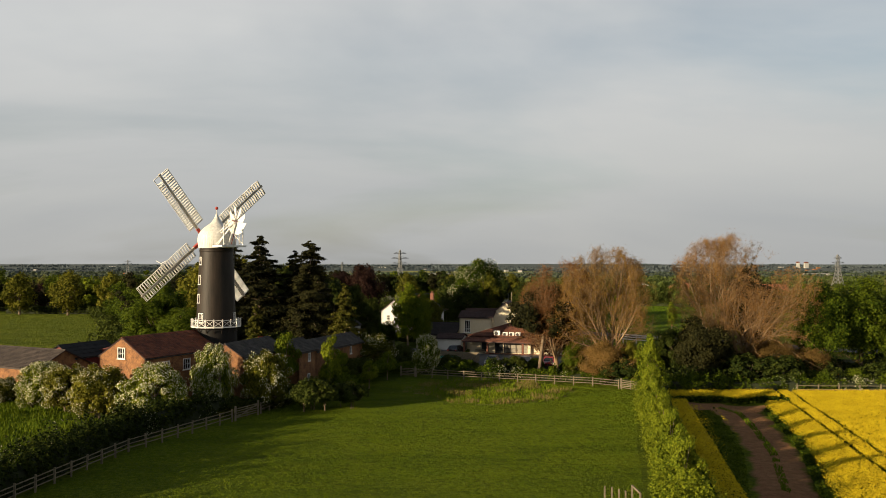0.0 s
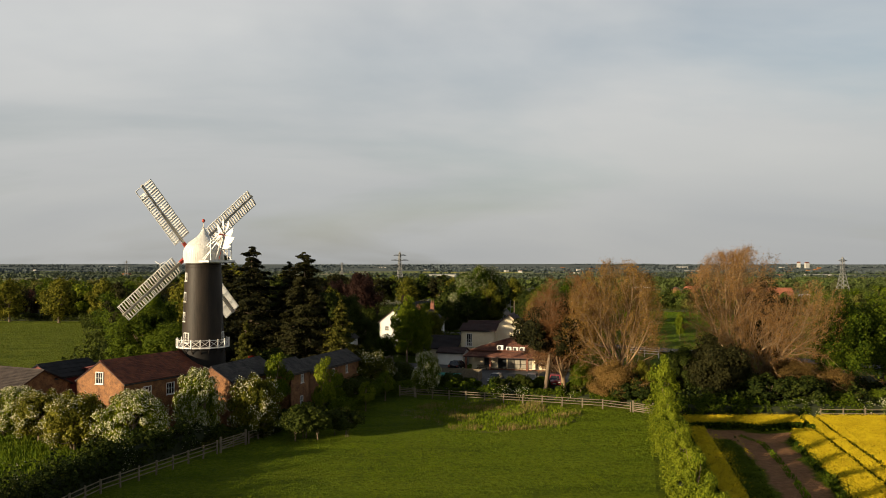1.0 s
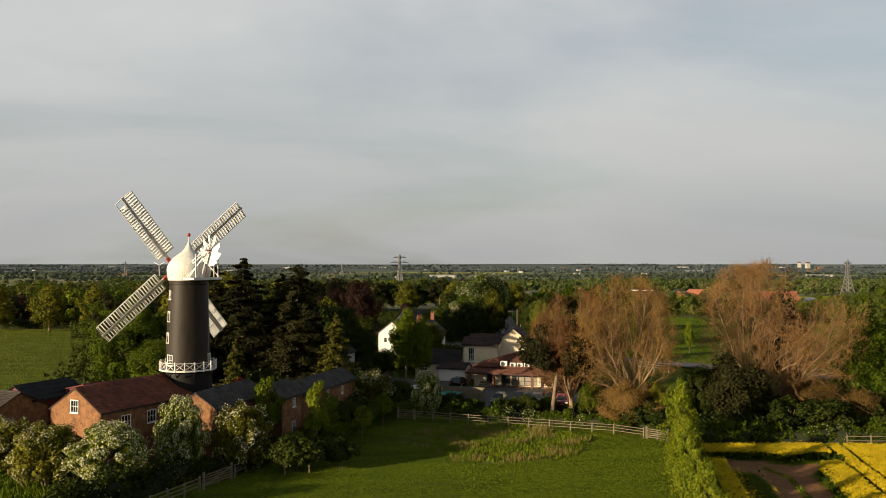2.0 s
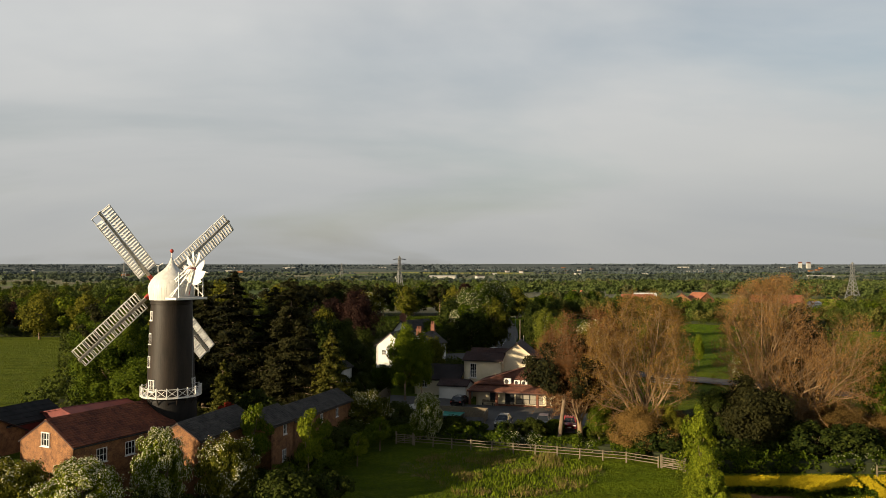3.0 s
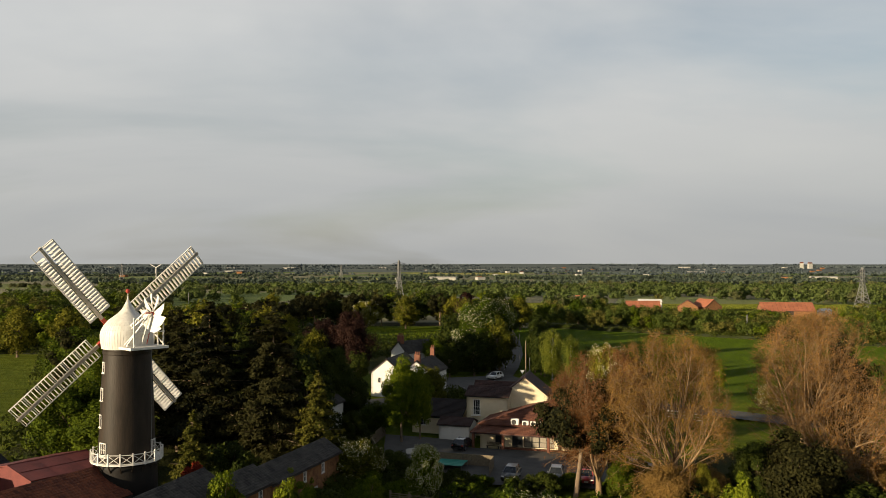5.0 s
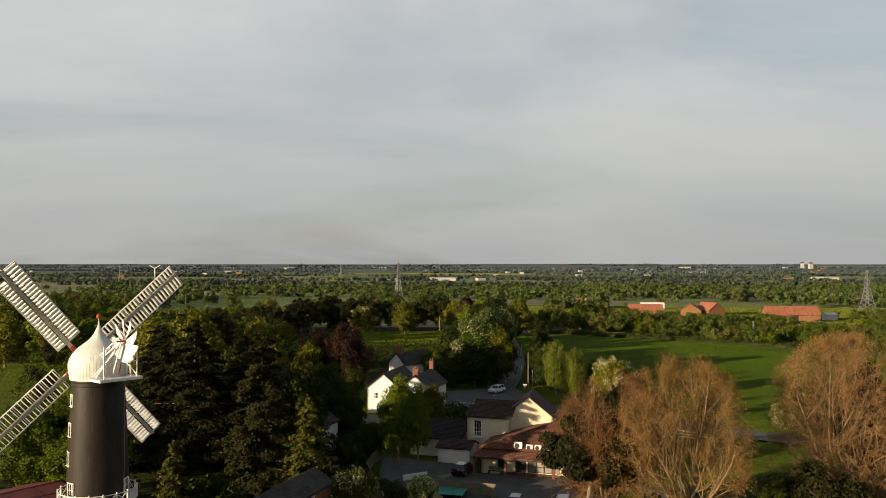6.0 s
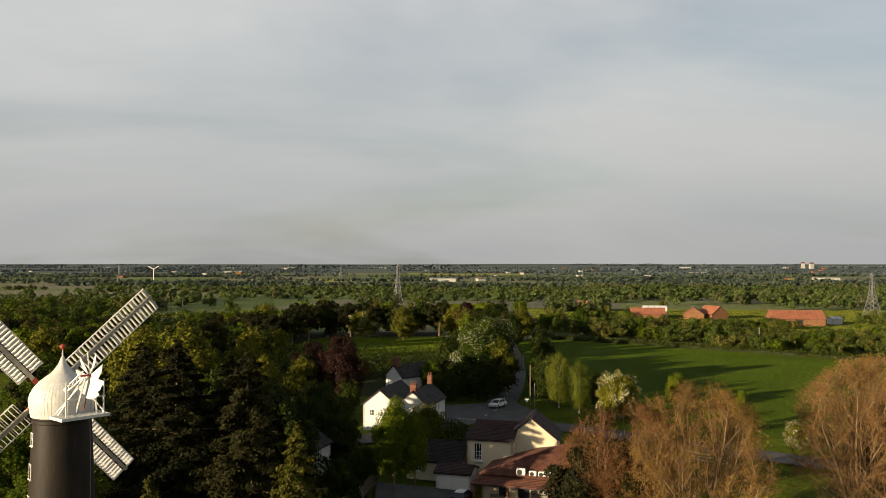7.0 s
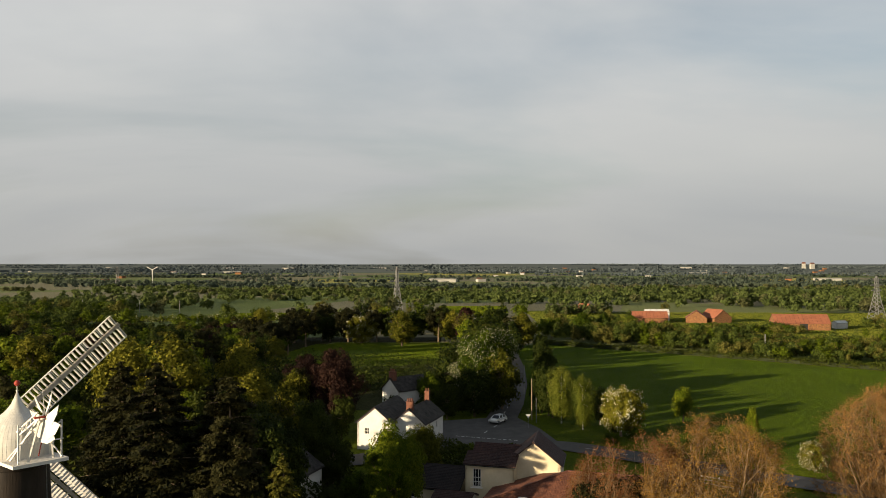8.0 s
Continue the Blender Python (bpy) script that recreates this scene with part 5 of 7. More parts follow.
def house(name, label, category, x, y, direction, length, hw, eave, ridge, wall_m, roof_m, windows=(), doors=(), over=0.25, course=0.3, tile=0.33, group="", seed=1, verge=None, base=None, gutters=True):
    """A gabled building. Its ridge starts at (x, y) and runs along direction; local Y is the ridge, X points to its right."""
    dx, dy = Vector(direction).normalized()
    ang = math.degrees(math.atan2(-dx, dy))
    ob = thing(name, label, category, pose(x, y, gz(x, y) if base is None else base, 0, 0, ang), group)
    sides = {"R": (2 * 0 + length, eave, pose(hw, 0, 0, 0, 0, 90)), "L": (length, eave, pose(-hw, length, 0, 0, 0, -90)), "F": (2 * hw, eave, pose(-hw, 0, 0, 0, 0, 0)), "B": (2 * hw, eave, pose(hw, length, 0, 0, 0, 180))}
    bm = bmesh.new()
    for s, (w, h, m) in sides.items():
        holes = [(q[1], q[2], q[3], min(q[4], eave - q[2] - 0.05) if q[2] < eave else q[4]) for q in (*windows, *doors) if q[0] == s and q[2] < eave - 0.2]
        if s in "RL":
            m = m @ pose(0, 0, 0)
        wall_faces(bm, w, h, holes, m)
    for yy in (0.0, length - 0.3):
        q = [bm.verts.new(v) for v in ((-hw, yy, eave), (hw, yy, eave), (0, yy, ridge), (-hw, yy + 0.3, eave), (hw, yy + 0.3, eave), (0, yy + 0.3, ridge))]
        for f in ((0, 1, 2), (3, 5, 4), (0, 2, 5, 3), (1, 4, 5, 2)):
            bm.faces.new([q[i] for i in f])
    bmesh.ops.remove_doubles(bm, verts=bm.verts, dist=0.002)
    bm_part("wall", bm, wall_m, ob)
    for kind, items in (("window", windows), ("door", doors)):
        for s, along, z, w, h in items:
            m = sides[s][2] @ pose(along + w / 2, 0.08, z)
            if z >= eave - 0.2:
                m = sides[s][2] @ pose(along + w / 2, -0.03, z)
            win = new(kind)
            win.parent = ob
            win.matrix_basis = m
            if kind == "window":
                sash(win, w, h, 2 if w > 0.7 else 1)
            else:
                part("leaf", box_mesh("leaf", (-w / 2, 0, 0), (w / 2, 0.05, h), DARK), win)
    drop = over * (ridge - eave) / hw
    roof = new("roof")
    roof.parent = ob
    t = 0.12
    bm = bmesh.new()
    for s in (-1, 1):
        q = [bm.verts.new(v) for v in ((s * (hw + over), -over, eave - drop), (s * (hw + over), length + over, eave - drop), (0, length + over, ridge), (0, -over, ridge),
                                      (s * (hw + over), -over, eave - drop + t), (s * (hw + over), length + over, eave - drop + t), (0, length + over, ridge + t), (0, -over, ridge + t))]
        for f in ((0, 1, 2, 3), (4, 7, 6, 5), (0, 4, 5, 1), (1, 5, 6, 2), (0, 3, 7, 4)):
            bm.faces.new([q[i] for i in f])
    bm_part("roof_deck", bm, verge or BROWN_TILE, roof)
    for s, a in ((1, "R"), (-1, "L")):
        tiled_slope("tiles", roof, (s * (hw + over + 0.03), -over - 0.03, eave - drop + t), (s * (hw + over + 0.03), length + over + 0.03, eave - drop + t), (0, length + over + 0.03, ridge + t), (0, -over - 0.03, ridge + t), roof_m, course, tile, seed=seed + s)
    bm = bmesh.new()
    n = int(length / 0.45)
    for k in range(n):
        y0 = -over + (length + 2 * over) * k / n
        y1 = y0 + (length + 2 * over) / n * 0.95
        lathe_ridge(bm, y0, y1, ridge + t - 0.02)
    bm_part("ridge_tiles", bm, roof_m, roof)
    if gutters:
        for s in (-1, 1):
            part("gutter", box_mesh("gutter", (min(s * (hw + over), s * (hw + over + 0.11)), -over, eave - drop - 0.06), (max(s * (hw + over), s * (hw + over + 0.11)), length + over, eave - drop + 0.05), DARK), roof)
    return ob


def lathe_ridge(bm, y0, y1, z):
    prof = [(-0.16, -0.06), (-0.10, 0.05), (0, 0.10), (0.10, 0.05), (0.16, -0.06)]
    a = [bm.verts.new((x, y0, z + h)) for x, h in prof]
    b = [bm.verts.new((x, y1, z + h + 0.012)) for x, h in prof]
    for k in range(4):
        bm.faces.new((a[k], a[k + 1], b[k + 1], b[k]))
    bm.faces.new(a[::-1])
    bm.faces.new(b)


def chimney(parent, x, y, z, w, d, h, pots=2):
    ch = new("chimney")
    ch.parent = parent
    ch.matrix_basis = pose(x, y, z)
    bm = bmesh.new()
    add_box(bm, (-w / 2, -d / 2, 0), (w / 2, d / 2, h))
    add_box(bm, (-w / 2 - 0.06, -d / 2 - 0.06, h), (w / 2 + 0.06, d / 2 + 0.06, h + 0.14))
    bm_part("stack", bm, TERRACOTTA, ch, "orange brick chimney stack")
    for k in range(pots):
        bm = bmesh.new()
        lathe(bm, [(0.13, 0), (0.11, 0.4), (0.14, 0.44), (0.14, 0.5)], 10, Matrix.Translation(((k + 0.5) / pots * w - w / 2, 0, h + 0.14)))
        bm_part("pot", bm, TERRACOTTA, ch)


U_A = (0.45, 0.893)
house("granary", "two-storey red brick granary with a dark clay-tiled roof", "building", -37.05, 96.3, U_A, 12.7, 3.6, 6.1, 8.3, BRICK, PANTILE,
      windows=[("F", 3.0, 5.95, 1.15, 1.3), ("R", 2.6, 4.2, 1.25, 1.35), ("R", 6.0, 4.2, 1.25, 1.35), ("R", 9.3, 4.2, 1.25, 1.35), ("R", 7.6, 1.1, 1.3, 1.5), ("R", 3.5, 1.1, 1.3, 1.5)], seed=3, over=0.07)
U_B = (0.28, 0.96)
house("outbuilding", "brick outbuilding with a grey slate roof and orange gable", "building", -26.25, 100.5, U_B, 11.0, 2.55, 5.6, 7.15, BRICK, SLATE,
      windows=[("F", 0.9, 3.7, 1.1, 1.0), ("R", 2, 3.4, 0.9, 1.1), ("R", 6, 3.4, 0.9, 1.1)], course=0.28, tile=0.4, seed=5, over=0.08)
house("cottage_row", "brick range with a grey slate roof behind the outbuilding", "building", -20.9, 109.5, (0.32, 0.947), 5.0, 2.2, 5.35, 6.7, BRICK, SLATE,
      windows=[("R", 2.6, 3.9, 0.8, 1.1), ("R", 2.4, 1.0, 0.9, 1.3)], course=0.28, tile=0.4, seed=7)
house("cottage_row", "long low brick range with a grey slate roof", "building", -19.2, 114.5, (0.32, 0.947), 15.2, 2.0, 4.9, 6.15, BRICK, SLATE,
      windows=[("R", 2.8, 3.4, 0.75, 1.1), ("R", 6.6, 3.4, 0.75, 1.1), ("R", 10.8, 3.4, 0.75, 1.1), ("R", 3.4, 1.0, 0.9, 1.3), ("R", 9.0, 1.0, 0.9, 1.3)], course=0.28, tile=0.4, seed=8)
house("store_shed", "low store with a black felt roof and dark red walls", "building", -54.7, 119.0, (0.39, 0.92), 8.4, 3.0, 3.4, 5.0, RED_SHEET, BLACK_SHEET, course=0.9, tile=1.0, seed=9, verge=BLACK_SHEET)
house("farm_barn", "long brick barn with a worn brown tile roof", "building", -52.6, 116.0, (-0.89, 0.45), 26, 4.2, 2.6, 4.7, BRICK, OLD_TILE, doors=[("L", 16.5, 0, 0.9, 2.1)], seed=11)
house("inn_block", "cream rendered two-storey inn block with brown tile roof", "building", 3.75, 159.1, (0.955, -0.296), 6.3, 2.2, 5.85, 6.85, RENDER, BROWN_TILE, windows=[("R", 1.0, 3.0, 1.1, 2.3)], seed=13)
house("inn_block", "cream rendered rear inn block with brown tile roof", "building", 4.9, 163.3, (0.955, -0.296), 6.5, 2.0, 5.6, 6.95, RENDER, BROWN_TILE, seed=14)
house("inn_wing", "tall cream gabled inn wing with a brown tile roof", "building", 11.8, 156.6, (0.2, 0.98), 6.6, 3.4, 5.9, 8.6, RENDER, BROWN_TILE, seed=15)
house("white_cottage", "white rendered cottage with a dark slate roof", "house", -11.0, 187.0, (0.25, 0.97), 12.0, 3.0, 4.6, 7.0, RENDER_W, SLATE, windows=[("F", 1.2, 2.6, 0.9, 1.1)], seed=17, course=0.28, tile=0.4)
k2 = house("white_cottage", "white cottage with brick chimneys and slate roof", "house", -5.4, 187.6, (0.3, 0.95), 10.0, 2.7, 4.4, 6.6, RENDER_W, SLATE, windows=[("R", 2.0, 2.6, 0.9, 1.1), ("R", 6.0, 2.6, 0.9, 1.1), ("R", 2.0, 0.7, 0.9, 1.2)], seed=19, course=0.28, tile=0.4)
chimney(k2, 0, 0.6, 6.2, 1.1, 0.7, 1.5, 3)
chimney(k2, 0, 9.5, 6.2, 0.8, 0.7, 1.9, 2)
k3 = house("white_cottage", "small white cottage with black roof and orange chimney", "house", -10.5, 219.5, (0.72, 0.69), 9.0, 2.6, 5.0, 7.2, RENDER_W, SLATE, windows=[("R", 2, 1.2, 0.9, 1.2), ("R", 5, 1.2, 0.9, 1.2)], seed=21, course=0.28, tile=0.4)
chimney(k3, 0, 0.6, 6.8, 1.5, 0.8, 1.7, 4)
house("inn_annex", "low inn annex with a dark brown tile roof", "building", -3.9, 163.1, (0.955, -0.296), 7.7, 4.2, 2.4, 4.3, RENDER, DARK_TILE, windows=[("R", 0.8, 1.0, 1.4, 1.1)], seed=23)
house("garage", "cream rendered garage with a brown tile roof", "garage", -0.5, 155.0, (0.955, -0.296), 4.6, 1.9, 2.35, 3.0, RENDER_W, BROWN_TILE, seed=24)
D_SHED = house("machinery_shed", "open-fronted shed with a dull red sheet roof", "shed", -46.6, 120.6, (0.58, 0.81), 8.6, 4.6, 4.0, 4.9, RED_SHEET, RED_SHEET, course=2.4, tile=3.0, seed=25, verge=RED_SHEET)
for k in range(4):
    pst = part("post", box_mesh("post", (4.85, 0.2 + k * 2.7, 0), (5.0, 0.35 + k * 2.7, 3.2), WHITE), D_SHED)


def restaurant():
    """The low front of the inn: a broad hipped terracotta roof, a tiled veranda and glazed doors."""
    ob = thing("inn_restaurant", "single-storey inn front with terracotta hipped roof and veranda", "building", pose(3.3, 147.6, 0.72, 0, 0, -17.2))
    W, yr = 19.0, 8.6
    z0, z1, z2, z3 = 2.55, 3.15, 3.35, 6.15
    bm = bmesh.new()
    holes = [(4.6, 0.35, 1.5, 2.15), (6.3, 0.45, 4.2, 1.95), (2.2, 0.6, 0.9, 1.7)]
    wall_faces(bm, W - 1.4, 3.2, holes, pose(0.9, 2.1, 0))
    wall_faces(bm, 7.5, 3.2, [(2.5, 0.9, 1.2, 1.2)], pose(0.9, 9.6, 0, 0, 0, -90))
    wall_faces(bm, 7.5, 3.2, [], pose(W - 0.5, 2.1, 0, 0, 0, 90))
    bmesh.ops.remove_doubles(bm, verts=bm.verts, dist=0.002)
    bm_part("wall", bm, RENDER, ob, "cream rendered wall")
    bm = bmesh.new()
    add_box(bm, (3.9, 1.55, -0.3), (W - 0.4, 2.08, 0.36))
    bm_part("plinth", bm, TERRACOTTA, ob, "red brick step")
    # glazed front
    for x, w, z, h in ((4.6 + 0.9, 1.5, 0.36, 2.14), (2.2 + 0.9, 0.9, 0.6, 1.7)):
        d = new("door")
        d.parent = ob
        d.matrix_basis = pose(x + w / 2, 2.2, z)
        part("leaf", box_mesh("leaf", (-w / 2, 0, 0), (w / 2, 0.06, h), DARK), d)
        part("pane", box_mesh("pane", (-w / 2 + 0.15, -0.02, 0.3), (w / 2 - 0.15, -0.004, h - 0.2), GLASS), d)
    win = new("window")
    win.parent = ob
    win.matrix_basis = pose(0.9 + 6.3 + 2.1, 2.2, 0.45)
    tagged(win, "dark-framed glazing with pale blinds")
    part("blind", box_mesh("blind", (-2.05, 0.06, 0.02), (2.05, 0.1, 1.93), BLIND), win)
    bm = bmesh.new()
    for k in range(5):
        add_box(bm, (-2.1 + k * 1.05 - 0.04, -0.05, 0), (-2.1 + k * 1.05 + 0.04, 0.03, 1.95))
    for z in (0.0, 0.7, 1.9):
        add_box(bm, (-2.1, -0.04, z), (2.1, 0.02, z + 0.07))
    bm_part("frame", bm, DARK, win)
    roof = new("roof")
    roof.parent = ob
    tagged(roof, "terracotta tiled hipped roof")
    # veranda strip, with its soffit and fascia
    tiled_slope("veranda_tiles", roof, (0, -0.1, z0), (W, -0.1, z0), (W, 1.9, z1), (0.5, 1.9, z1), TERRACOTTA, 0.32, 0.34, seed=51)
    tiled_slope("veranda_tiles", roof, (0, 9.0, z0), (0, -0.1, z0), (0.9, 1.9, z1), (0.9, 9.0, z1), TERRACOTTA, 0.32, 0.34, seed=52)
    part("soffit", box_mesh("soffit", (0.05, 0.0, z0 - 0.16), (W - 0.05, 2.1, z0 - 0.03), BROWN_TILE), roof)
    part("fascia", box_mesh("fascia", (0.02, -0.06, z0 - 0.2), (W, 0.0, z0 + 0.0), BROWN_TILE), roof)
    part("fascia", box_mesh("fascia", (0.85, 1.9, z1 - 0.05), (W, 1.98, z2 + 0.02), BROWN_TILE), roof)
    rs, re = (10.2, yr, z3), (W + 1.5, yr, z3)
    bm = bmesh.new()
    v = [bm.verts.new(p) for p in ((0.7, 1.75, z2 - 0.08), (W + 0.2, 1.75, z2 - 0.08), (W + 0.2, yr, z3 - 0.05), (10.2, yr, z3 - 0.05), (0.7, 15.4, z2 - 0.08), (W + 0.2, 15.4, z2 - 0.08))]
    for f in ((0, 1, 2, 3), (0, 3, 4), (4, 3, 2, 5), (1, 5, 2)):
        bm.faces.new([v[i] for i in f])
    bm_part("roof_deck", bm, TERRACOTTA, roof)
    tiled_slope("tiles", roof, (0.65, 1.7, z2), (W + 0.2, 1.7, z2), (W + 0.2, yr, z3), (10.2, yr, z3), TERRACOTTA, 0.32, 0.34, seed=53)
    tiled_slope("tiles", roof, (0.65, 10.5, z2), (0.65, 1.7, z2), (10.15, yr, z3), (10.2, yr + 0.1, z3), TERRACOTTA, 0.32, 0.34, seed=54)
    bm = bmesh.new()
    for k in range(24):
        a, b = Vector((0.7, 1.75, z2 + 0.06)), Vector((10.2, yr, z3 + 0.08))
        add_beam(bm, a.lerp(b, k / 24), a.lerp(b, (k + 0.93) / 24), 0.24, 0.12)
    for k in range(24):
        a, b = Vector((10.2, yr, z3 + 0.08)), Vector((W + 0.2, yr, z3 + 0.08))
        add_beam(bm, a.lerp(b, k / 24), a.lerp(b, (k + 0.93) / 24), 0.24, 0.12)
    bm_part("hip_tiles", bm, TERRACOTTA, roof)
    for x in (0.35, 4.6, 10.9, 14.5, 18.5):
        part("pillar", box_mesh("pillar", (x - 0.17, 0.25, -0.3), (x + 0.17, 0.6, z0 - 0.1), TERRACOTTA), ob)
    return ob


restaurant()


def local_inn(x, y, z, turn=0):
    return pose(3.3, 147.6, 0.72, 0, 0, -17.2) @ pose(x, y, z, 0, 0, turn)


def aircon(m):
    ob = thing("air_conditioner", "white air conditioning unit on the inn roof", "air conditioner", m, "roof units")
    bm = bmesh.new()
    add_box(bm, (-0.45, -0.18, 0.06), (0.45, 0.18, 0.78))
    bmesh.ops.bevel(bm, geom=bm.edges[:], offset=0.03, segments=2, affect="EDGES")
    bm_part("case", bm, WHITE, ob)
    bm = bmesh.new()
    lathe(bm, [(0.26, 0), (0.27, 0.02), (0.22, 0.03), (0.05, 0.02)], 18, Matrix.Translation((-0.1, -0.18, 0.42)) @ Matrix.Rotation(math.pi / 2, 4, "X"))
    bm_part("grille", bm, DARK, ob)
    for x in (-0.35, 0.35):
        part("foot", box_mesh("foot", (x - 0.04, -0.2, -0.25), (x + 0.04, 0.2, 0.06), STEEL), ob)
    return ob


AC = aircon(local_inn(5.9, 2.2, 3.3))
AC.scale = (1.25, 1.1, 1.3)
for x in (6.8, 7.95, 9.1):
    copy_thing(AC, local_inn(x + 0.6, 2.2, 3.3)).scale = (1.0, 1.0, 1.0)


def bench(m):
    ob = thing("bench", "dark wooden bench under the veranda", "bench", m)
    for k in range(3):
        part("seat_slat", box_mesh("seat_slat", (-0.9, -0.2 + k * 0.15, 0.42), (0.9, -0.08 + k * 0.15, 0.46), WOOD), ob)
        part("back_slat", box_mesh("back_slat", (-0.9, 0.27, 0.55 + k * 0.13), (0.9, 0.30, 0.64 + k * 0.13), WOOD), ob)
    for x in (-0.8, 0.8):
        part("leg", box_mesh("leg", (x - 0.04, -0.22, 0), (x + 0.04, 0.3, 0.42), DARK), ob)


bench(local_inn(2.9, 1.5, 0.05))


def downpipe(m, h):
    ob = thing("downpipe", "thin white rainwater pipe on the inn wall", "pipe", m)
    bm = bmesh.new()
    lathe(bm, [(0.05, 0), (0.05, h)], 8)
    bm_part("pipe", bm, WHITE, ob)
    part("hopper", box_mesh("hopper", (-0.12, -0.1, h), (0.12, 0.1, h + 0.22), WHITE), ob)


# ---- roads, yard and car park ----
ribbon("road", [(150, 108), (110, 128), (75, 151), (46, 171.5), (21, 189), (6, 194), (-10, 182), (-30, 172), (-60, 160)], 6.2, ASPHALT, 0.02, "grey asphalt village road", "road")
ribbon("road", [(6, 196), (10.5, 207), (14.5, 230), (18.5, 262), (21.5, 300), (25, 380)], 6.0, ASPHALT, 0.035, "straight asphalt lane under trees", "road")


def slab(name, poly, z, material, label, category):
    me = mesh_of(name, [(x, y, gz(x, y) + z) for x, y in poly], [tuple(range(len(poly)))], material)
    return tagged(new(name, me), label, category, kind="structure")


slab("pavement", [(-4, 191), (15, 186), (20, 190), (18, 203), (14.8, 214), (9.5, 214), (0, 211), (-4, 204)], 0.33, ASPHALT, "wide asphalt road junction", "road")
slab("crop_field", [(-330, 372), (-192, 376), (-190, 398), (-330, 402)], 1.0, RAPE, "strip of yellow rape beyond the pasture", "field")
slab("car_park", [(-7, 131.5), (18, 128), (26, 126), (30, 134), (24, 143), (2, 148)], 0.33, ASPHALT, "asphalt car park before the inn", "car park")
slab("car_park", [(-8, 134), (3, 147.5), (3.4, 152), (-9, 156)], 0.29, ASPHALT, "asphalt yard beside the garage", "yard")


def dashes(pts, dash, gap, width, label):
    n = 0
    for (x0, y0), (x1, y1) in zip(pts, pts[1:]):
        ln = math.hypot(x1 - x0, y1 - y0)
        d = Vector(((x1 - x0) / ln, (y1 - y0) / ln))
        s = Vector((-d.y, d.x)) * width / 2
        t = 0.0
        while t + dash < ln:
            a, b = Vector((x0, y0)) + d * t, Vector((x0, y0)) + d * (t + dash)
            vs = [(p.x + q.x, p.y + q.y, gz(p.x, p.y) + 0.36) for p, q in ((a, s), (b, s), (b, -s), (a, -s))]
            tagged(new("road_marking", mesh_of("road_marking", vs, [(0, 1, 2, 3)], LINE)), label, "road marking", kind="structure")
            t += dash + gap
            n += 1


dashes([(7.5, 199), (10.5, 207), (14.5, 230), (18.5, 262)], 2.0, 4.0, 0.14, "white centre line of the lane")
dashes([(2.5, 196.5), (13.5, 192.5)], 0.6, 0.35, 0.22, "white give-way line at the junction")
dashes([(46, 171.5), (21, 189)], 2.5, 2.5, 0.13, "white centre line of the road")


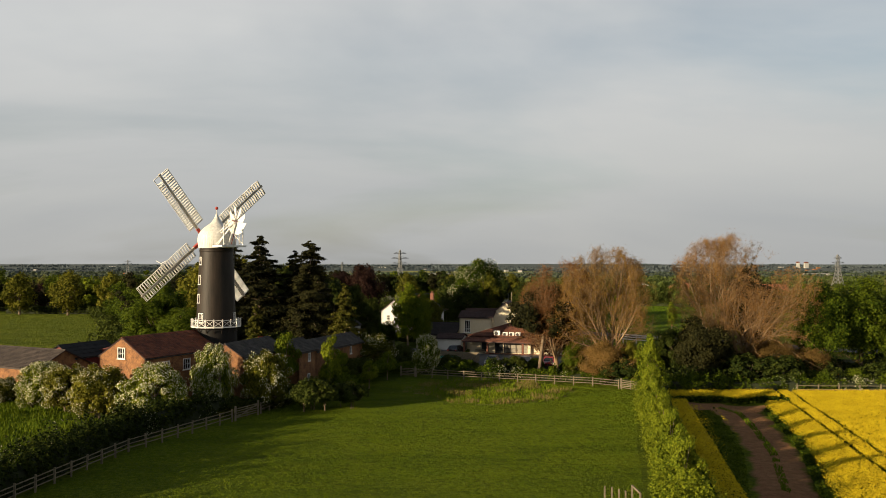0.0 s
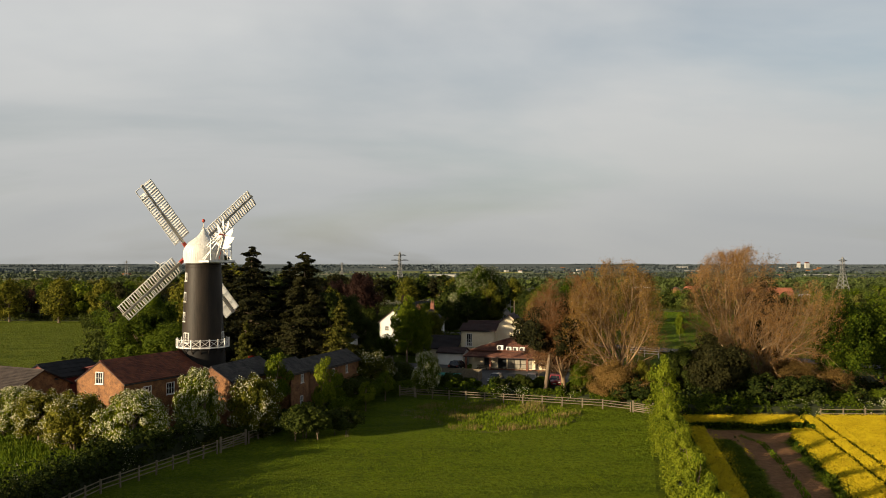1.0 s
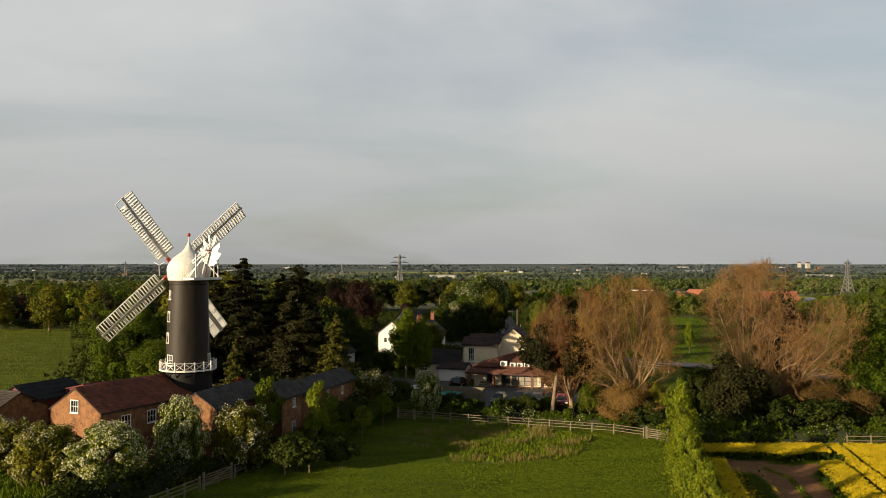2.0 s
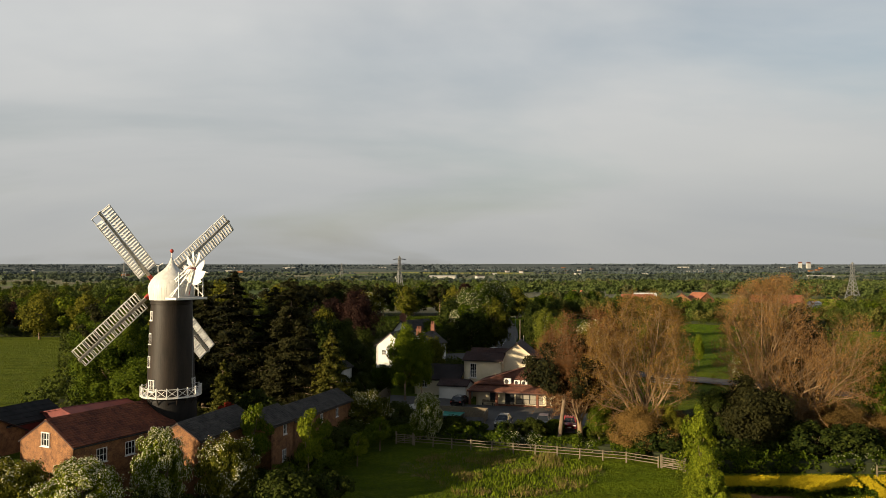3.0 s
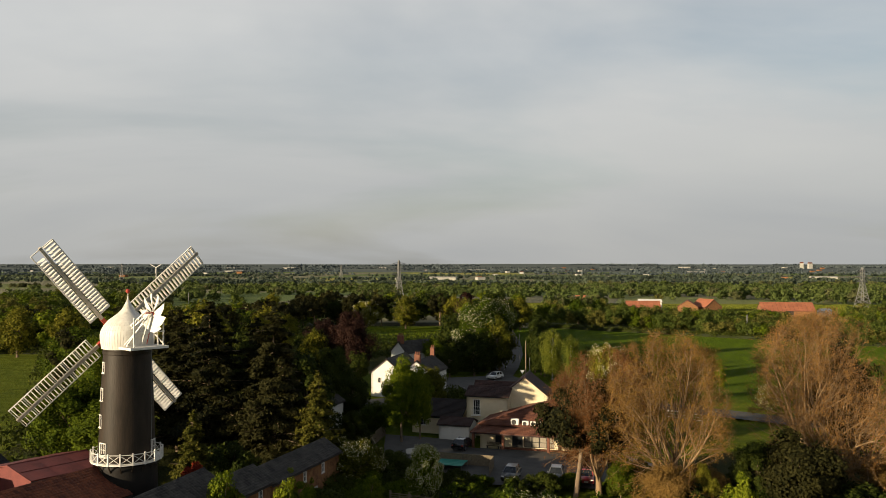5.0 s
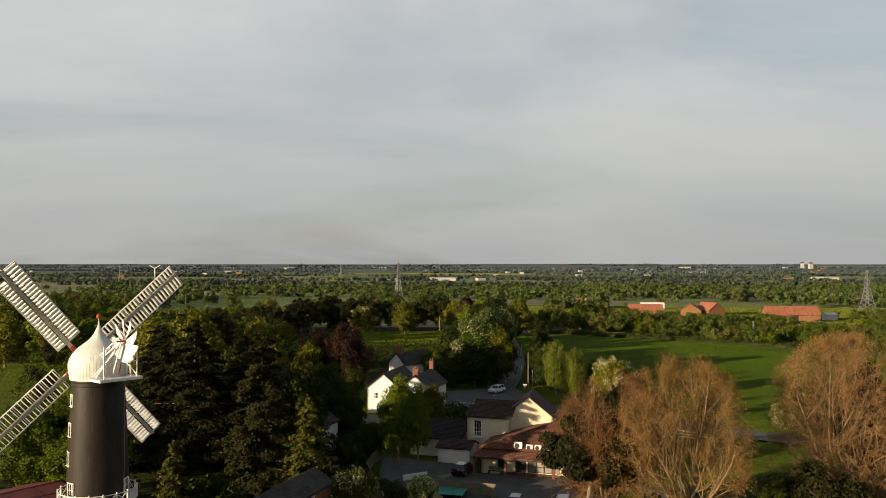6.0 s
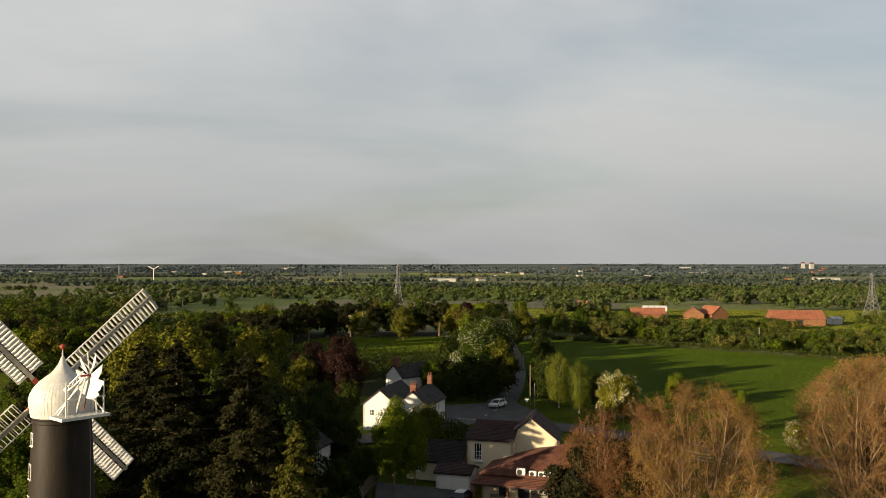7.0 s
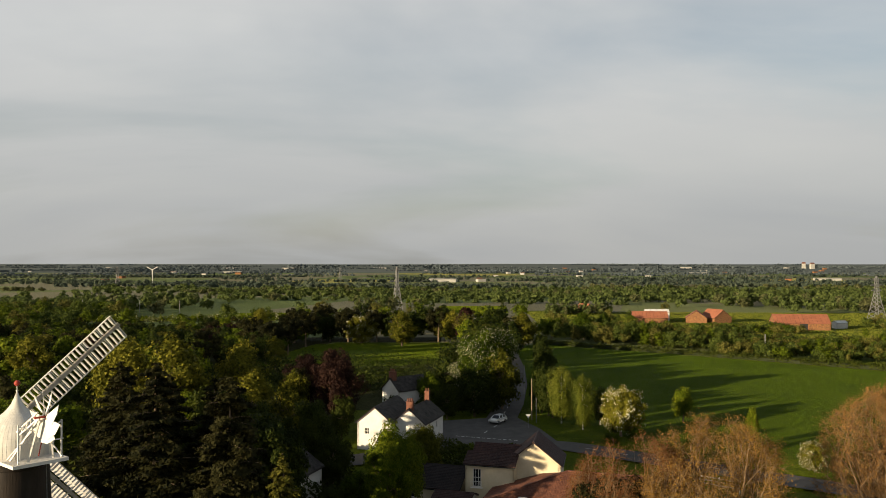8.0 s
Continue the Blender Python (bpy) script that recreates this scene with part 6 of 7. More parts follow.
# ---- cars ----
def car(name, label, m, paint, group=""):
    """A hatchback: shaped body, glasshouse, wheels with rims, lamps."""
    ob = thing(name, label, "car", m, group)
    bm = bmesh.new()
    side = [(-2.12, 0.34), (-2.16, 0.62), (-2.02, 0.86), (-1.15, 0.97), (1.85, 1.0), (2.08, 0.85), (2.14, 0.55), (2.08, 0.34)]
    rings = []
    for x, k in ((-0.86, 0.94), (-0.90, 1.0), (0.90, 1.0), (0.86, 0.94)):
        rings.append([bm.verts.new((x, y, 0.34 + (z - 0.34) * k)) for y, z in side])
    n = len(side)
    for p, q in zip(rings, rings[1:]):
        for k in range(n):
            bm.faces.new((p[k], p[(k + 1) % n], q[(k + 1) % n], q[k]))
    bm.faces.new(rings[0][::-1])
    bm.faces.new(rings[-1])
    bmesh.ops.recalc_face_normals(bm, faces=bm.faces)
    bmesh.ops.bevel(bm, geom=bm.edges[:], offset=0.05, segments=2, affect="EDGES")
    bm_part("body", bm, paint, ob, "", True)
    bm = bmesh.new()
    low = [bm.verts.new((sx * 0.80, y, 0.95)) for sx, y in ((-1, -1.2), (1, -1.2), (1, 1.85), (-1, 1.85))]
    top = [bm.verts.new((sx * 0.62, y, 1.47)) for sx, y in ((-1, -0.35), (1, -0.35), (1, 1.45), (-1, 1.45))]
    for k in range(4):
        bm.faces.new((low[k], low[(k + 1) % 4], top[(k + 1) % 4], top[k]))
    bm.faces.new(top)
    bm_part("glasshouse", bm, GLASS, ob, "dark car windows")
    bm = bmesh.new()
    add_box(bm, (-0.61, -0.33, 1.46), (0.61, 1.43, 1.50))
    bmesh.ops.bevel(bm, geom=bm.edges[:], offset=0.018, segments=1, affect="EDGES")
    for sx in (-1, 1):
        for (y0, y1) in ((-1.2, -0.35), (0.45, 0.5), (1.8, 1.42)):
            add_beam(bm, (sx * 0.81, y0, 0.95), (sx * 0.63, y1, 1.47), 0.07)
    bm_part("car_roof", bm, paint, ob)
    for sx in (-1, 1):
        for y in (-1.3, 1.3):
            w = new("wheel")
            w.parent = ob
            w.matrix_basis = pose(sx * 0.82, y, 0.32, 0, 90, 0)
            bm = bmesh.new()
            lathe(bm, [(0.24, -0.1), (0.31, -0.1), (0.32, 0), (0.31, 0.1), (0.24, 0.1)], 16)
            bm_part("tyre", bm, RUBBER, w)
            bm = bmesh.new()
            lathe(bm, [(0.05, -0.11), (0.22, -0.105), (0.22, 0.105), (0.05, 0.11)], 10)
            bm_part("rim", bm, STEEL, w)
        part("headlight", box_mesh("headlight", (sx * 0.68 - 0.16, -2.13, 0.62), (sx * 0.68 + 0.16, -2.0, 0.78), WHITE), ob)
        part("tail_light", box_mesh("tail_light", (sx * 0.72 - 0.12, 2.0, 0.66), (sx * 0.72 + 0.12, 2.11, 0.86), RED), ob)
        part("mirror", box_mesh("mirror", (sx * 0.98 - 0.08, -0.75, 0.95), (sx * 0.98 + 0.08, -0.62, 1.08), paint), ob)
    part("number_plate", box_mesh("number_plate", (-0.26, -2.19, 0.45), (0.26, -2.14, 0.56), LINE), ob)
    return ob


P_BLACK = mat("car_black", (0.010, 0.010, 0.011), (0.02, 0.02, 0.022), scale=2, rough=0.25, spec=0.6, coat=0.6)
P_WHITE = mat("car_white", (0.66, 0.66, 0.65), (0.74, 0.74, 0.73), scale=2, rough=0.3, spec=0.5, coat=0.6)
P_RED = mat("car_red", (0.35, 0.03, 0.04), (0.45, 0.05, 0.06), scale=2, rough=0.3, spec=0.5, coat=0.6)
P_GREY = mat("car_grey", (0.06, 0.065, 0.07), (0.10, 0.105, 0.11), scale=2, rough=0.3, spec=0.5, coat=0.6)
car("car", "black hatchback parked before the garage", pose(2.3, 147.3, 1.06, 0, 0, 158), P_BLACK)
car("car", "white car on the road at the junction", pose(10.6, 208.6, 2.0, 0, 0, -32), P_WHITE)
car("car", "dark grey car parked behind the hedge", pose(7.8, 132.4, 0.78, 0, 0, -15), P_GREY, "parked cars")
car("car", "dark car parked under the pine", pose(13.2, 132.0, 0.78, 0, 0, -12), P_GREY, "parked cars")
car("car", "red car parked under the pine", pose(16.6, 131.0, 0.76, 0, 0, -10), P_RED, "parked cars")


# ---- fences, gates and yard clutter ----
def fence(label, pts, post_h, rails, space, material, rail_h=0.075, group=""):
    ob = thing("fence", label, "fence", None, group)
    pm = box_mesh("post", (-0.065, -0.065, -0.35), (0.065, 0.065, post_h), material)
    rnd = random.Random(len(pts) * 7)
    prev = None
    for (x0, y0), (x1, y1) in zip(pts, pts[1:]):
        ln = math.hypot(x1 - x0, y1 - y0)
        n = max(1, round(ln / space))
        for k in range(n + (1 if (x1, y1) == pts[-1] else 0)):
            x, y = x0 + (x1 - x0) * k / n, y0 + (y1 - y0) * k / n
            p = part("post", pm, ob)
            p.matrix_basis = pose(x, y, gz(x, y) + 0.1 + rnd.uniform(-0.05, 0.05), rnd.gauss(0, 1.2), rnd.gauss(0, 1.2), math.degrees(math.atan2(y1 - y0, x1 - x0)))
            cur = Vector((x, y, gz(x, y) + 0.1))
            if prev is not None:
                for z in rails:
                    bm = bmesh.new()
                    add_beam(bm, prev + Vector((0, 0, z + rnd.uniform(-0.02, 0.02))), cur + Vector((0, 0, z + rnd.uniform(-0.02, 0.02))), 0.05, rail_h)
                    bm_part("rail", bm, material, ob)
            prev = cur
    return ob


def gate(label, a, b, h, material):
    ob = thing("field_gate", label, "gate")
    a, b = Vector((*a, gz(*a) + 0.1)), Vector((*b, gz(*b) + 0.1))
    up = Vector((0, 0, 1))
    for k in range(5):
        bm = bmesh.new()
        z = 0.18 + (h - 0.25) * k / 4
        add_beam(bm, a + up * z, b + up * z, 0.04, 0.09)
        bm_part("bar", bm, material, ob)
    for s, e in ((a, a + up * h), (b, b + up * h), (a + up * 0.15, b + up * (h - 0.1)), (a.lerp(b, 0.5), a.lerp(b, 0.5) + up * h)):
        bm = bmesh.new()
        add_beam(bm, s, e, 0.08)
        bm_part("brace", bm, material, ob)
    for p in (a, b):
        bm = bmesh.new()
        add_box(bm, (p.x - 0.1, p.y - 0.1, p.z - 0.4), (p.x + 0.1, p.y + 0.1, p.z + h + 0.25))
        bm_part("gate_post", bm, material, ob)


fence("weathered post and rail fence along the meadow", [(-33, 45), (-31.2, 55), (-29.9, 64.4), (-28.2, 75), (-23.4, 87.6), (-22.6, 89.6)], 1.2, (0.35, 0.7, 1.05), 2.3, WOOD)
gate("weathered wooden field gate beside the bushes", (-22.4, 90.2), (-20.8, 94.0), 1.2, WOOD)
fence("weathered post and rail fence along the meadow", [(-20.6, 94.5), (-19.6, 99), (-16.5, 104)], 1.2, (0.35, 0.7, 1.05), 2.0, WOOD)
gate("small wooden gate at the fence end", (-6.2, 123.4), (-4.1, 122.7), 1.2, WOOD)
fence("pale post and rail fence across the meadow", [(-3.9, 122.6), (3, 120.3), (13, 117), (20.5, 114.3), (23.6, 112.2)], 1.2, (0.4, 0.75, 1.08), 2.5, WOOD)
gate("pale wooden five-bar gate by the hedge", (23.9, 112.0), (26.0, 110.3), 1.2, WOOD)
fence("low wooden fence behind the rape field", [(46, 108.4), (62, 108.0), (86, 107)], 1.2, (0.5, 1.0), 2.6, WOOD)
fence("white painted rail fence by the road", [(36.0, 166.8), (40.4, 163.4)], 1.7, (0.6, 1.05, 1.5), 2.6, WHITE, 0.16)


def pen(m):
    """Pale timber frame that stands in the meadow."""
    ob = thing("timber_rack", "pale new timber rack standing in the meadow", "rack", m)
    for k, (x, h) in enumerate(((0, 1.55), (0.5, 1.5), (1.0, 1.35), (1.45, 1.25))):
        part("upright", box_mesh("upright", (x - 0.05, -0.05, -0.2), (x + 0.05, 0.05, h), WOOD), ob)
    bm = bmesh.new()
    add_beam(bm, (1.9, 0, 1.6), (2.3, -0.7, 1.25), 0.12, 0.12)
    bm_part("top_bar", bm, WOOD, ob)
    part("side_post", box_mesh("side_post", (1.84, -0.05, -0.2), (1.96, 0.05, 1.6), WOOD), ob)
    part("side_post", box_mesh("side_post", (2.24, -0.76, -0.2), (2.36, -0.66, 1.3), WOOD), ob)


pen(pose(11.2, 58.0, 0))


def board_fence(label, pts, h):
    ob = thing("board_fence", label, "fence")
    bm_board = box_mesh("board", (-0.07, -0.012, 0.0), (0.07, 0.012, h), WOOD)
    for (x0, y0), (x1, y1) in zip(pts, pts[1:]):
        ln = math.hypot(x1 - x0, y1 - y0)
        a = math.degrees(math.atan2(y1 - y0, x1 - x0))
        n = int(ln / 0.15)
        for k in range(n):
            x, y = x0 + (x1 - x0) * (k + 0.5) / n, y0 + (y1 - y0) * (k + 0.5) / n
            part("board", bm_board, ob).matrix_basis = pose(x, y, gz(x, y) + 0.2, 0, 0, a)
        bm = bmesh.new()
        add_beam(bm, (x0, y0, gz(x0, y0) + 0.2 + h), (x1, y1, gz(x1, y1) + 0.2 + h), 0.1, 0.05)
        bm_part("cap_rail", bm, WOOD, ob)


board_fence("pale close-boarded fence round the yard", [(-2.6, 140.0), (6.0, 137.6), (5.2, 133.5)], 1.5)
board_fence("dark garden fence beside the yard", [(-9, 156), (-10.5, 148), (-9, 141)], 1.7)


def cover(m):
    ob = thing("garden_cover", "flat teal cover stretched over a low frame", "cover", m)
    bm = bmesh.new()
    bmesh.ops.create_grid(bm, x_segments=12, y_segments=8, size=1.0)
    for v in bm.verts:
        v.co = Vector((v.co.x * 2.4, v.co.y * 1.6, 0.9 + 0.05 * math.sin(v.co.x * 7) * math.cos(v.co.y * 5) - 0.12 * (1 - v.co.x ** 2) * (1 - v.co.y ** 2)))
    bm_part("sheet", bm, TEAL, ob)
    for x in (-2.3, 2.3):
        for y in (-1.5, 1.5):
            part("leg", box_mesh("leg", (x - 0.04, y - 0.04, 0), (x + 0.04, y + 0.04, 0.9), STEEL), ob)


cover(pose(0.6, 137.2, 0.75, 0, 0, -16) @ Matrix.Diagonal((0.74, 1, 0.9, 1)))


def low_wall(label, a, b, h, w=0.22, material=RENDER_W):
    ob = thing("garden_wall", label, "wall")
    bm = bmesh.new()
    add_beam(bm, (*a, gz(*a) + h / 2), (*b, gz(*b) + h / 2), w, h + 0.6)
    bm_part("wall", bm, material, ob)
    bm = bmesh.new()
    add_beam(bm, (*a, gz(*a) + h + 0.33), (*b, gz(*b) + h + 0.33), w + 0.08, 0.06)
    bm_part("coping", bm, material, ob)


low_wall("white rendered wall beside the yard", (-5.4, 144.2), (-2.4, 145.8), 0.6)
low_wall("white rendered wall beside the yard", (-3.4, 141.4), (-2.0, 141.0), 0.9)


def pole(name, label, x, y, h, r, arms=0, material=WOOD):
    ob = thing(name, label, "pole", pose(x, y, gz(x, y)))
    bm = bmesh.new()
    lathe(bm, [(r, -0.3), (r * 0.95, h * 0.5), (r * 0.75, h)], 10)
    bm_part("mast", bm, material, ob)
    for k in range(arms):
        part("cross_arm", box_mesh("cross_arm", (-0.8, -0.06, h - 0.5 - 0.7 * k), (0.8, 0.06, h - 0.38 - 0.7 * k), material), ob)
    return ob


pole("telegraph_pole", "bare wooden telegraph pole by the lane", 17.6, 214, 8.0, 0.14)
pole("telegraph_pole", "grey pole with a small white box", 18.2, 211.5, 4.6, 0.09, 0, STEEL)
pole("lamp_post", "slim grey lamp post beside the lane", 19.2, 246, 7.0, 0.09, 0, STEEL)
for k, (x, y, h) in enumerate(((-215, 640, 9), (-232, 650, 9), (-262, 655, 9), (-290, 660, 9), (-185, 635, 9), (110, 335, 8))):
    pole("lamp_post", "tall grey lamp column on the far road", x, y, h, 0.25, 0, STEEL)


def triangle_sign(m):
    ob = thing("road_sign", "white triangular give-way sign on a post", "sign", m)
    bm = bmesh.new()
    q = [bm.verts.new((x, y, z)) for y in (-0.02, 0.02) for x, z in ((-0.45, 2.5), (0.45, 2.5), (0, 1.75))]
    bm.faces.new(q[:3])
    bm.faces.new(q[3:][::-1])
    for k in range(3):
        bm.faces.new((q[k], q[(k + 1) % 3], q[3 + (k + 1) % 3], q[3 + k]))
    bm_part("plate", bm, LINE, ob)
    part("post", box_mesh("post", (-0.035, 0.02, -0.2), (0.035, 0.09, 2.5), STEEL), ob)


triangle_sign(pose(15.9, 204, 1.9, 0, 0, 10))


def pylon(label, x, y, h, w):
    ob = thing("pylon", label, "pylon", pose(x, y, gz(x, y), 0, 0, 30))
    bm = bmesh.new()
    levels = [(0, w / 2), (h * 0.35, w * 0.27), (h * 0.62, w * 0.13), (h * 0.95, w * 0.09), (h, 0.1)]
    t = h * 0.011
    for (z0, r0), (z1, r1) in zip(levels, levels[1:]):
        for sx in (-1, 1):
            for sy in (-1, 1):
                add_beam(bm, (sx * r0, sy * r0, z0), (sx * r1, sy * r1, z1), t)
        n = 3
        for k in range(n):
            f0, f1 = k / n, (k + 1) / n
            za, zb, ra, rb = z0 + (z1 - z0) * f0, z0 + (z1 - z0) * f1, r0 + (r1 - r0) * f0, r0 + (r1 - r0) * f1
            for s in (-1, 1):
                add_beam(bm, (-ra, s * ra, za), (rb, s * rb, zb), t * 0.6)
                add_beam(bm, (ra, s * ra, za), (-rb, s * rb, zb), t * 0.6)
                add_beam(bm, (s * ra, -ra, za), (s * rb, rb, zb), t * 0.6)
                add_beam(bm, (s * ra, ra, za), (s * rb, -rb, zb), t * 0.6)
    bm_part("lattice", bm, STEEL, ob)
    for z, a in ((0.66, 0.20), (0.78, 0.24), (0.90, 0.17)):
        bm = bmesh.new()
        for s in (-1, 1):
            add_beam(bm, (0, 0, z * h), (s * a * h, 0, z * h + 0.01 * h), t * 1.1)
            add_beam(bm, (0, 0, z * h + 0.05 * h), (s * a * h, 0, z * h + 0.01 * h), t * 0.7)
        bm_part("arm", bm, STEEL, ob)


pylon("grey steel lattice pylon rising from the woods", -35, 677, 33, 7)
pylon("grey steel lattice pylon in the fields", 271, 572, 27, 8)
pylon("far grey steel lattice pylon", -560, 1480, 34, 8)
pylon("far grey steel lattice pylon", -230, 1900, 34, 8)


def turbine(x, y, h):
    ob = thing("wind_turbine", "small white three-bladed wind turbine far off", "wind turbine", pose(x, y, gz(x, y)))
    bm = bmesh.new()
    lathe(bm, [(0.8, 0), (0.45, h)], 10)
    bm_part("tower", bm, WHITE, ob)
    part("nacelle", box_mesh("nacelle", (-0.8, -1.5, h - 0.6), (0.8, 1.5, h + 0.9), WHITE), ob)
    for k in range(3):
        bm = bmesh.new()
        add_box(bm, (-0.5, -0.15, 0), (0.5, 0.15, h * 0.4))
        b = bm_part("blade", bm, WHITE, ob)
        b.matrix_basis = Matrix.Translation((0, -1.8, h)) @ Matrix.Rotation(radians(60 + 120 * k), 4, "Y")


turbine(-507, 1500, 27)

# ---- far farm and village ----
U_F = (0.985, -0.17)
house("far_barn", "large barn with a bright orange tile roof", "barn", 172.5, 488, U_F, 27, 7.5, 3.6, 7.8, BRICK, ORANGE_TILE, course=1.2, tile=2.0, doors=[("R", 12, 0, 4, 3.6)], seed=61, gutters=False)
house("far_barn", "low farm range with an orange tile roof", "barn", 111, 541, (0.99, -0.1), 20, 5, 3, 6.5, BRICK, ORANGE_TILE, course=1.2, tile=2.0, seed=62, gutters=False)
house("far_barn", "orange-roofed farm building end on", "barn", 147, 535, (0.3, 0.95), 12, 6, 3, 7.0, BRICK, ORANGE_TILE, course=1.2, tile=2.0, seed=63, gutters=False)
house("far_barn", "orange-roofed farm building end on", "barn", 163, 536, (-0.35, 0.94), 14, 6, 3, 7.5, BRICK, ORANGE_TILE, course=1.2, tile=2.0, seed=64, gutters=False)
house("far_barn", "pale farm shed behind the orange roofs", "barn", 122, 556, (0.99, -0.1), 14, 5, 5.5, 7, RENDER_W, LINE, course=1.5, tile=3.0, seed=65, gutters=False)
house("far_shed", "small white farm office beside the barn", "shed", 207, 492, (0.98, 0.1), 6, 2.5, 3, 4, RENDER_W, LINE, course=1.5, tile=3.0, seed=66, gutters=False)
house("far_house", "red brick house among the trees", "house", 97, 645, (0.75, -0.66), 8, 3.4, 3.6, 6.6, BRICK, ORANGE_TILE, course=1.2, tile=2.0, seed=67, gutters=False)
house("far_house", "red brick house among the trees", "house", 77, 640, (0.2, 0.97), 6, 3, 3, 5.6, BRICK, ORANGE_TILE, course=1.2, tile=2.0, seed=68, gutters=False)
house("far_house", "grey house half hidden by trees", "house", -22.3, 153.5, (0.3, 0.95), 11, 3, 4.2, 6.2, RENDER_W, SLATE, windows=[("R", 2, 1, 0.9, 1.2), ("R", 6, 3, 0.9, 1.0)], seed=69)
rv = random.Random(91)


def far_block(x, y, w, d, h, material, label):
    ob = thing("far_building", label, "building", pose(x, y, gz(x, y), 0, 0, rv.uniform(-20, 20)), "distant town")
    bm = bmesh.new()
    add_box(bm, (-w / 2, -d / 2, -2), (w / 2, d / 2, h))
    bm_part("wall", bm, material, ob)
    bm = bmesh.new()
    e = w * 0.02
    v = [bm.verts.new(p) for p in ((-w / 2 - e, -d / 2 - e, h + 0.05), (w / 2 + e, -d / 2 - e, h + 0.05), (w / 2 + e, d / 2 + e, h + 0.05), (-w / 2 - e, d / 2 + e, h + 0.05), (-w / 2, 0, h * 1.25), (w / 2, 0, h * 1.25))]
    for f in ((0, 1, 5, 4), (2, 3, 4, 5), (1, 2, 5), (3, 0, 4)):
        bm.faces.new([v[i] for i in f])
    bm_part("roof", bm, TERRACOTTA if rv.random() < 0.35 and w < 30 else SLATE if w < 30 else FAR_PALE, ob)


for x, w, h in ((1618, 15, 24), (1656, 17, 23)):
    far_block(x, 3800, w, 14, h, FAR_PALE, "pale tower block on the horizon")
for k in range(44):
    y = rv.uniform(1700, 3900)
    u = rv.choices((rv.uniform(0.03, 0.2), rv.uniform(0.2, 0.48), rv.uniform(-0.5, 0.03)), (3, 4, 1.5))[0]
    big = rv.random() < 0.3
    far_block(u * y, y, rv.uniform(35, 70) if big else rv.uniform(10, 18), rv.uniform(10, 20), rv.uniform(4, 6.5), FAR_PALE if big or rv.random() < 0.5 else BRICK, "pale warehouse in the distant town" if big else "small far house of the distant town")


# ---- undergrowth and grass ----
def scrub(name, poly, n, top, size, material, label, seed, lumps=0.18):
    """Low growth over an area of the land."""
    rng = np.random.default_rng(seed)
    xs, ys = [p[0] for p in poly], [p[1] for p in poly]
    pts = []
    while len(pts) < n:
        x, y = rng.uniform(min(xs), max(xs)), rng.uniform(min(ys), max(ys))
        if not inside(poly, x, y):
            continue
        g = noise.noise((x * lumps, y * lumps, seed)) * 0.5 + 0.5
        z = top * max(0.08, g * 1.5 - 0.3) * rng.uniform(0.15, 1.0) ** 0.4
        pts.append((x, y, gz(x, y) + z + 0.1))
    ob = new(name, quads_mesh(name, leaves_at(rng, np.array(pts), size, 0.1), material))
    tagged(ob, label, "undergrowth", kind="stuff")


scrub("garden_growth", [(-19, 100), (-14, 102), (-11, 110), (-7, 123), (-3, 124), (0, 128), (-2, 136), (-6, 139), (-15, 138), (-13, 128)], 30000, 3.0, 0.22, LEAF_GREEN, "dark tangled garden growth beside the meadow", 3, 0.28)
scrub("garden_growth", [(-36, 90), (-22, 92), (-19, 101), (-24, 99), (-30, 95), (-40, 97), (-50, 103), (-60, 106), (-60, 103), (-45, 98)], 9000, 1.6, 0.26, LEAF_OLIVE, "rough growth along the farm buildings", 4, 0.3)
scrub("garden_thicket", [(-60, 236), (8, 232), (14, 312), (-62, 306)], 28000, 6.5, 0.36, LEAF_DARK, "dark shrubs and low trees before the lawn", 16, 0.12)
scrub("garden_thicket", [(-9, 160), (0, 162), (12, 168), (14, 178), (2, 184), (-8, 176)], 12000, 4.0, 0.35, LEAF_DARK, "dark garden shrubs behind the inn", 17, 0.2)
scrub("track_weeds", [(19.5, 52), (22, 60), (26.6, 74), (29.2, 86), (30.2, 93), (28.3, 95), (25, 80), (19, 58)], 9000, 0.7, 0.16, LEAF_GREEN, "green weeds along the farm track", 18, 0.5)
scrub("track_weeds", [(27.4, 58), (32.5, 74), (35.5, 87), (38, 96), (36.5, 95), (34.4, 86), (31.6, 74), (27.0, 60)], 6000, 0.7, 0.16, LEAF_GREEN, "green weeds along the farm track", 19, 0.5)
scrub("garden_growth", [(-24, 138), (-10, 138), (-10, 160), (-16, 184), (-34, 186), (-44, 150)], 16000, 4.0, 0.42, LEAF_DARK, "dark shrubs under the trees", 5, 0.2)
scrub("road_growth", [(30, 112.5), (100, 109), (100, 124), (62, 132), (32, 124)], 22000, 3.6, 0.36, LEAF_DARK, "dark shrubs between hedge and road", 6, 0.2)
scrub("road_growth", [(18, 124), (29, 116), (33, 124), (20, 129)], 9000, 4.2, 0.30, LEAF_OLIVE, "brown-green thicket under the budding tree", 7, 0.25)
scrub("wood_floor", [(-60, 132), (-36, 136), (-44, 160), (-60, 240), (-20, 245), (-10, 278), (-64, 288), (-120, 280), (-70, 170)], 20000, 5.0, 0.6, LEAF_DARK, "dark undergrowth below the wood", 8, 0.15)
scrub("wood_edge", [(-12, 205), (0, 214), (10, 215), (15, 245), (19, 290), (4, 298), (-2, 240), (-12, 238)], 12000, 5.0, 0.5, LEAF_DARK, "dark leafy edge of the lane", 9, 0.2)
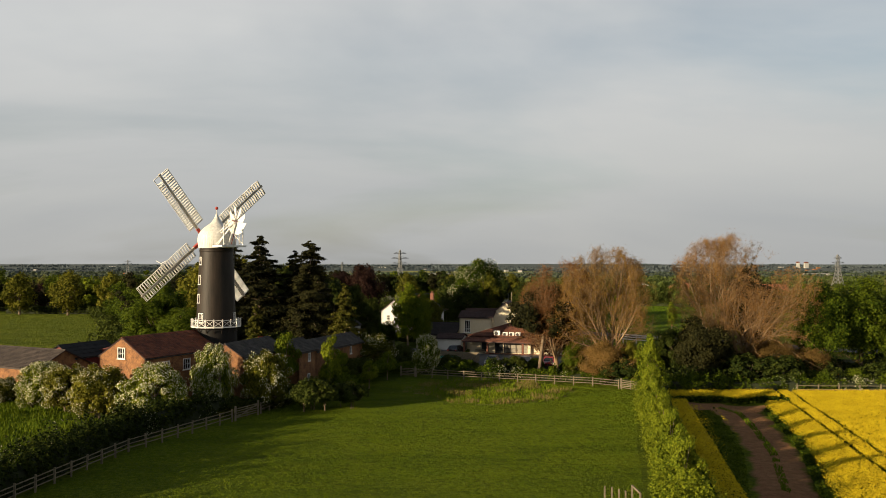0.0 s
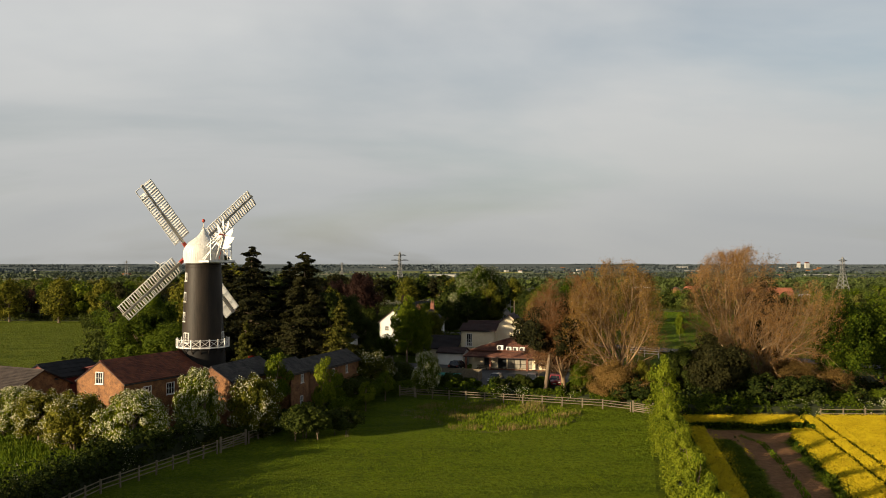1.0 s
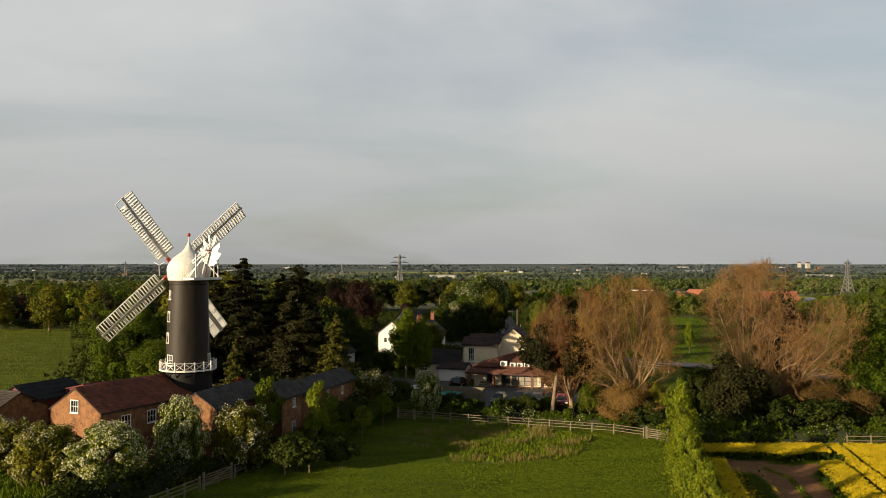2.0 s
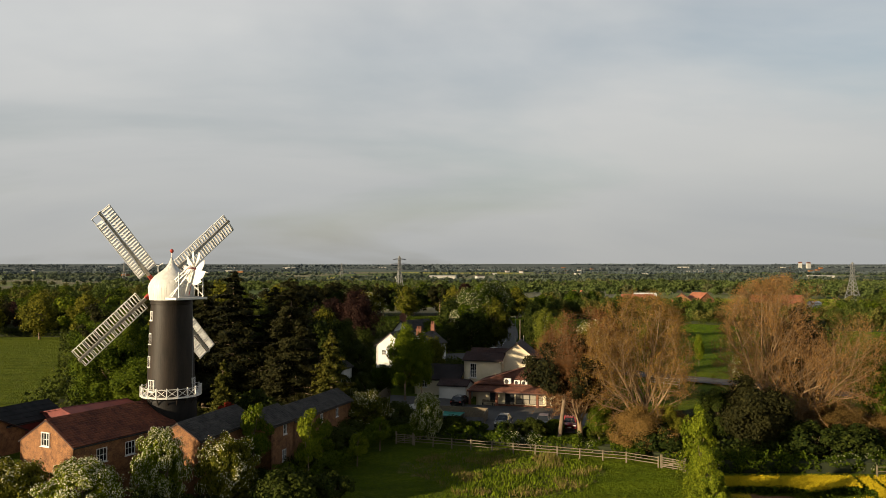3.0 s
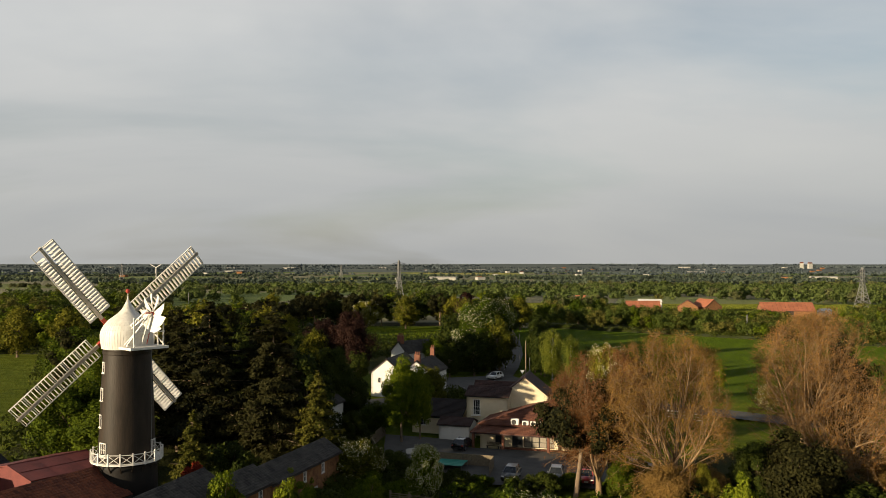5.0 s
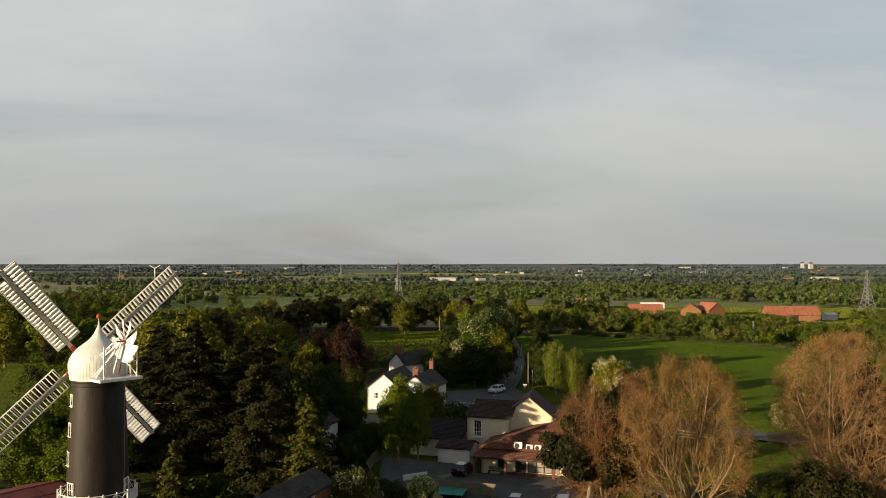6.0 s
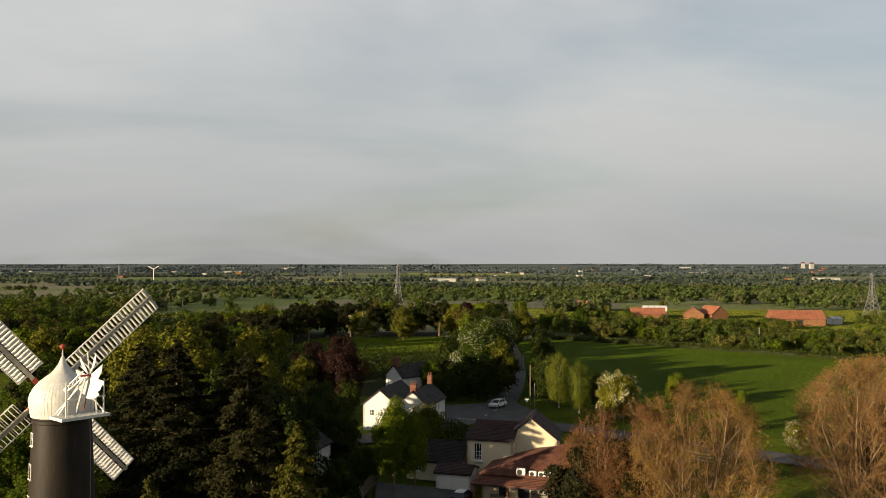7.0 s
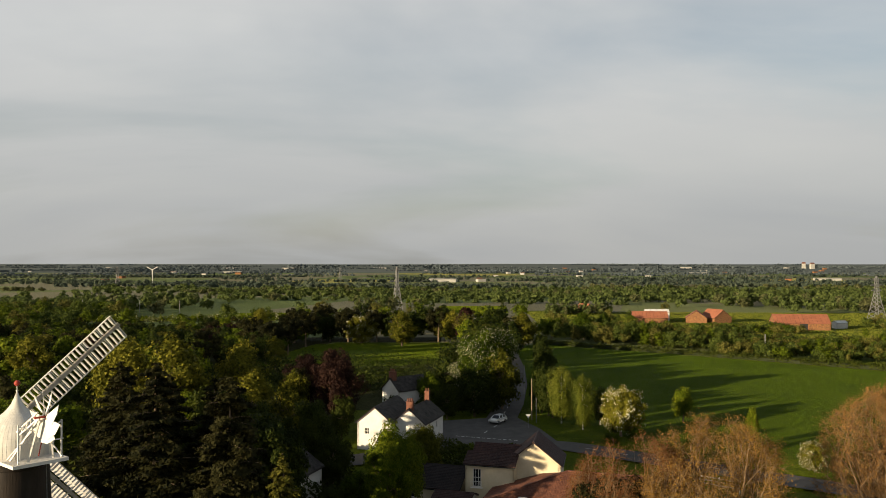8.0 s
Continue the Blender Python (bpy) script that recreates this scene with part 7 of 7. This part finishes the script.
GRASS = leaf_mat("grass_blade", (0.064, 0.102, 0.004), (0.118, 0.150, 0.007))
TUSSOCK = leaf_mat("tussock_blade", (0.060, 0.082, 0.007), (0.130, 0.138, 0.020))
FIELD = leaf_mat("field_blade", (0.034, 0.068, 0.002), (0.070, 0.112, 0.004))
STRAW = leaf_mat("straw_blade", (0.12, 0.095, 0.028), (0.26, 0.19, 0.07))
CROP = leaf_mat("crop_blade", (0.048, 0.080, 0.003), (0.110, 0.140, 0.007))


def blades(name, poly, n, h, w, material, label, seed, skip=None, uneven=1.0):
    """Upright grass blades over an area."""
    rng = np.random.default_rng(seed)
    xs, ys = [p[0] for p in poly], [p[1] for p in poly]
    pts = []
    for x, y in zip(rng.uniform(min(xs), max(xs), n), rng.uniform(min(ys), max(ys), n)):
        if inside(poly, x, y) and not (skip and skip(x, y)):
            pts.append((x, y, gz(x, y) + 0.25 * noise.noise((x * 0.03, y * 0.03, 0))))
    p = np.array(pts)
    m = len(p)
    a = rng.uniform(0, 2 * math.pi, m)
    s = np.stack([np.cos(a), np.sin(a), np.zeros(m)], 1) * w
    hh = h * rng.uniform(0.5, 1.3, m) * np.array([1.0 + uneven * 0.7 * noise.noise((q[0] * 0.55, q[1] * 0.9, 3)) + uneven * 0.5 * noise.noise((q[0] * 0.12, q[1] * 0.2, 6)) for q in pts])
    up = np.stack([rng.normal(0, 0.25, m) * hh, rng.normal(0, 0.25, m) * hh, hh], 1)
    ob = new(name, quads_mesh(name, np.stack([p - s, p + s, p + up], 1), material))
    tagged(ob, label, "grass", kind="stuff")


blades("meadow_grass", MEADOW, 400000, 0.075, 0.032, GRASS, "tufted green meadow grass", 11,
       lambda x, y: noise.noise((x * 1.3, y * 1.9, 9)) + 0.5 * noise.noise((x * 3.1, y * 3.1, 4)) < -0.25)
blades("field_crop", RIGHT_FIELD, 210000, 0.12, 0.075, FIELD, "even green cereal crop in the large field", 21, None, 0.15)
blades("far_pasture_grass", [(50, 425), (300, 400), (310, 640), (60, 660)], 60000, 0.35, 0.45, TUSSOCK, "rough green pasture behind the farm buildings", 23)
for k, p in enumerate(STRIPS):
    blades("far_pasture_grass", p, 9000, 0.4, 0.5, CROP, "bright green far field", 24 + k)
blades("lawn_grass", [(-64, 306), (-52, 392), (3, 400), (8, 315)], 40000, 0.12, 0.22, GRASS, "mown green lawn among the trees", 28, None, 0.2)
blades("pasture_grass", [(-150, 62), (-58, 62), (-58, 145), (-88, 250), (-160, 262)], 110000, 0.14, 0.10, TUSSOCK, "tussocky green pasture behind the farm", 22)
blades("dry_grass", ROUGH, 17000, 0.42, 0.035, STRAW, "patch of tall dry straw-coloured grass", 12, lambda x, y: noise.noise((x * 0.3, y * 0.3, 2)) < 0.12)
blades("tall_grass", ROUGH, 12000, 0.32, 0.05, GRASS, "rank green grass in the unmown patch", 13)
blades("crop_leaves", [(-70, 52), (-37, 52), (-37, 66), (-33, 87), (-37, 97), (-50, 102), (-70, 104)], 60000, 0.42, 0.06, CROP, "young green cereal crop", 14,
       lambda x, y: abs(((y * 0.9 - x * 0.42) % 14) - 4) < 0.35 or abs(((y * 0.9 - x * 0.42) % 14) - 6) < 0.35)

for row in (("shrub", -15.5, 110, 4.2, 0.8), ("shrub_dark", -12.5, 117, 3.8, 1.0), ("shrub_fresh", -15.5, 122, 3.4, 1.0), ("shrub", -9.5, 126, 2.8, 1.2), ("shrub_dark", -6, 128, 2.6, 1.1), ("shrub_dark", -13, 126, 2.8, 1.2), ("shrub", 1.5, 129.5, 2.5, 1.1), ("shrub", 9.5, 126.5, 2.6, 1.0), ("shrub", 5, 130.5, 2.4, 1.1), ("shrub", 7.5, 128.8, 2.3, 1.0), ("shrub_dark", 11, 126.6, 2.8, 1.0), ("shrub", -3.5, 131.5, 3.2, 1.0), ("shrub", -0.5, 132.5, 2.4, 1.0), ("shrub_dark", -6.5, 133, 3.8, 0.9), ("shrub", -10, 136, 4.5, 0.9),
            ("shrub", 3.5, 126.5, 3.0, 0.8), ("shrub_dark", 7.5, 125.5, 2.6, 0.8), ("shrub", -12, 143, 5, 0.9), ("dark", -13, 149, 5, 0.9), ("green", 19.3, 124.5, 6, 0.7)):
    tree(*row)


def clipped_bush(x, y, r):
    rng = np.random.default_rng(int(x * 10))
    ob = thing("clipped_bush", "rounded clipped evergreen bush in the car park", "bush", pose(x, y, gz(x, y)), "clipped bushes")
    d = rng.normal(size=(4200, 3))
    d /= np.linalg.norm(d, axis=1)[:, None]
    d *= (r * rng.uniform(0.8, 1.0, 4200))[:, None]
    d[:, 2] = d[:, 2] * 0.8 + r * 0.75
    part("crown", quads_mesh("crown", leaves_at(rng, d, 0.16), LEAF_GREEN), ob)
    verts, faces = [], []
    tube(verts, faces, [Vector((0, 0, -0.2)), Vector((0, 0, r * 0.8))], [0.08, 0.04], 6)
    part("trunk", mesh_of("trunk", verts, faces, BARK), ob)


for x, y, r in ((12.0, 128.8, 1.2), (14.3, 128.6, 1.3), (18.5, 127, 1.0)):
    clipped_bush(x, y, r)


RED_LEAF = leaf_mat("leaf_red", (0.10, 0.012, 0.006), (0.22, 0.030, 0.012))
broadleaf("acer", 7.8, 1.5, 3.0, RED_LEAF, 5000, 0.2, "small red-leaved maple beside the mill", seed=71, n_clump=20)
TREES["acer"].matrix_basis = pose(-25.0, 114.5, 0)
for row in (("shrub_dark", -24.2, 124, 7.0, 0.7), ("dark", -19.5, 147, 13, 0.8), ("dark", -28, 156, 15, 0.9), ("olive", -16.3, 381, 14.4, 1.3), ("shrub", -8, 305, 4, 1.2), ("shrub", -14, 262, 4, 1.3), ("shrub", -22, 250, 4.5, 1.4), ("shrub", -30, 256, 4.5, 1.4),
            ("shrub", -5, 262, 4.5, 1.4), ("shrub", -38, 268, 5, 1.4), ("shrub", -10, 242, 5, 1.3), ("shrub", -27, 236, 5.5, 1.2), ("shrub", -20, 276, 3.5, 1.4), ("pine", -58, 330, 14, 1.0), ("pine", -55, 346, 15, 1.0), ("dark", -60, 362, 14, 1.1), ("pine", -54, 378, 15, 1.0), ("pine", -66, 340, 15, 1.0), ("dark", -56, 314, 12, 1.1), ("olive", -50, 300, 10, 1.1), ("pine", -62, 398, 16, 1.0), ("olive", -75, 392, 15, 1.2), ("pine", -52, 410, 17, 1.0), ("green", -14, 408, 15, 1.2), ("green", 12, 402, 14, 1.2), ("pine", 22, 410, 15, 1.0), ("dark", 34, 415, 14, 1.2), ("green", 48, 420, 15, 1.2), ("green", 62, 418, 19, 1.1), ("green", 72, 425, 18, 1.1), ("pine", -28, 402, 15, 1.0), ("pine", -2, 405, 16, 1.0), ("olive", 4, 400, 14, 1.1), ("pine", -40, 402, 16, 1.0), ("hawthorn_thin", -34, 398, 12, 1.0), ("dark", -48, 404, 15, 1.2)):
    tree(*row)


def balcony(m):
    ob = thing("balcony", "small white iron balcony below the tall window", "balcony", m)
    part("floor", box_mesh("floor", (-0.75, -0.45, -0.06), (0.75, 0.0, 0.0), WHITE), ob)
    for k in range(11):
        x = -0.72 + 0.144 * k
        part("baluster", box_mesh("baluster", (x - 0.012, -0.44, 0.0), (x + 0.012, -0.415, 0.8), WHITE), ob)
    part("handrail", box_mesh("handrail", (-0.75, -0.46, 0.8), (0.75, -0.4, 0.85), WHITE), ob)


balcony(pose(3.75, 159.1, gz(3.75, 159.1), 0, 0, -107.2) @ pose(2.2, 1.55, 2.95, 0, 0, 90))


scrub("garden_growth", [(-25, 92), (-20.5, 95), (-16, 104), (-12, 111), (-19, 112), (-23, 100)], 12000, 2.2, 0.22, LEAF_DARK, "dark brambles between fence and outbuildings", 15, 0.3)

for row in (("shrub", 22, 115.8, 3.4, 1.2), ("shrub_dark", 25, 117, 4.2, 1.1), ("shrub", 18, 119.6, 3.4, 1.0), ("shrub_dark", 41.5, 116, 4.6, 1.2), ("shrub_dark", 47, 115.5, 4.4, 1.2), ("shrub", 52, 116, 4.6, 1.2), ("shrub", 58, 117, 5, 1.2), ("shrub_dark", 65, 116, 5, 1.3),
            ("dark", -3, 172, 6.5, 0.9), ("shrub", 3, 178, 4, 1.2), ("shrub", 8, 176, 3.4, 1.2), ("shrub", 13, 172, 3.6, 1.2), ("dark", 31, 199, 6, 0.8), ("shrub", 39, 186, 4, 1.1), ("shrub", 29, 192, 4.5, 1.1)):
    tree(*row)
hedge("hedge", [(1.5, 184.5), (5, 186), (9, 185.5)], 2.0, 2.4, LEAF_GREEN, "clipped green hedge at the junction", per_m=200, size=0.24, seed=47)


def verge_strip(line, half):
    """The two sides of a line as one outline."""
    left, right = [], []
    for k, (x, y) in enumerate(line):
        a, b = line[max(0, k - 1)], line[min(len(line) - 1, k + 1)]
        d = Vector((b[0] - a[0], b[1] - a[1])).normalized()
        left.append((x - d.y * half, y + d.x * half))
        right.append((x + d.y * half, y - d.x * half))
    return left + right[::-1]


blades("track_grass", verge_strip(TRACK, 0.34), 60000, 0.2, 0.05, GRASS, "grass strip between the ruts of the track", 16, lambda x, y: noise.noise((x * 0.5, y * 0.5, 8)) < -0.12)
